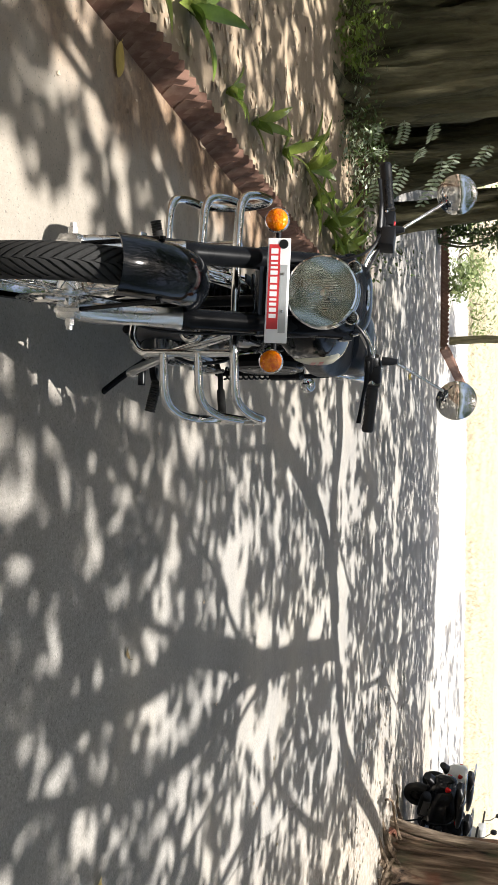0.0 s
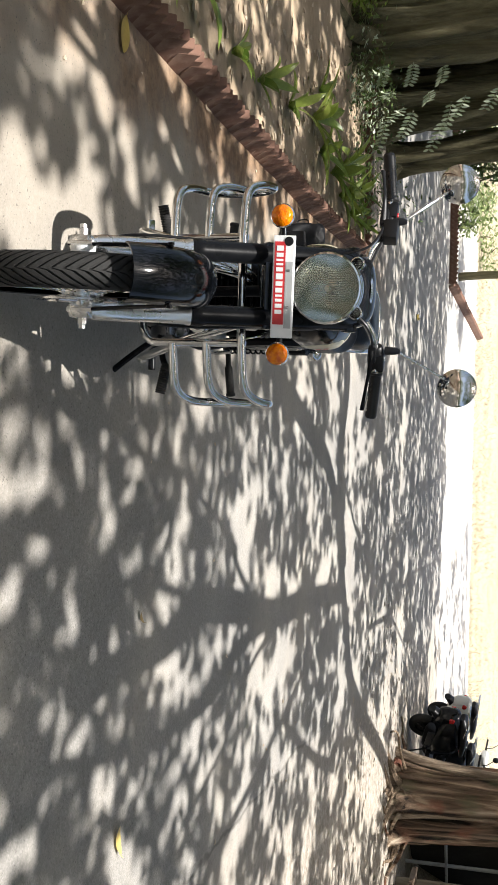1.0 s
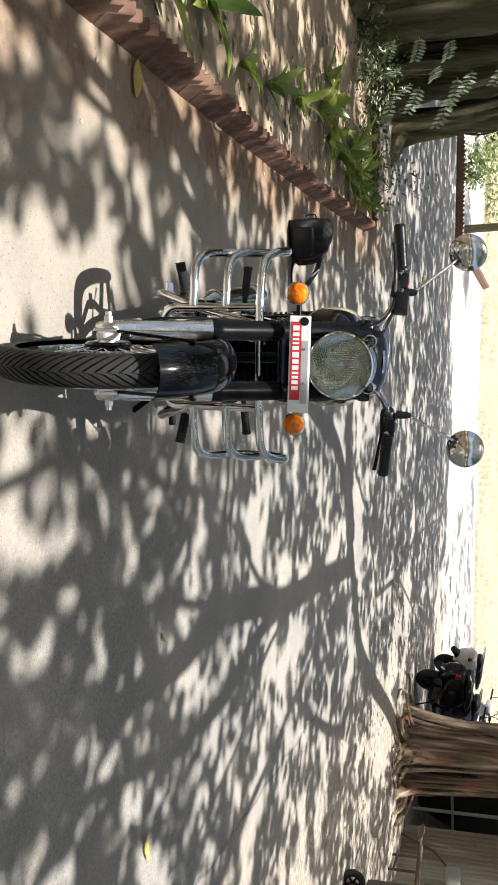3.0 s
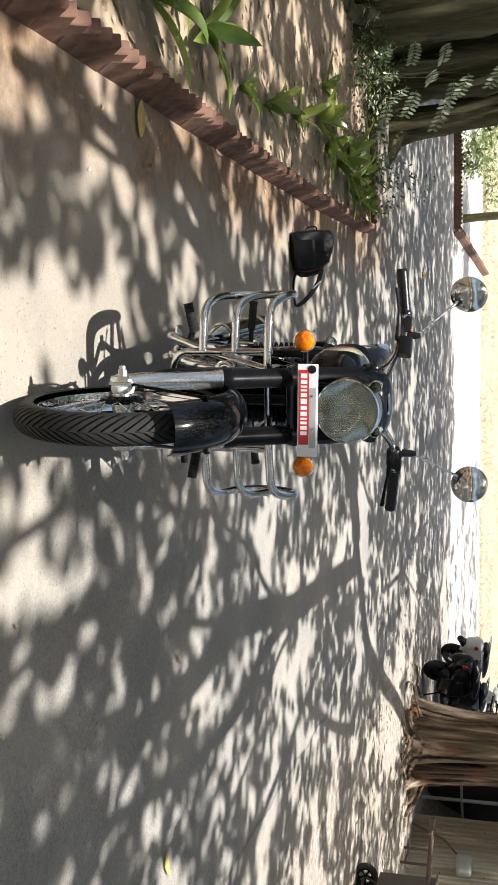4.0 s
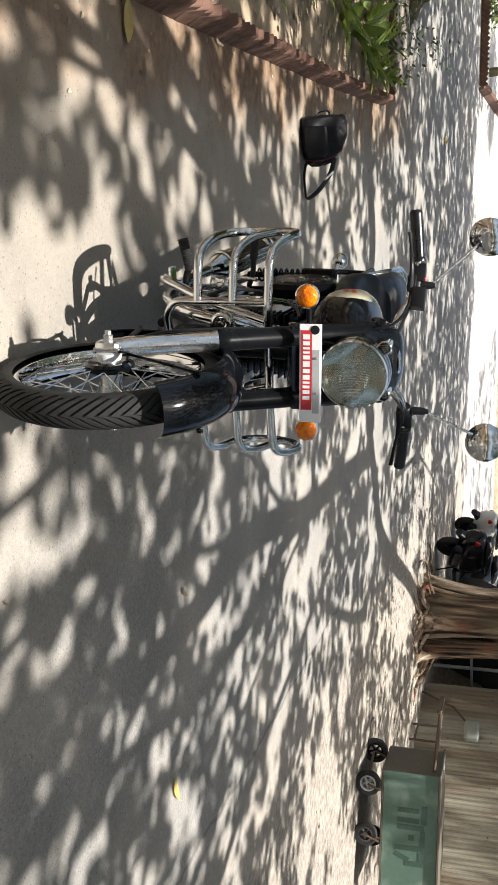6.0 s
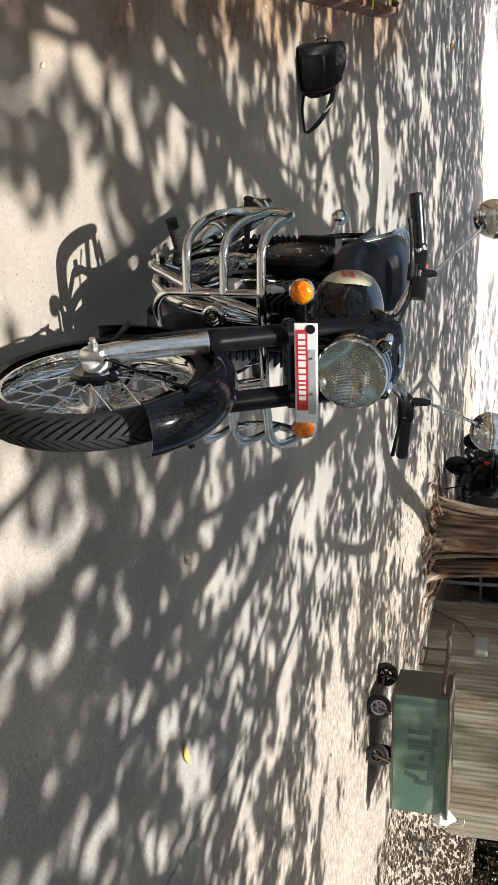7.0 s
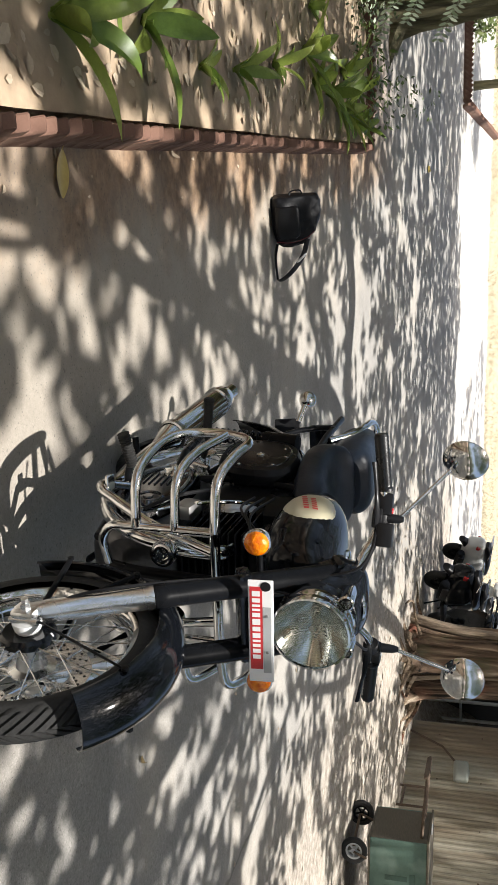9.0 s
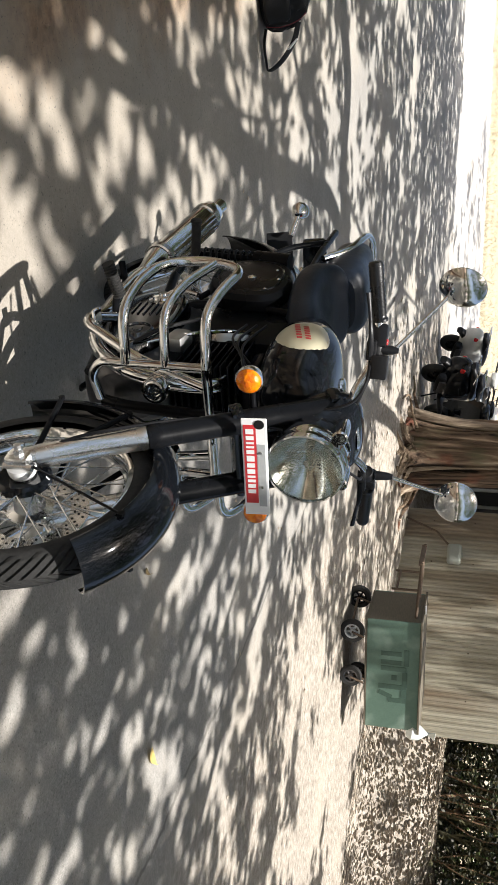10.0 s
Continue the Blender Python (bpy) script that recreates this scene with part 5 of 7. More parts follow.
# horns, side boxes and small gear
for _x, _z in ((-0.095, 0.52), (0.095, 0.53)):
    bm = bmesh.new()
    _m = Matrix.Translation((_x, 0.165, _z)) @ pose(0, 0, 0, 95, 0, 0)
    lathe(bm, [(0, 0.012), (0.006, 0.012), (0.009, 0.005), (0.013, 0.005), (0.015, 0.009), (0.018, 0.004), (0.022, 0.004), (0.025, 0.010), (0.030, 0.008), (0.034, 0.008), (0.036, 0.0), (0.034, -0.022), (0.02, -0.034), (0, -0.035)], 32, _m)
    part("horn", bm, M_CHROME, bike, "round chrome horn")
for _s in (-1, 1):
    bm = bmesh.new()
    _sec = []
    for _h, _k in ((0.0, 0.97), (0.035, 1.0), (0.052, 0.93), (0.058, 0.75), (0.06, 0.3)):
        _sec.append([Vector((_s * (0.085 + _h), 0.90 + 0.165 * _k * math.copysign(abs(math.cos(a)) ** 0.75, math.cos(a)) - 0.03 * _k * math.sin(a), 0.605 + 0.135 * _k * math.copysign(abs(math.sin(a)) ** 0.75, math.sin(a)))) for a in (2 * math.pi * j / 40 for j in range(40))])
    loft(bm, _sec)
    sidebox = part("side_box", bm, M_BLACKTUBE, bike, "glossy black side box")
    bm = bmesh.new()
    tube(bm, [Vector((_s * 0.139, 0.90 + 0.128 * math.copysign(abs(math.cos(a)) ** 0.75, math.cos(a)) - 0.025 * math.sin(a), 0.605 + 0.104 * math.copysign(abs(math.sin(a)) ** 0.75, math.sin(a)))) for a in np.linspace(0, 2 * math.pi, 41)], 0.005, 8, False)
    part("raised_edge", bm, M_BLACK, sidebox)
    # chrome screws added to give the small glints on the black box
    for _dy, _dz in ((-0.085, 0.06), (0.08, 0.065), (-0.09, -0.05), (0.07, -0.06), (0.0, 0.085)):
        bm = bmesh.new()
        lathe(bm, [(0, 0), (0.0065, 0), (0.0065, 0.004), (0.003, 0.0065), (0, 0.007)], 8, Matrix.Translation((_s * 0.139, 0.87 + _dy, 0.615 + _dz)) @ pose(0, 0, 0, 0, 90 * _s, 0))
        part("screw", bm, M_CHROME, sidebox)
    bm = bmesh.new()
    lathe(bm, [(0, 0), (0.014, 0), (0.014, 0.006), (0.009, 0.009), (0, 0.009)], 16, Matrix.Translation((_s * 0.143, 0.87, 0.615)) @ pose(0, 0, 0, 0, 90 * _s, 0))
    part("lock", bm, M_CHROME, sidebox)
    # pipe and carburettor body added to give the engine side more glints
    bm = bmesh.new()
    tube(bm, curve_path([(0.11 * _s, 0.36, 0.33), (0.135 * _s, 0.42, 0.5), (0.12 * _s, 0.5, 0.62), (0.09 * _s, 0.56, 0.7)], 6), 0.0055, 8)
    part("oil_pipe", bm, M_CHROME, engine)
    bm = bmesh.new()
    lathe(bm, [(0, -0.055), (0.03, -0.05), (0.032, -0.01), (0.026, 0.0), (0.027, 0.04), (0.018, 0.055), (0, 0.056)], 20, Matrix.Translation((0.065 * _s, 0.56, 0.62)))
    part("carburettor_body", bm, M_ALU, engine)
    bm = bmesh.new()
    for _k in range(3):
        tube(bm, curve_path([(0.10 * _s, 0.28 + 0.03 * _k, 0.73), (0.125 * _s, 0.40 + 0.02 * _k, 0.70 - 0.02 * _k), (0.10 * _s, 0.6, 0.72 - 0.03 * _k)], 5), 0.004, 7)
    part("wiring", bm, M_PLASTIC, engine)
    bm = bmesh.new()
    tube(bm, round_path([(0.10 * _s, 0.50, 0.29), (0.2 * _s, 0.505, 0.30), (0.23 * _s, 0.505, 0.315)], 0.03), 0.011, 10)
    peg = part("footrest_bar", bm, M_BLACKTUBE, bike)
    bm = bmesh.new()
    _m, _d = along((0.215 * _s, 0.505, 0.315), (0.316 * _s, 0.492, 0.297))
    _prof = [(0, 0), (0.018, 0)]
    for _k in range(12):
        _prof += [(0.019, 0.004 + 0.0082 * _k), (0.015, 0.0075 + 0.0082 * _k)]
    lathe(bm, _prof + [(0.019, _d), (0, _d)], 14, _m)
    part("footrest_rubber", bm, M_RUBBER, peg, "ribbed rubber footrest")
    bm = bmesh.new()
    tube(bm, round_path([(0.11 * _s, 0.93, 0.40), (0.16 * _s, 0.90, 0.425), (0.215 * _s, 0.89, 0.43)], 0.02), 0.010, 10)
    lathe(bm, [(0, 0), (0.013, 0), (0.015, 0.006), (0.0155, 0.10), (0.018, 0.103), (0.018, 0.110), (0.014, 0.114), (0, 0.115)], 16, along((0.212 * _s, 0.89, 0.43), (0.325 * _s, 0.89, 0.442))[0])
    part("pillion_footrest", bm, M_RUBBER, bike, "black rubber pillion footrest")
bm = bmesh.new()
tube(bm, round_path([(-0.17, 0.56, 0.28), (-0.185, 0.42, 0.27), (-0.20, 0.345, 0.30)], 0.04), 0.008, 10, True, 0.7)
box(bm, (0.055, 0.03, 0.012), Matrix.Translation((-0.215, 0.34, 0.31)) @ pose(0, 0, 0, 20, 0, 0), 0.003, 1)
part("brake_pedal", bm, M_CHROME, bike)
bm = bmesh.new()
tube(bm, round_path([(0.155, 0.58, 0.30), (0.17, 0.40, 0.30), (0.205, 0.37, 0.31)], 0.03), 0.008, 10)
lathe(bm, [(0, 0), (0.012, 0), (0.012, 0.05), (0, 0.05)], 12, Matrix.Translation((0.19, 0.37, 0.31)) @ pose(0, 0, 0, 0, 90, 0))
part("gear_lever", bm, M_BLACKTUBE, bike)
bm = bmesh.new()
tube(bm, round_path([(0.095, 0.76, 0.22), (0.17, 0.765, 0.10), (0.235, 0.775, 0.012)], 0.06), 0.012, 10)
box(bm, (0.075, 0.045, 0.008), Matrix.Translation((0.245, 0.775, -0.004)) @ pose(0, 0, 0, 0, -3, 0), 0.003, 1)
part("side_stand", bm, M_BLACKTUBE, bike)
bm = bmesh.new()
for _s in (-1, 1):
    tube(bm, round_path([(0.09 * _s, 0.80, 0.27), (0.11 * _s, 0.93, 0.16), (0.16 * _s, 0.95, 0.15)], 0.04), 0.012, 10)
tube(bm, [(-0.11, 0.93, 0.16), (0.11, 0.93, 0.16)], 0.009, 10)
part("centre_stand", bm, M_BLACKTUBE, bike)
bm = bmesh.new()
box(bm, (0.13, 0.05, 0.09), Matrix.Translation((0, 1.51, 0.70)) @ pose(0, 0, 0, -12, 0, 0), 0.015, 2)
tail = part("tail_lamp", bm, M_BLACK, bike)
bm = bmesh.new()
box(bm, (0.10, 0.03, 0.065), Matrix.Translation((0, 1.545, 0.695)) @ pose(0, 0, 0, -12, 0, 0), 0.012, 2)
part("lens", bm, M_REDLENS, tail)
bm = bmesh.new()
box(bm, (0.17, 0.006, 0.10), Matrix.Translation((0.02, 1.585, 0.55)) @ pose(0, 0, 0, -20, 0, 0), 0.002, 1)
part("rear_number_board", bm, M_PLASTIC, bike, "plain dark back of the number board")

# crash guard: crossbar and three hoops a side
_G = 0.0135
bm = bmesh.new()
tube(bm, [(-0.16, 0.175, 0.660), (0.16, 0.175, 0.660)], _G, 14)
guard = part("crash_guard", bm, M_CHROME, bike, "chrome tube crash guard")
for _s in (-1, 1):
    bm = bmesh.new()
    tube(bm, round_path([(0.155 * _s, 0.175, 0.660), (0.30 * _s, 0.19, 0.664), (0.335 * _s, 0.29, 0.69), (0.342 * _s, 0.40, 0.715), (0.342 * _s, 0.465, 0.60), (0.342 * _s, 0.435, 0.48), (0.335 * _s, 0.31, 0.455), (0.30 * _s, 0.195, 0.445), (0.16 * _s, 0.185, 0.442)], 0.06, 8), _G, 14)
    part("outer_hoop", bm, M_CHROME, guard)
    bm = bmesh.new()
    tube(bm, round_path([(0.158 * _s, 0.183, 0.550), (0.30 * _s, 0.195, 0.554), (0.335 * _s, 0.30, 0.578), (0.342 * _s, 0.45, 0.63)], 0.065, 6), _G * 0.93, 14)
    part("middle_hoop", bm, M_CHROME, guard)
    bm = bmesh.new()
    tube(bm, round_path([(0.157 * _s, 0.178, 0.672), (0.157 * _s, 0.195, 0.365), (0.115 * _s, 0.20, 0.335), (0.03 * _s, 0.235, 0.335)], 0.05, 6), _G * 0.93, 14)
    part("upright", bm, M_CHROME, guard)
    bm = bmesh.new()
    tube(bm, round_path([(0.10 * _s, 0.185, 0.65), (0.15 * _s, 0.23, 0.46), (0.205 * _s, 0.325, 0.285), (0.205 * _s, 0.37, 0.275), (0.15 * _s, 0.50, 0.30)], 0.04, 6), _G * 1.05, 14)
    part("lower_brace", bm, M_CHROME, guard)
bike.matrix_world = BIKE_POSE


# ---- plants of the bed ----
def blade(bm, base, heading, length, width, rise, droop, fold=0.25, n=8):
    """One strap leaf: rises, arches over and tapers."""
    d = Vector((math.cos(heading), math.sin(heading), 0))
    s = Vector((-d.y, d.x, 0))
    rows = []
    for i in range(n + 1):
        u = i / n
        p = Vector(base) + d * (length * (u * math.cos(rise) + 0.12 * u * u)) + Vector((0, 0, length * (math.sin(rise) * u - droop * u * u)))
        w = width * (math.sin(math.pi * min(1, 0.12 + 0.88 * u) ** 0.85) ** 0.8 if u < 1 else 0.02)
        up = Vector((0, 0, w * fold))
        rows.append([bm.verts.new(p + s * w * 0.5 + up), bm.verts.new(p), bm.verts.new(p - s * w * 0.5 + up)])
    for a, b in zip(rows, rows[1:]):
        bm.faces.new((a[0], a[1], b[1], b[0]))
        bm.faces.new((a[1], a[2], b[2], b[1]))


def bed_plant(x, y, blades, length, seed, label="low lily plant with broad green strap leaves"):
    z = bed_height(x, y)
    ob = thing("lily_plant", label, "plant", pose(x, y, z), "plants of the bed")
    rng = random.Random(seed)
    for k in range(blades):
        bm = bmesh.new()
        blade(bm, (0, 0, 0.0), 2.4 * k + rng.uniform(-0.4, 0.4), length * rng.uniform(0.65, 1.15), length * rng.uniform(0.17, 0.24), rng.uniform(0.5, 1.3), rng.uniform(0.12, 0.5))
        part("leaf", bm, M_BLADE, ob)
    bm = bmesh.new()
    tube(bm, [(0, 0, -0.03), (0.005, 0, 0.05)], [0.014, 0.009], 8)
    part("stem", bm, M_BLADE, ob)
    return ob


for _i, (_x, _y, _b, _l) in enumerate([(-1.47, 0.86, 7, 0.42), (-1.50, 1.63, 7, 0.42), (-1.66, 1.14, 5, 0.30), (-1.36, 2.33, 6, 0.26), (-1.36, 2.88, 6, 0.28), (-1.40, 3.64, 7, 0.34), (-1.5, 4.42, 8, 0.42), (-1.32, 4.75, 8, 0.40), (-1.24, 5.2, 9, 0.42),
                                       (-1.12, 5.6, 9, 0.40), (-1.4, 5.7, 8, 0.42), (-1.02, 6.05, 8, 0.34), (-1.78, 4.76, 6, 0.3), (-1.25, 6.2, 8, 0.4), (-1.75, -0.2, 6, 0.3), (-0.98, 6.45, 7, 0.28)]):
    bed_plant(_x, _y, _b, _l, _i)


def pinnate(bm, base, heading, length, rise, pairs=9, leaflet=0.075, upright=1.0):
    """A drooping stalk with paired oval leaflets, spread in a more or less upright plane."""
    d = Vector((math.cos(heading) * math.cos(rise), math.sin(heading) * math.cos(rise), math.sin(rise)))
    flat = d.cross(Vector((0, 0, 1))).normalized()
    s = (flat * (1 - upright) + flat.cross(d) * upright).normalized()
    at = [Vector(base) + d * length * u - Vector((0, 0, 0.28 * length * u * u)) for u in np.linspace(0, 1, 9)]
    tube(bm, at, lerp_r(0.0022, 0.0008, 9), 4)
    for k in range(pairs):
        u = 0.12 + 0.86 * k / (pairs - 1)
        p = Vector(base) + d * length * u - Vector((0, 0, 0.28 * length * u * u))
        for side in (-1, 1):
            q = (s * side + d * 0.3 + flat * 0.25 * math.sin(k * 2.1 + side)).normalized() * leaflet * (1.08 - 0.5 * abs(u - 0.5))
            t = d * leaflet * 0.17
            bm.faces.new([bm.verts.new(v) for v in (p, p + q * 0.3 + t, p + q * 0.7 + t * 0.9, p + q, p + q * 0.7 - t * 0.9, p + q * 0.3 - t)])


_rng = random.Random(8)
for _i, (_x, _y, _h, _n) in enumerate([(-2.36, 6.35, 0.8, 3), (-2.12, 6.35, 1.0, 3), (-1.92, 6.4, 0.8, 3), (-2.1, 6.4, 1.3, 3)]):
    shrub = thing("feathery_shrub", "slender shrub by the fig stems, its pinnate leaves toned pale as if sunlit", "shrub", pose(_x, _y, bed_height(_x, _y) - 0.03), "feathery shrubs")
    bm = bmesh.new()
    leaves = bmesh.new()
    for _k in range(_n):
        _a = _rng.uniform(-1.9, -0.3)
        _t = _h * (0.35 + 0.65 * _k / (_n - 1))
        _p = curve_path([(0, 0, 0), (0.04 * math.cos(_a), 0.04 * math.sin(_a), _t * 0.6), (0.12 * math.cos(_a), 0.12 * math.sin(_a), _t)], 4)
        tube(bm, _p, lerp_r(0.005, 0.002, len(_p)), 6)
        pinnate(leaves, _p[-1], _rng.uniform(-1.0, 0.3), _rng.uniform(0.16, 0.28), _rng.uniform(-0.35, 0.25), 7, 0.07, _rng.uniform(0.7, 1.0))
    part("stem", bm, M_BARK_DARK, shrub)
    _f = part("foliage", leaves, M_FERN, shrub, smooth=False)
    _f["kind"] = "stuff"
# low dark undergrowth round the stems
_c = [(x, y, bed_height(x, y) + abs(_rng.gauss(0, 0.16))) for x, y in ((_rng.uniform(-2.8, -1.0), _rng.uniform(5.7, 6.95)) for _ in range(60))]
under = leaf_cloud("undergrowth", _c, 26, 0.046, M_SHRUB, None, 0.09, 31, 0.8)
_c = [(x, y, bed_height(x, y) + abs(_rng.gauss(0, 0.16))) for x, y in ((_rng.uniform(-3.5, -2.75), _rng.uniform(5.6, 6.3)) for _ in range(60))]
green = leaf_cloud("low_greenery", _c, 14, 0.06, M_BLADE, None, 0.08, 35, 0.8)
tagged(green, "low bright green leaves at the foot of the fig stems", "undergrowth", kind="stuff")
_c = [(x, y, bed_height(x, y) + abs(_rng.gauss(0, 0.12))) for x, y in ((_rng.uniform(-2.7, -1.75), _rng.uniform(5.9, 6.5)) for _ in range(40))]
pale = leaf_cloud("pale_undergrowth", _c, 9, 0.05, M_FERN, None, 0.08, 33, 0.8)
tagged(pale, "low tangle of small leaves toned pale as if sunlit, under the pinnate shrubs", "undergrowth", kind="stuff")
tagged(under, "low tangle of small dark leaves at the foot of the stems", "undergrowth", kind="stuff")


# ---- fallen leaves ----
M_PALELITTER = leaf_material("pale dry leaves", (0.38, 0.315, 0.24), (0.58, 0.51, 0.42), 0.8, 0.1, True)


def litter(name, spots, size, label, seed, material=None, curl=0.22):
    """Curled dry leaves lying on the ground, as one mesh."""
    rng = random.Random(seed)
    v, f = [], []
    for x, y, z in spots:
        a, l = rng.uniform(0, 6.28), size * rng.uniform(0.55, 1.3)
        w, c = l * rng.uniform(0.2, 0.32), l * rng.uniform(0.02, curl)
        d, s = Vector((math.cos(a), math.sin(a), rng.uniform(-0.12, 0.12))) * l * 0.5, Vector((-math.sin(a), math.cos(a), rng.uniform(-0.15, 0.15))) * w
        p = Vector((x, y, z + 0.004))
        k = len(v)
        up = Vector((0, 0, c))
        v += [p - d, p - d * 0.45 - s * 0.9 + up * 0.8, p + d * 0.3 - s + up, p + d, p + d * 0.3 + s + up, p - d * 0.45 + s * 0.9 + up * 0.8, p - d * 0.3, p + d * 0.35]
        f += [(k, k + 1, k + 6), (k + 1, k + 2, k + 7, k + 6), (k + 2, k + 3, k + 7), (k + 3, k + 4, k + 7), (k + 4, k + 5, k + 6, k + 7), (k + 5, k, k + 6)]
    ob = quads(name, v, f, material or M_LITTER)
    return tagged(ob, label, "leaf litter", kind="stuff")


_rng = random.Random(17)
_s = []
for _k in range(1500):
    _y, _d = _rng.uniform(-2.5, 6.85), abs(_rng.gauss(0.0, 1.0)) + 0.06
    _x = planter_x(_y) - _d
    if _d < 4.3:
        _s.append((_x, _y, bed_height(_x, _y)))
litter("bed_litter", _s, 0.06, "dry brown leaves scattered over the bed", 1, None, 0.12)
_s = []
while len(_s) < 26000:
    _x, _y = _rng.uniform(7.8, 12.5), _rng.uniform(0.5, 8.5)
    if 0.68 * (_x - 8.2) + 0.73 * (_y - 6.3) > -0.25 + _rng.gauss(0, 0.15) and _x > 8.25:
        _s.append((_x, _y, ground_height(_x, _y) + _rng.uniform(0, 0.012)))
litter("bank_litter", _s, 0.07, "thick pale dry leaves covering the bank", 2, M_PALELITTER, 0.05)
_s = []
while len(_s) < 600:
    _x, _y = _rng.uniform(3.0, 9.5), _rng.uniform(1.5, 13)
    if _x > 3.3 + 0.2 * _y + _rng.gauss(0, 0.5) and noise.noise((_x * 0.5, _y * 0.5, 7)) > -0.25:
        _s.append((_x, _y, ground_height(_x, _y)))
litter("soil_litter", _s, 0.042, "dry leaves strewn over the tan soil", 3, M_PALELITTER, 0.1)
_s = []
while len(_s) < 1500:
    _x, _y = _rng.uniform(3.2, 8.6), _rng.uniform(5.6, 12.5)
    if ((_x - 5.9) / 2.5) ** 2 + ((_y - 9.0) / 3.1) ** 2 < 1 + _rng.gauss(0, 0.2) and noise.noise((_x * 0.8, _y * 0.8, 2)) > -0.3:
        _s.append((_x, _y, ground_height(_x, _y)))
litter("tree_litter", _s, 0.07, "pale dry leaves lying thick about the brown tree", 5, M_PALELITTER, 0.05)
_s = [(planter_x(y) + 0.08 + abs(_rng.gauss(0, 0.18)), y, ground_height(-1, y)) for y in (_rng.uniform(-2, 6.8) for _ in range(50))]
_s += [(x, y, ground_height(x, y)) for x, y in ((_rng.uniform(-0.6, 3.4), _rng.uniform(-1.0, 12)) for _ in range(60))]
litter("lane_litter", _s, 0.03, "small dry leaf scraps and twigs on the lane", 4)


def fallen_leaf(x, y, length, width, heading, material, label, curl=0.12):
    bm = bmesh.new()
    n = 10
    rows = []
    for i in range(n + 1):
        u = i / n
        w = width * math.sin(math.pi * (0.03 + 0.94 * u)) ** 0.8 * 0.5
        p = Vector((length * (u - 0.5), 0, 0.004 + curl * length * (2 * u - 1) ** 2 * 0.4))
        rows.append([bm.verts.new(p + Vector((0, w * k, abs(k) * w * 0.16))) for k in (-1, -0.5, 0, 0.5, 1)])
    for a, b in zip(rows, rows[1:]):
        for k in range(4):
            bm.faces.new((a[k], a[k + 1], b[k + 1], b[k]))
    tube(bm, [(length * 0.49, 0, 0.008), (length * 0.6, 0.004, 0.016), (length * 0.7, 0.012, 0.02)], [0.0016, 0.0014, 0.001], 5)
    ob = part("fallen_leaf", bm, material)
    ob.matrix_world = pose(x, y, ground_height(x, y) + 0.002, 0, 0, heading)
    return tagged(ob, label, "leaf")


fallen_leaf(-1.02, 0.93, 0.15, 0.09, 165, M_YELLOW, "long yellow fallen leaf on the sandy edge of the lane", 0.08)
fallen_leaf(2.10, 0.73, 0.12, 0.05, 5, M_YELLOW, "narrow curled yellow fallen leaf on the lane", 0.3)
fallen_leaf(1.28, 1.02, 0.055, 0.026, 20, M_GREYLEAF, "small withered brown leaf on the lane", 0.5)
fallen_leaf(-0.25, 11.44, 0.16, 0.09, 70, M_YELLOW, "broad yellow fallen leaf far down the lane", 0.6)
fallen_leaf(-1.02, 2.05, 0.09, 0.02, 60, M_LITTER, "thin pale curled leaf beside the brick edging", 0.6)

# ---- backpack ----
M_NYLON = plain("black nylon", (0.0055, 0.0055, 0.0065), 0.55, 0, 0.35, 150, 0.35)
M_NYLON.node_tree.nodes["Principled BSDF"].inputs["Specular IOR Level"].default_value = 0.3
M_PIPING = plain("red piping", (0.2, 0.012, 0.022), 0.5, 0, 0.1, 90)
bag = thing("backpack", "black nylon backpack with red piping, set down on the lane", "backpack", pose(-0.50, 3.86, 0.0, -10, 0, 4) @ Matrix.Diagonal((0.80, 0.95, 0.95, 1)))
bm = bmesh.new()
_rows3 = smooth_rows([(-0.205, 0.07, 0.03, 0.25, 0.55), (-0.185, 0.105, 0.006, 0.31, 0.48), (-0.06, 0.125, 0.0, 0.315, 0.48), (0.07, 0.12, 0.008, 0.27, 0.5), (0.15, 0.095, 0.03, 0.205, 0.55), (0.185, 0.05, 0.06, 0.16, 0.62)], 6)
_sec = [[Vector((v.y, v.x * (1.05 - 1.2 * v.z) + 0.012 * math.sin(9 * v.z + 7 * v.y), v.z)) for v in ring_section(*r, 60)] for r in _rows3]
for _ring in _sec:
    for _v in _ring:
        _q = noise.noise(_v * 10) + 0.8 * noise.noise(_v * 21 + Vector((3, 0, 0))) + 0.4 * noise.noise(_v * 44)
        _v += Vector((0.4, -1.0 if _v.y < 0 else 1.0, 0.5)) * 0.023 * _q * min(1, _v.z * 14)
loft(bm, _sec)
part("bag_body", bm, M_NYLON, bag)
bm = bmesh.new()
_sec = [[Vector((v.y, v.x - 0.115, v.z)) for v in ring_section(*r, 28)] for r in smooth_rows([(-0.14, 0.02, 0.05, 0.15, 0.5), (-0.12, 0.035, 0.03, 0.175, 0.45), (0.06, 0.037, 0.03, 0.18, 0.45), (0.1, 0.02, 0.05, 0.16, 0.5)], 4)]
for _ring in _sec:
    for _v in _ring:
        _v += Vector((0.3, -1.0, 0.4)) * 0.014 * (noise.noise(_v * 14) + 0.7 * noise.noise(_v * 33))
loft(bm, _sec)
part("front_pocket", bm, M_NYLON, bag)
for _pts in ([(0.12, -0.12, 0.03), (0.13, -0.122, 0.12), (0.10, -0.115, 0.22), (0.06, -0.09, 0.272)],):
    bm = bmesh.new()
    tube(bm, curve_path(_pts, 6), 0.0024, 7)
    part("piping", bm, M_PIPING, bag, "thin red piping")
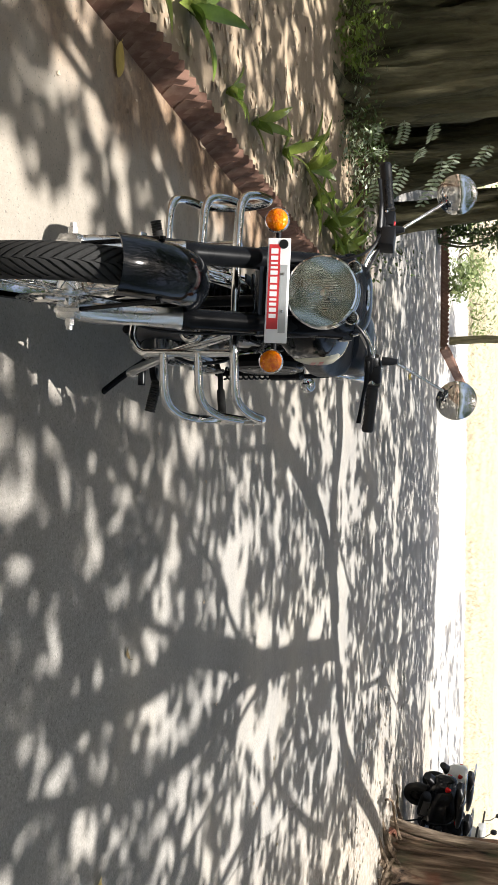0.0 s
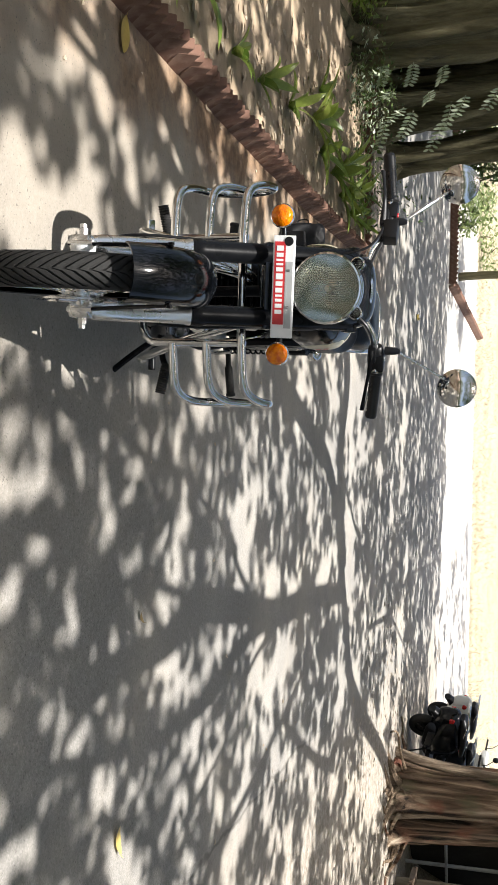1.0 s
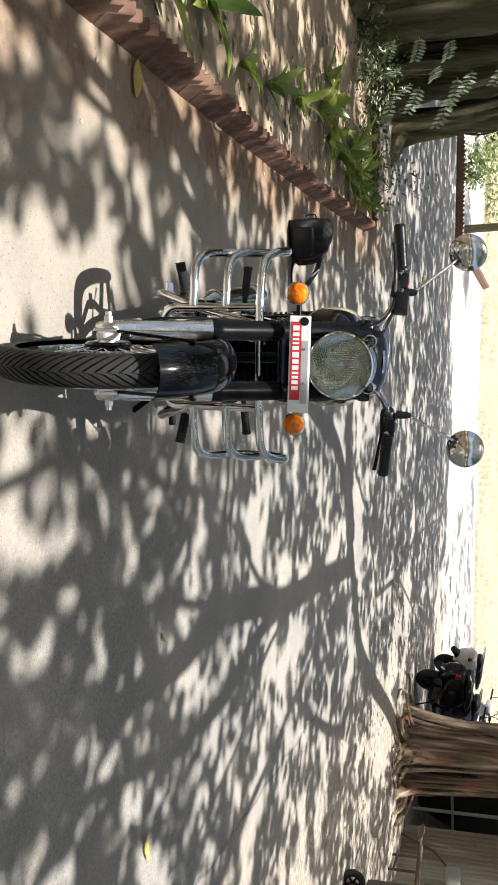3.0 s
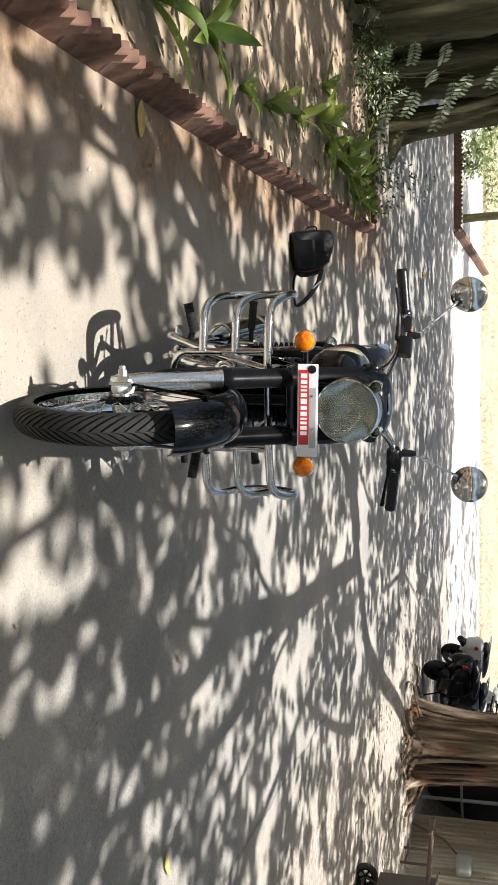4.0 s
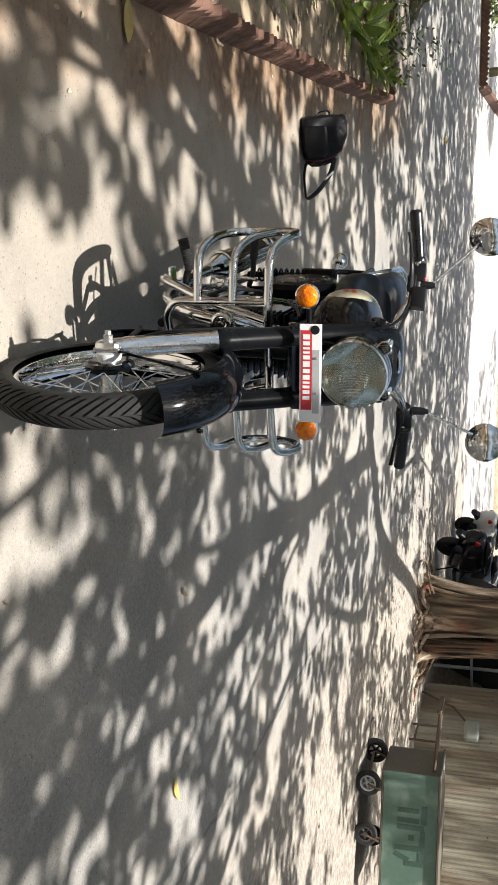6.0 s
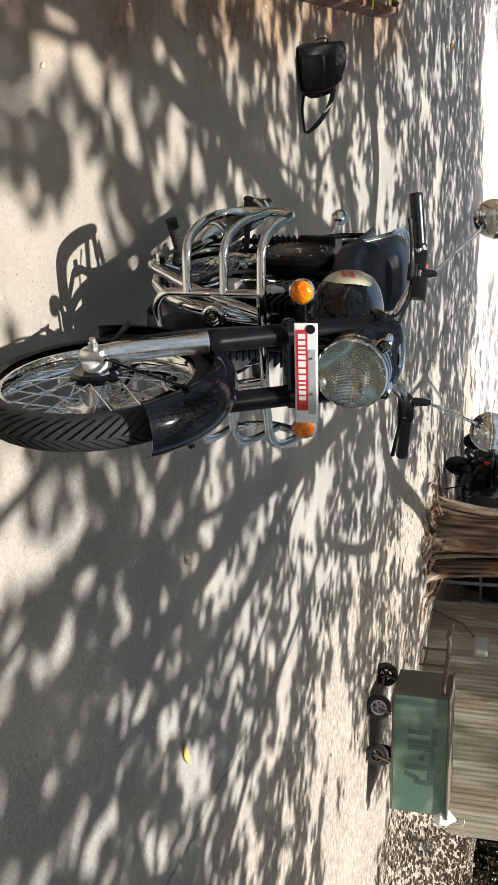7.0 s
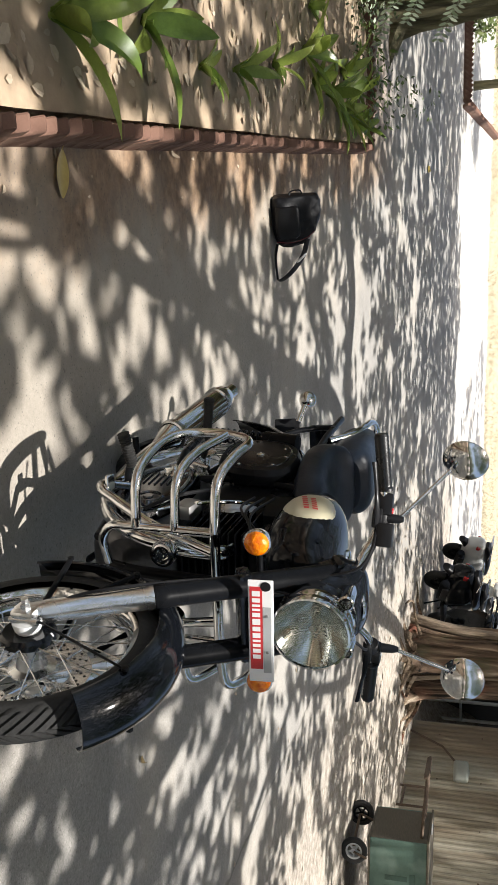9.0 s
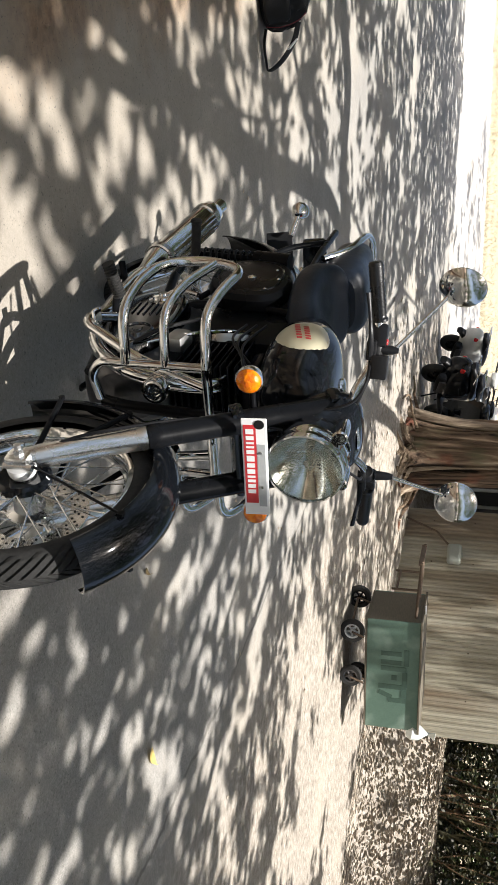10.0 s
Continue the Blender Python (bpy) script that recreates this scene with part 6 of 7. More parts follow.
bm = bmesh.new()
tube(bm, curve_path([(-0.195, -0.02, 0.12), (-0.232, -0.02, 0.13), (-0.238, -0.02, 0.19), (-0.195, -0.02, 0.20)], 5), 0.008, 8, True, 0.5)
part("carry_handle", bm, M_NYLON, bag)
bm = bmesh.new()
_p = curve_path([(0.12, -0.06, 0.225), (0.24, -0.10, 0.19), (0.36, -0.12, 0.11), (0.43, -0.08, 0.03), (0.37, -0.09, 0.016), (0.24, -0.11, 0.014), (0.14, -0.10, 0.03)], 7)
tube(bm, _p, 0.023, 10, True, 0.3)
strap = part("shoulder_strap", bm, M_NYLON, bag, "looped black shoulder strap")
bm = bmesh.new()
box(bm, (0.036, 0.09, 0.012), pose(0.25, -0.118, 0.182, 40, 30, 60), 0.003, 1)
part("buckle", bm, M_WHITE, strap, "pale strap buckle")

# ---- hand cart ----


def faded_green():
    """Green paint, chalky and rubbed pale in broad patches."""
    n = Nodes("faded green paint")
    patch = n.ramp(n.noise(2.6, 3, 0.5), [(0.5, 0.0), (0.62, 0.55)])
    col = n.mix(n.noise(14, 4, 0.6), (0.075, 0.135, 0.105), (0.12, 0.195, 0.15))
    col = n.mix(patch, col, (0.27, 0.36, 0.30))
    col = n.mix(0.3, col, n.ramp(n.noise(70, 4, 0.7), [(0.3, 0.3), (0.7, 0.58)]), "OVERLAY")
    n.set(Base_Color=col, Roughness=0.55)
    return n.m


M_GREEN = faded_green()
M_WOODBROWN = plain("weathered brown board", (0.12, 0.103, 0.074), 0.8, 0, 0.35, 12, 0.4, 0, 0.1, (1, 1, 9))
M_RUST = plain("rusted steel", (0.11, 0.075, 0.05), 0.8, 0.2, 0.4, 50, 0.5)
M_DARKPAINT = plain("dark lettering paint", (0.045, 0.085, 0.064), 0.6, 0, 0.3, 30)
M_POLY = plain("cloudy plastic", (0.62, 0.64, 0.60), 0.45, 0, 0.08, 20)
_fl, _fr = Vector((5.57, 5.40, 0.045)), Vector((6.76, 5.03, 0.045))
_ux = (_fr - _fl).normalized()
CART_M = Matrix.Translation(_fl) @ Matrix(((_ux.x, -_ux.y, 0, 0), (_ux.y, _ux.x, 0, 0), (0, 0, 1, 0), (0, 0, 0, 1)))
cart = thing("hand_cart", "faded green box cart with brown ends on small wheels", "cart")
_L = (_fr - _fl).length
_W, _Z0, _Z1 = 0.72, 0.275, 0.82


def board(name, size, at, material, label="", bevel=0.004, parent=None):
    bm = bmesh.new()
    box(bm, size, pose(*at), bevel, 1)
    return part(name, bm, material, parent or cart, label, smooth=False)


front_panel = board("front_panel", (_L, 0.02, _Z1 - _Z0), (_L / 2, 0.01, (_Z0 + _Z1) / 2), M_GREEN, "faded green painted panel")
board("back_panel", (_L, 0.02, _Z1 - _Z0), (_L / 2, _W, (_Z0 + _Z1) / 2), M_GREEN)
board("end_panel", (0.02, _W - 0.03, _Z1 - _Z0), (0.01, _W / 2 + 0.005, (_Z0 + _Z1) / 2), M_WOODBROWN, "weathered brown end board")
board("end_panel", (0.02, _W - 0.03, _Z1 - _Z0), (_L - 0.01, _W / 2 + 0.005, (_Z0 + _Z1) / 2), M_WOODBROWN)
board("lid", (_L + 0.05, _W + 0.06, 0.022), (_L / 2, _W / 2, _Z1 + 0.013), M_WOODBROWN, "dark lid board")
board("floor_board", (_L, _W, 0.02), (_L / 2, _W / 2, _Z0 - 0.011), M_WOODBROWN)
# faded lettering on the front, unreadable, given as bars
for _x, _z, _w, _h, _t in ((0.408, 0.687, 0.185, 0.053, 0), (0.371, 0.53, 0.05, 0.215, 0), (0.472, 0.53, 0.048, 0.215, 0), (0.542, 0.557, 0.054, 0.265, 0), (0.66, 0.675, 0.17, 0.05, 0), (0.645, 0.565, 0.055, 0.055, 0),
                           (0.752, 0.547, 0.055, 0.287, 0), (0.83, 0.665, 0.09, 0.05, 0), (0.907, 0.60, 0.055, 0.18, 0), (0.845, 0.475, 0.05, 0.15, 22)):
    bm = bmesh.new()
    box(bm, (_w, 0.003, _h), pose(_x, -0.002, _z, 0, _t, 0))
    part("faded_letter_bar", bm, M_DARKPAINT, front_panel, smooth=False)


def castor(x, y, r, material, rim):
    bm = bmesh.new()
    m = pose(x, y, r, 90, 0, 0)
    lathe(bm, [(r * 0.62, -0.022), (r * 0.9, -0.024), (r, -0.012), (r, 0.012), (r * 0.9, 0.024), (r * 0.62, 0.022)], 32, m, True)
    tyre = part("castor_wheel", bm, M_RUBBER, cart, "small black rubber wheel")
    bm = bmesh.new()
    lathe(bm, [(r * 0.5, -0.02), (r * 0.63, -0.023), (r * 0.63, 0.023), (r * 0.5, 0.02)], 32, m, True)
    for k in range(5):
        a = 2 * math.pi * k / 5
        tube(bm, [m @ Vector((0.02 * math.cos(a), 0.02 * math.sin(a), 0)), m @ Vector((r * 0.55 * math.cos(a), r * 0.55 * math.sin(a), 0))], 0.011, 6)
    lathe(bm, [(0, -0.03), (0.026, -0.03), (0.026, 0.03), (0, 0.03)], 16, m)
    part("wheel_rim", bm, rim, tyre)
    bm = bmesh.new()
    for dy in (-0.035, 0.035):
        tube(bm, [(x, y + dy, r), (x + 0.05, y + dy, _Z0 - 0.02)], 0.012, 8)
    part("fork", bm, M_RUST, tyre)


castor(0.12, -0.06, 0.128, M_RUBBER, M_GREYFILM)
castor(0.64, -0.06, 0.118, M_RUBBER, M_CASE)
castor(-0.02, 0.48, 0.128, M_RUBBER, M_BLACKTUBE)
castor(0.95, 0.60, 0.11, M_RUBBER, M_BLACKTUBE)
bm = bmesh.new()
tube(bm, [(0.12, -0.06, 0.115), (-0.02, 0.48, 0.115)], 0.013, 8)
part("axle", bm, M_RUST, cart)
bm = bmesh.new()
for _y in (0.12, 0.60):
    tube(bm, round_path([(0.02, _y, 0.76), (-0.34, _y + 0.02, 0.78), (-0.62, _y + 0.03, 0.80)], 0.05), 0.016, 8)
    tube(bm, [(-0.30, _y + 0.02, 0.78), (-0.30, _y + 0.02, 0.50)], 0.013, 8)
box(bm, (0.025, 0.54, 0.05), pose(-0.60, 0.38, 0.79), 0.006, 1)
tube(bm, [(-0.30, 0.14, 0.55), (-0.30, 0.62, 0.55)], 0.012, 8)
tube(bm, [(-0.12, 0.13, 0.77), (-0.12, 0.61, 0.77)], 0.012, 8)
part("push_handle", bm, M_RUST, cart, "rusty orange push handle")
bm = bmesh.new()
lathe(bm, [(0, 0), (0.05, 0), (0.052, 0.01), (0, 0.014)], 20, pose(-0.02, 0.3, _Z1 + 0.024))
part("bowl", bm, M_WHITE, cart, "white enamel bowl")
cart.matrix_world = CART_M
# tied plastic bag hanging at the cart's end
bm = bmesh.new()
lathe(bm, [(0, 0), (0.04, 0.01), (0.065, 0.06), (0.05, 0.13), (0.02, 0.19), (0.012, 0.22), (0.03, 0.27), (0.01, 0.275), (0, 0.25)], 18, CART_M @ pose(_L + 0.03, 0.06, 0.70, 0, 8, 0) @ Matrix.Diagonal((1.5, 1.5, 1.15, 1)))
for _v in bm.verts:
    _v.co += 0.015 * Vector((noise.noise(_v.co * 14), noise.noise(_v.co * 14 + Vector((5, 0, 0))), 0))
pb = part("plastic_bag", bm, M_POLY)
tagged(pb, "thin tied white plastic bag hung on the cart", "plastic bag")

# ---- sheet fence ----


def sheet_material():
    """Old zinc sheet, dull grey with brown and rusty streaks running down."""
    n = Nodes("weathered zinc sheet")
    streak = n.noise(9.0, 5, 0.6, (1, 1, 0.06))
    wide = n.noise(1.6, 3, 0.5, (1, 1, 0.12))
    col = n.mix(n.ramp(streak, [(0.36, 0.0), (0.62, 1.0)]), (0.29, 0.26, 0.19), (0.49, 0.46, 0.37))
    col = n.mix(n.ramp(wide, [(0.46, 0.0), (0.6, 0.85)]), col, (0.21, 0.155, 0.10))
    col = n.mix(0.25, col, n.ramp(n.noise(60, 4, 0.7, (1, 1, 0.2)), [(0.3, 0.22), (0.7, 0.62)]), "OVERLAY")
    n.set(Base_Color=col, Roughness=n.ramp(wide, [(0.35, 0.45), (0.65, 0.75)]), Metallic=0.15)
    n.bump(streak, 0.2, 0.006)
    return n.m


M_SHEET = sheet_material()
fence = thing("sheet_fence", "weathered grey-brown corrugated metal sheet fence", "fence", kind="structure")
_rng = random.Random(4)
_fa, _fb = Vector((7.15, 10.6, 0.25)), Vector((9.15, 6.65, 0.25))
_fu = (_fb - _fa).normalized()
FENCE_M = Matrix.Translation(_fa) @ Matrix(((_fu.x, -_fu.y, 0, 0), (_fu.y, _fu.x, 0, 0), (0, 0, 1, 0), (0, 0, 0, 1)))
for _k in range(1, 6):
    _x0, _x1 = 0.67 * _k + 0.06, 0.67 * (_k + 1) + 0.11
    _n = 132
    _off = 0.012 * (_k % 2) + _rng.uniform(-0.01, 0.01)
    _pr = []
    for _i in range(_n + 1):
        _u = _i / _n
        _t = (_u * 10.5 + 0.13 * _k) % 1.0
        _pr.append((_x0 + (_x1 - _x0) * _u, _off - 0.011 * min(1, max(0, (0.5 - abs(_t - 0.5)) * 7 - 1.1)) + 0.004 * math.sin(23 * _u + _k)))
    _top = 2.4 + _rng.uniform(-0.08, 0.05)
    _v = [(x, y, z) for z in (-0.15, _top) for x, y in _pr] + [(x, y + 0.003, z) for z in (-0.15, _top) for x, y in _pr]
    _w = _n + 1
    _f = [(i, i + 1, _w + i + 1, _w + i) for i in range(_n)] + [(2 * _w + i + 1, 2 * _w + i, 3 * _w + i, 3 * _w + i + 1) for i in range(_n)] + [(_w + i, _w + i + 1, 3 * _w + i + 1, 3 * _w + i) for i in range(_n)]
    quads("metal_sheet", _v, _f, M_SHEET, fence)
    for _z in (0.5, 1.1, 1.9):
        bm = bmesh.new()
        lathe(bm, [(0, 0.0), (0.012, 0), (0.009, 0.008), (0, 0.01)], 8, pose(_x0 + 0.21, -0.032 + _off, _z, 90, 0, 0))
        part("screw", bm, M_RUST, fence)
for _x in (0.80, 2.2, 3.95):
    bm = bmesh.new()
    box(bm, (0.08, 0.08, 2.6), pose(_x, 0.07, 1.1), 0.004, 1)
    part("post", bm, M_WOODBROWN, fence, smooth=False)
fence.matrix_world = FENCE_M
# a plastic can hung in front of the sheets, with a pale dish below it
bm = bmesh.new()
box(bm, (0.30, 0.13, 0.21), pose(0, 0, 0.105), 0.055, 4)
lathe(bm, [(0, 0.2), (0.03, 0.205), (0.03, 0.225), (0, 0.225)], 16)
can = part("plastic_can", bm, plain("milky plastic", (0.34, 0.36, 0.32), 0.35, 0, 0.12, 14))
can.matrix_world = FENCE_M @ pose(1.50, -0.105, 0.72)
tagged(can, "cloudy white plastic can hung on the sheet fence", "container")
bm = bmesh.new()
tube(bm, [(0.95, -0.16, 0.02), (1.15, -0.10, 0.55), (1.42, -0.09, 0.80)], 0.016, 8)
pole = part("leaning_pole", bm, M_RUST)
pole.matrix_world = FENCE_M
tagged(pole, "rusty pole leaning on the sheet fence", "pole")

# dark lean-to beyond the fence
shed = thing("shed", "dark open shed with grey pipe rails", "shed")
M_DARKWOOD = plain("near-black boards", (0.028, 0.024, 0.020), 0.85, 0, 0.4, 14, 0.3)
board("back_wall", (2.9, 0.06, 2.9), (8.62, 12.1, 1.6, 0, 0, 33), M_DARKWOOD, "near-black board wall", parent=shed)
board("side_wall", (0.1, 4.0, 2.7), (10.4, 10.6, 1.7), M_DARKWOOD, parent=shed)
board("roof", (4.8, 4.2, 0.06), (9.2, 11.4, 3.1), M_SHEET, parent=shed)
bm = bmesh.new()
tube(bm, [(7.2, 10.6, 1.0), (8.6, 11.6, 1.0)], 0.022, 10)
part("rail", bm, M_GREYFILM, shed)
for _x, _y in ((7.88, 11.08), (8.6, 11.6)):
    bm = bmesh.new()
    tube(bm, [(_x, _y, 0.2), (_x, _y, 3.08)], 0.028, 10)
    part("pipe_post", bm, M_GREYFILM, shed)


# ---- scooters ----
def scooter(m, paint, label, name="scooter"):
    """A parked step-through scooter; it faces along +y of m."""
    ob = thing(name, label, "scooter", group="parked scooters")
    for wy in (-0.60, 0.63):
        bm = bmesh.new()
        hm = pose(0, wy, 0.225, 0, 90, 0)
        lathe(bm, [(0.13, -0.04)] + [(0.18 + 0.045 * math.cos(a), 0.05 * math.sin(a)) for a in np.linspace(-1.4, 1.4, 9)] + [(0.13, 0.04)], 32, hm, True)
        tyre = part("scooter_wheel", bm, M_RUBBER, ob)
        bm = bmesh.new()
        lathe(bm, [(0, -0.045), (0.04, -0.045), (0.05, -0.02), (0.12, -0.015), (0.135, -0.035), (0.14, 0), (0.135, 0.035), (0.12, 0.015), (0.05, 0.02), (0.04, 0.045), (0, 0.045)], 24, hm)
        part("rim", bm, M_BLACKTUBE, tyre)
    bm = bmesh.new()
    loft(bm, [ring_section(*r, 24) for r in smooth_rows([(-1.0, 0.06, 0.58, 0.72, 0.8), (-0.93, 0.13, 0.42, 0.76, 0.7), (-0.6, 0.20, 0.27, 0.77, 0.65), (-0.3, 0.19, 0.25, 0.75, 0.65), (-0.12, 0.13, 0.25, 0.55, 0.7)], 4)])
    part("rear_body", bm, paint, ob)
    bm = bmesh.new()
    box(bm, (0.36, 0.55, 0.07), pose(0, 0.1, 0.29), 0.025, 2)
    part("footboard", bm, M_PLASTIC, ob)
    bm = bmesh.new()
    loft(bm, [[Vector((v.x, 0.40 + 0.22 * (1 - (v.y - 0.3)) * 0.5 + (0.02 if k == 0 else 0), v.z)) for v in ring] for k, ring in enumerate([[Vector((0.21 * math.cos(a) * (1 - 0.25 * math.sin(a)), 0.3, 0.62 + 0.36 * math.sin(a))) for a in np.linspace(0, 2 * math.pi, 29)[:-1]], [Vector((0.17 * math.cos(a) * (1 - 0.25 * math.sin(a)), -0.5, 0.62 + 0.33 * math.sin(a))) for a in np.linspace(0, 2 * math.pi, 29)[:-1]]])])
    part("leg_shield", bm, paint, ob)
    bm = bmesh.new()
    loft(bm, [ring_section(*r, 22) for r in smooth_rows([(0.42, 0.04, 0.42, 0.50, 0.8), (0.55, 0.075, 0.40, 0.53, 0.7), (0.75, 0.075, 0.36, 0.50, 0.7), (0.88, 0.04, 0.30, 0.38, 0.8)], 3)])
    part("front_mudguard", bm, paint, ob)
    bm = bmesh.new()
    loft(bm, [ring_section(*r, 22) for r in smooth_rows([(-0.92, 0.06, 0.76, 0.82, 0.7), (-0.8, 0.13, 0.75, 0.86, 0.6), (-0.45, 0.145, 0.74, 0.85, 0.6), (-0.15, 0.11, 0.73, 0.80, 0.65), (-0.08, 0.05, 0.73, 0.77, 0.8)], 4)])
    part("seat", bm, M_PLASTIC, ob)
    bm = bmesh.new()
    tube(bm, round_path([(-0.13, -0.6, 0.8), (-0.15, -0.85, 0.86), (-0.13, -1.04, 0.88), (0.13, -1.04, 0.88), (0.15, -0.85, 0.86), (0.13, -0.6, 0.8)], 0.06), 0.013, 8)
    part("grab_rail", bm, M_CHROME, ob)
    bm = bmesh.new()
    box(bm, (0.27, 0.15, 0.08), pose(0, -0.90, 0.63, -20, 0, 0), 0.03, 3)
    part("tail_lamp", bm, M_REDLENS, ob)
    bm = bmesh.new()
    loft(bm, [ring_section(*r, 22) for r in smooth_rows([(0.36, 0.06, 0.95, 1.03, 0.7), (0.42, 0.15, 0.92, 1.06, 0.65), (0.52, 0.14, 0.91, 1.05, 0.65), (0.585, 0.06, 0.93, 1.01, 0.8)], 3)])
    part("handlebar_cowl", bm, paint, ob)
    bm = bmesh.new()
    tube(bm, round_path([(-0.34, 0.36, 1.02), (-0.15, 0.44, 1.0), (0.15, 0.44, 1.0), (0.34, 0.36, 1.02)], 0.05), 0.016, 8)
    part("handlebar", bm, M_PLASTIC, ob)
    for s in (-1, 1):
        bm = bmesh.new()
        tube(bm, round_path([(0.2 * s, 0.43, 1.02), (0.22 * s, 0.42, 1.12), (0.30 * s, 0.40, 1.22)], 0.03), 0.006, 8)
        stalk = part("mirror_stalk", bm, M_PLASTIC, ob)
        bm = bmesh.new()
        lathe(bm, [(0, 0.02), (0.035, 0.015), (0.05, 0), (0.045, -0.008), (0, -0.008)], 20, pose(0.32 * s, 0.40, 1.25, 90, 0, 0))
        part("mirror", bm, M_PLASTIC, stalk)
    bm = bmesh.new()
    tube(bm, [(0.09, -0.2, 0.28), (0.2, -0.22, 0.02)], 0.012, 8)
    part("side_stand", bm, M_BLACKTUBE, ob)
    bm = bmesh.new()
    lathe(bm, [(0, 0), (0.04, 0.0), (0.07, 0.05), (0.078, 0.12), (0.078, 0.40), (0.06, 0.47), (0.03, 0.48), (0, 0.47)], 24, along((0.19, -0.42, 0.27), (0.20, -0.9, 0.37))[0])
    pipe = part("silencer", bm, M_BLACKTUBE, ob)
    bm = bmesh.new()
    box(bm, (0.02, 0.30, 0.10), pose(0.268, -0.68, 0.345, -12, 0, 0), 0.008, 2)
    part("heat_shield", bm, M_CASE, pipe)
    bm = bmesh.new()
    loft(bm, [ring_section(*r, 20) for r in smooth_rows([(-1.02, 0.06, 0.30, 0.40, 0.7), (-0.9, 0.075, 0.36, 0.50, 0.7), (-0.62, 0.085, 0.44, 0.55, 0.7), (-0.4, 0.07, 0.40, 0.50, 0.7)], 3)])
    part("rear_mudguard", bm, M_PLASTIC, ob)
    bm = bmesh.new()
    tube(bm, [(0, 0.63, 0.23), (0, 0.50, 0.6)], 0.03, 10)
    part("fork", bm, M_BLACKTUBE, ob)
    ob.matrix_world = m @ Matrix.Diagonal((1.04, 1.0, 1.0, 1))
    return ob


M_SILVER = plain("silver-white paint", (0.62, 0.62, 0.60), 0.3, 0, 0.06, 30, 0, 0.6)
scooter(pose(6.22, 11.32, 0.42, 0, 5, -60), M_BLACK, "black parked scooter with a red tail lamp by the tree")
scooter(pose(7.02, 13.9, 0.56, 0, 5, -62), M_SILVER, "silver-white parked scooter standing beyond the black one")
scooter(pose(7.35, 13.25, 0.52, 0, 5, -52), M_BLACK, "black parked scooter close behind the brown tree")
scooter(pose(8.6, 15.2, 0.62, 0, 5, -52), M_SILVER, "pale parked scooter at the end of the row")

# ---- far side ----
far_edging = thing("far_brick_edging", "low terracotta edging of slanted bricks at a far bed and along the road", "garden edging", kind="structure")
_rng = random.Random(12)
_line = [(-4.6 + 0.084 * k, 16.35 - 0.004 * k, 90) for k in range(43)] + [(-1.02 + 0.0096 * k, 16.2 + 0.084 * k, -6.5) for k in range(100)]
for _x, _y, _a in _line:
    b = new("brick", _brick.data)
    b.parent = far_edging
    b.location = (_x, _y, ground_height(_x, _y) + 0.03 + _rng.uniform(-0.008, 0.008))
    b.rotation_euler = (_rng.uniform(-0.09, 0.09), 0, radians(_a) + _rng.uniform(-0.05, 0.05))
    b.scale = (1.2, 1, 0.95)


# lighter copy of the shrub leaves: the sun on them is put into the colour
M_SUNBUSH = leaf_material("sunlit bush leaves", (0.13, 0.19, 0.06), (0.32, 0.38, 0.16), 0.45, 0.3, True)


def bush(name, spots, leaf, per, spread, label, seed, material=None, category="shrub"):
    """A bush: stems and clumps of leaves."""
    ob = thing(name, label, category)
    bm = bmesh.new()
    rng = random.Random(seed)
    for x, y, z in spots[::14]:
        g = ground_height(x, y)
        tube(bm, curve_path([(x * 0.9 + spots[0][0] * 0.1, y * 0.9 + spots[0][1] * 0.1, g - 0.1), (x + rng.uniform(-0.2, 0.2), y, (g + z) / 2), (x, y, z)], 4), [0.03, 0.03, 0.027, 0.025, 0.02, 0.018, 0.015, 0.012, 0.008], 6)
    part("stem", bm, M_BARK_DARK, ob)
    leaf_cloud("foliage", spots, per, leaf, material or M_SHRUB, ob, spread, seed, 0.8)
    return ob


def blob(cx, cy, cz, rx, ry, rz, n, seed):
    rng = random.Random(seed)
    out = []
    while len(out) < n:
        p = [rng.uniform(-1, 1) for _ in range(3)]
        if 0.25 < sum(v * v for v in p) < 1:
            out.append((cx + rx * p[0], cy + ry * p[1], cz + rz * p[2]))
    return out


for _k, (_x, _y, _r, _h) in enumerate([(-2.5, 17.5, 0.36, 0.35), (-3.9, 18.2, 0.5, 0.5), (-3.2, 21.0, 0.5, 0.45), (-5.4, 19.6, 1.1, 1.2), (-2.4, 25.0, 0.7, 0.6), (-5.5, 25, 1.8, 2.0)]):
    bush("green_bush", blob(_x, _y, ground_height(_x, _y) + _h * 0.7, _r, _r, _h, 42, _k), 0.11, 16, 0.14, "sunlit green bush behind the far brick edging", 40 + _k, M_SUNBUSH)
bush("shade_shrub", blob(-3.3, 15.5, 1.4, 0.5, 0.4, 0.85, 90, 171), 0.10, 26, 0.11, "dense dark green shrub beside the shaded lane", 171)
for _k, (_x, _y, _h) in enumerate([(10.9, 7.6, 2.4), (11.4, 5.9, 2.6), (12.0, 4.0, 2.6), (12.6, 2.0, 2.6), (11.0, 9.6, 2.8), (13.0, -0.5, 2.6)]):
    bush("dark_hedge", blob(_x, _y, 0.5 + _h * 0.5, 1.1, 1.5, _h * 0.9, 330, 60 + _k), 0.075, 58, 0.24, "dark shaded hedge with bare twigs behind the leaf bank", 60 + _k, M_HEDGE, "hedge")
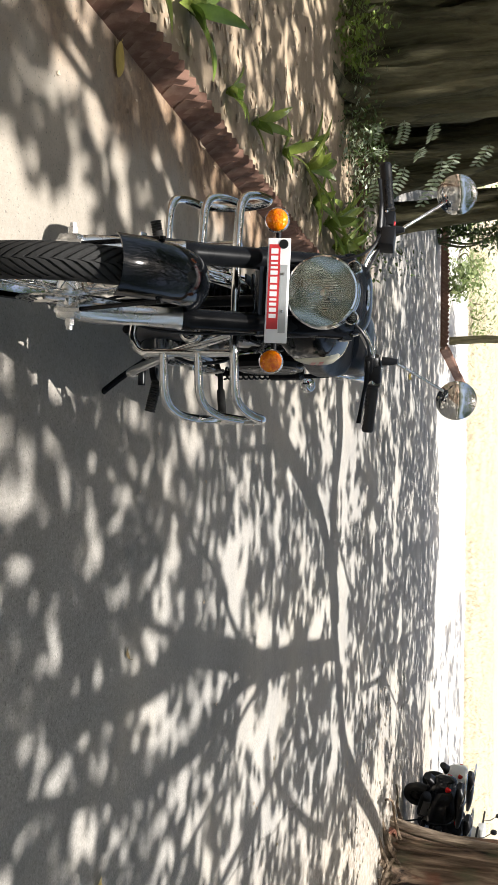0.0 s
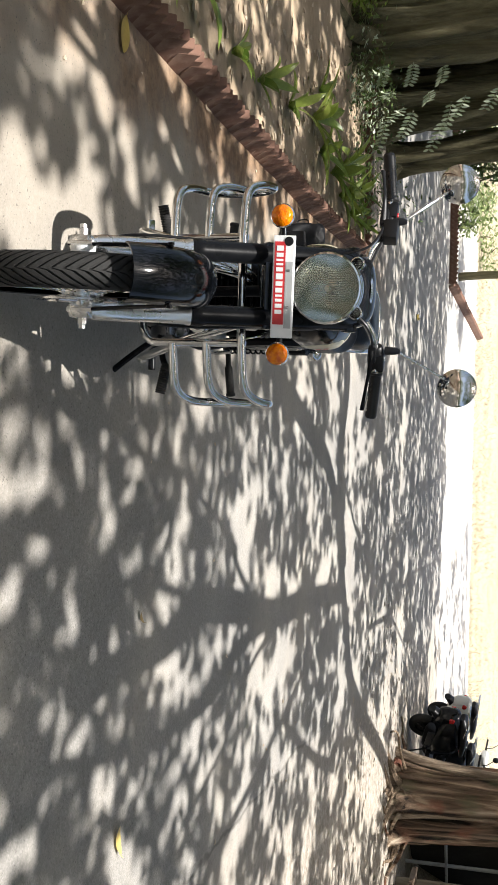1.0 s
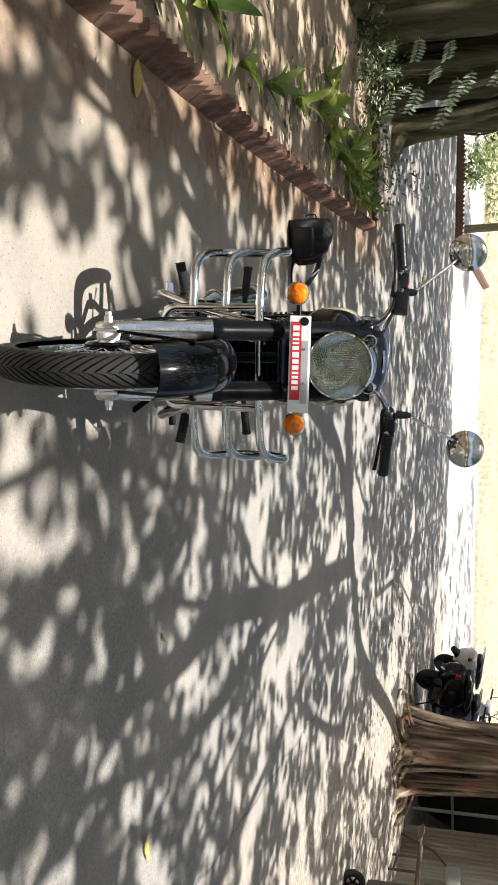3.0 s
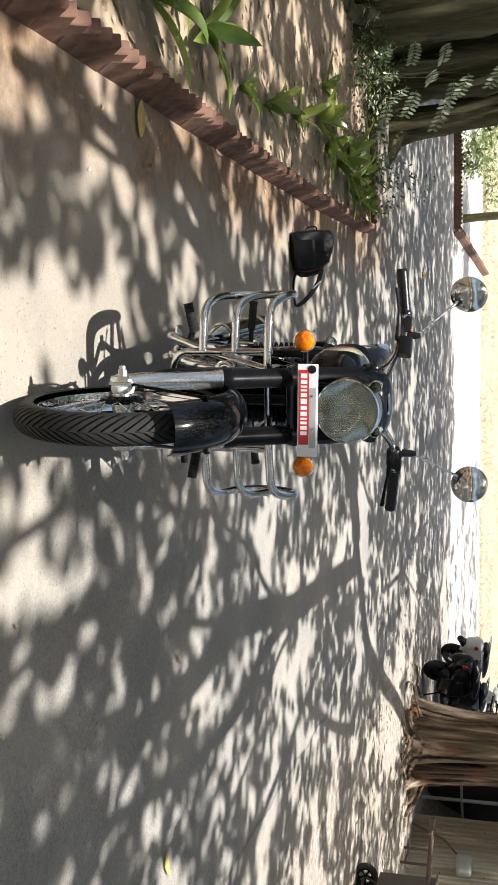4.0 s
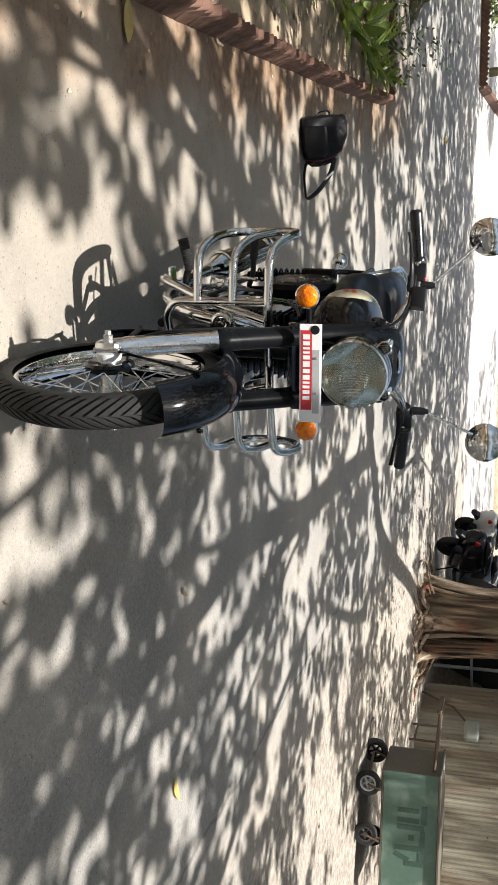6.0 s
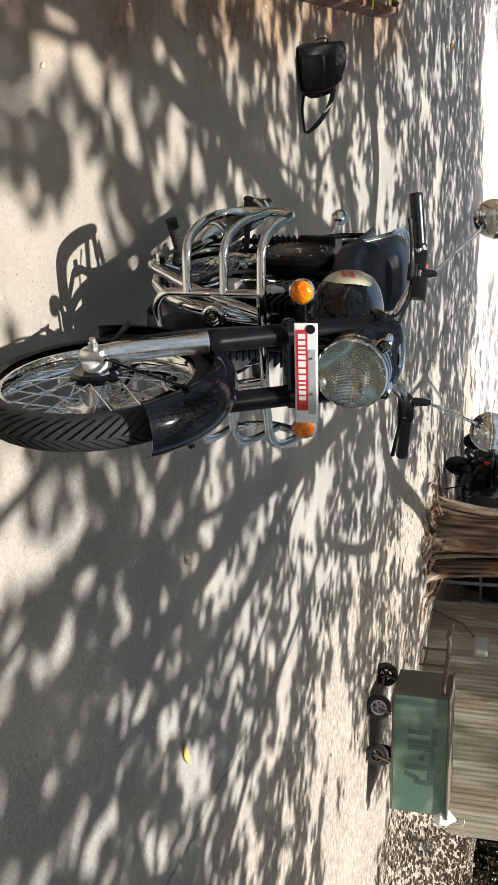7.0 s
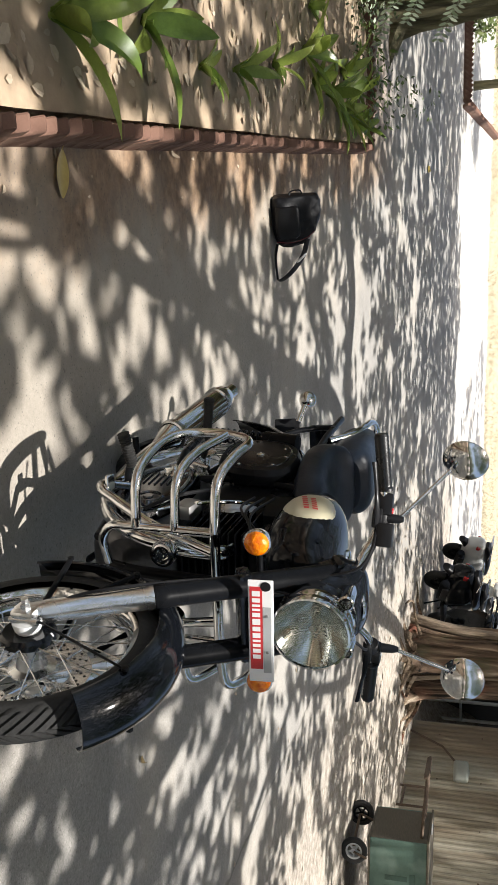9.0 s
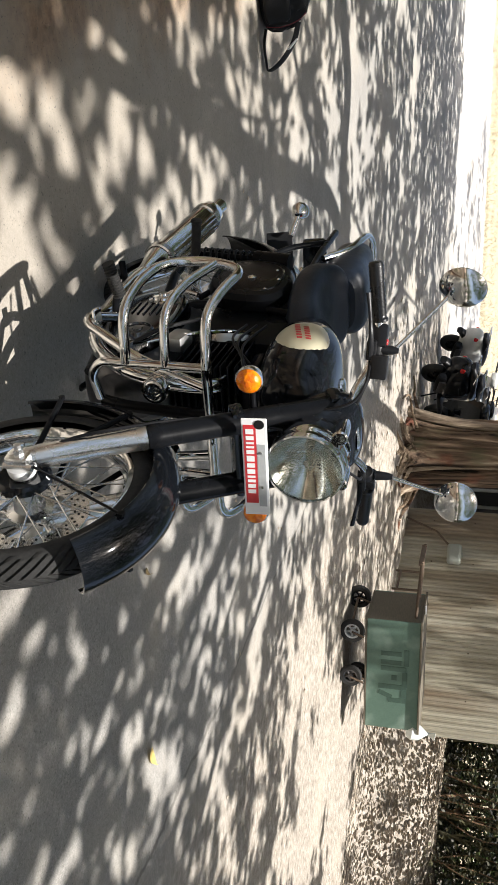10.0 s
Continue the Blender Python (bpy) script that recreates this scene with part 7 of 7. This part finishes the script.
for _k, (_x, _y) in enumerate([(14.6, 9.5), (14.8, 6.0), (15.2, 2.6), (15.6, -1.0)]):
    bush("shade_shrub", blob(_x, _y, 2.3, 1.6, 2.0, 2.4, 170, 160 + _k), 0.2, 24, 0.4, "dense dark green shrub in the shade", 160 + _k)
# bare leaning branches in the hedge
bm = bmesh.new()
_rng = random.Random(9)
for _k in range(70):
    _y = _rng.uniform(0.3, 7.6)
    _x = 9.95 + (7.6 - _y) * 0.36 + _rng.uniform(0, 0.4)
    _z = ground_height(_x, _y)
    tube(bm, curve_path([(_x, _y, _z - 0.05), (_x + 0.1, _y + _rng.uniform(-0.4, 0.4), _z + 0.8), (_x + 0.2, _y + _rng.uniform(-1.1, 1.1), _z + _rng.uniform(1.4, 2.6))], 5), lerp_r(_rng.uniform(0.006, 0.024), 0.004, 11), 6)
br = part("bare_branches", bm, M_BARK_BROWN)
tagged(br, "bare leaning branches in front of the hedge", "branches", kind="stuff")
# tree belt that closes the place on the fig's side
for _k, (_x, _y, _r, _h) in enumerate([(-7.2, 10.5, 1.9, 2.6), (-7.2, 5, 1.9, 2.6), (-7.4, 0, 2.2, 2.8), (-5.6, 13.0, 1.6, 2.2), (-7.5, 17, 2.4, 3)]):
    bush("shade_shrub", blob(_x, _y, _h * 0.8 + 0.3, _r, _r * 1.3, _h, 130, 80 + _k), 0.17, 24, 0.35, "dense dark green shrub in the shade", 80 + _k)
# unseen shrubs added behind the camera to close the place there
for _k, (_x, _y) in enumerate([(-6, -9), (-1.5, -10.5), (3.5, -10), (8.5, -9), (12.5, -6.5)]):
    bush("shade_shrub", blob(_x, _y, 1.6, 2.4, 1.6, 1.9, 120, 120 + _k), 0.2, 24, 0.4, "dense dark green shrub in the shade", 120 + _k)
young = thing("young_tree", "slim dark-stemmed young tree in the far bed", "tree")
bm = bmesh.new()
knotty(bm, curve_path([(-1.3, 18.3, 0.7), (-1.33, 18.3, 1.6), (-1.28, 18.35, 2.8), (-1.4, 18.3, 4.2)], 6), lerp_r(0.095, 0.045, 19), 12, 0.14, 2.0)
part("trunk", bm, M_BARK_DARK, young)
bm = bmesh.new()
for _k in range(9):
    _a = 2.4 * _k
    tube(bm, curve_path([(-1.35, 18.3, 3.1 + 0.11 * _k), (-1.35 + 0.5 * math.cos(_a), 18.3 + 0.5 * math.sin(_a), 3.7 + 0.12 * _k), (-1.35 + 1.0 * math.cos(_a), 18.3 + 1.0 * math.sin(_a), 4.1 + 0.1 * _k)], 4), lerp_r(0.025, 0.008, 9), 6)
part("limb", bm, M_BARK_DARK, young)
leaf_cloud("crown", blob(-1.35, 18.3, 4.4, 1.2, 1.2, 0.9, 90, 5), 22, 0.13, M_SUNBUSH, young, 0.18, 7, 0.8)
# dry grass on the rise beyond the sunny road
_rng = random.Random(77)
_v, _f = [], []
for _k in range(42000):
    _x, _y = _rng.uniform(-6, 24), 23.6 + 22 * _rng.random() ** 1.6
    if _rng.random() < 0.35 + 0.65 * (noise.noise((_x * 0.6, _y * 0.6, 1.0)) > 0):
        _z, _h, _a = ground_height(_x, _y), _rng.uniform(0.04, 0.13), _rng.uniform(0, 6.28)
        _w = Vector((math.cos(_a), math.sin(_a), 0)) * _rng.uniform(0.004, 0.011)
        _t = Vector((_rng.gauss(0, 0.12), _rng.gauss(0, 0.12), _h))
        _p = Vector((_x, _y, _z - 0.01))
        _n = len(_v)
        _v += [_p - _w, _p + _w, _p + _t + _w * 0.2, _p + _t - _w * 0.2]
        _f.append((_n, _n + 1, _n + 2, _n + 3))
M_STRAW = leaf_material("dry grass blades", (0.29, 0.245, 0.155), (0.54, 0.48, 0.345), 0.7, 0.3, True)
straw = quads("dry_grass", _v, _f, M_STRAW)
tagged(straw, "tufts of dry straw-coloured grass on the rise", "grass", kind="stuff")
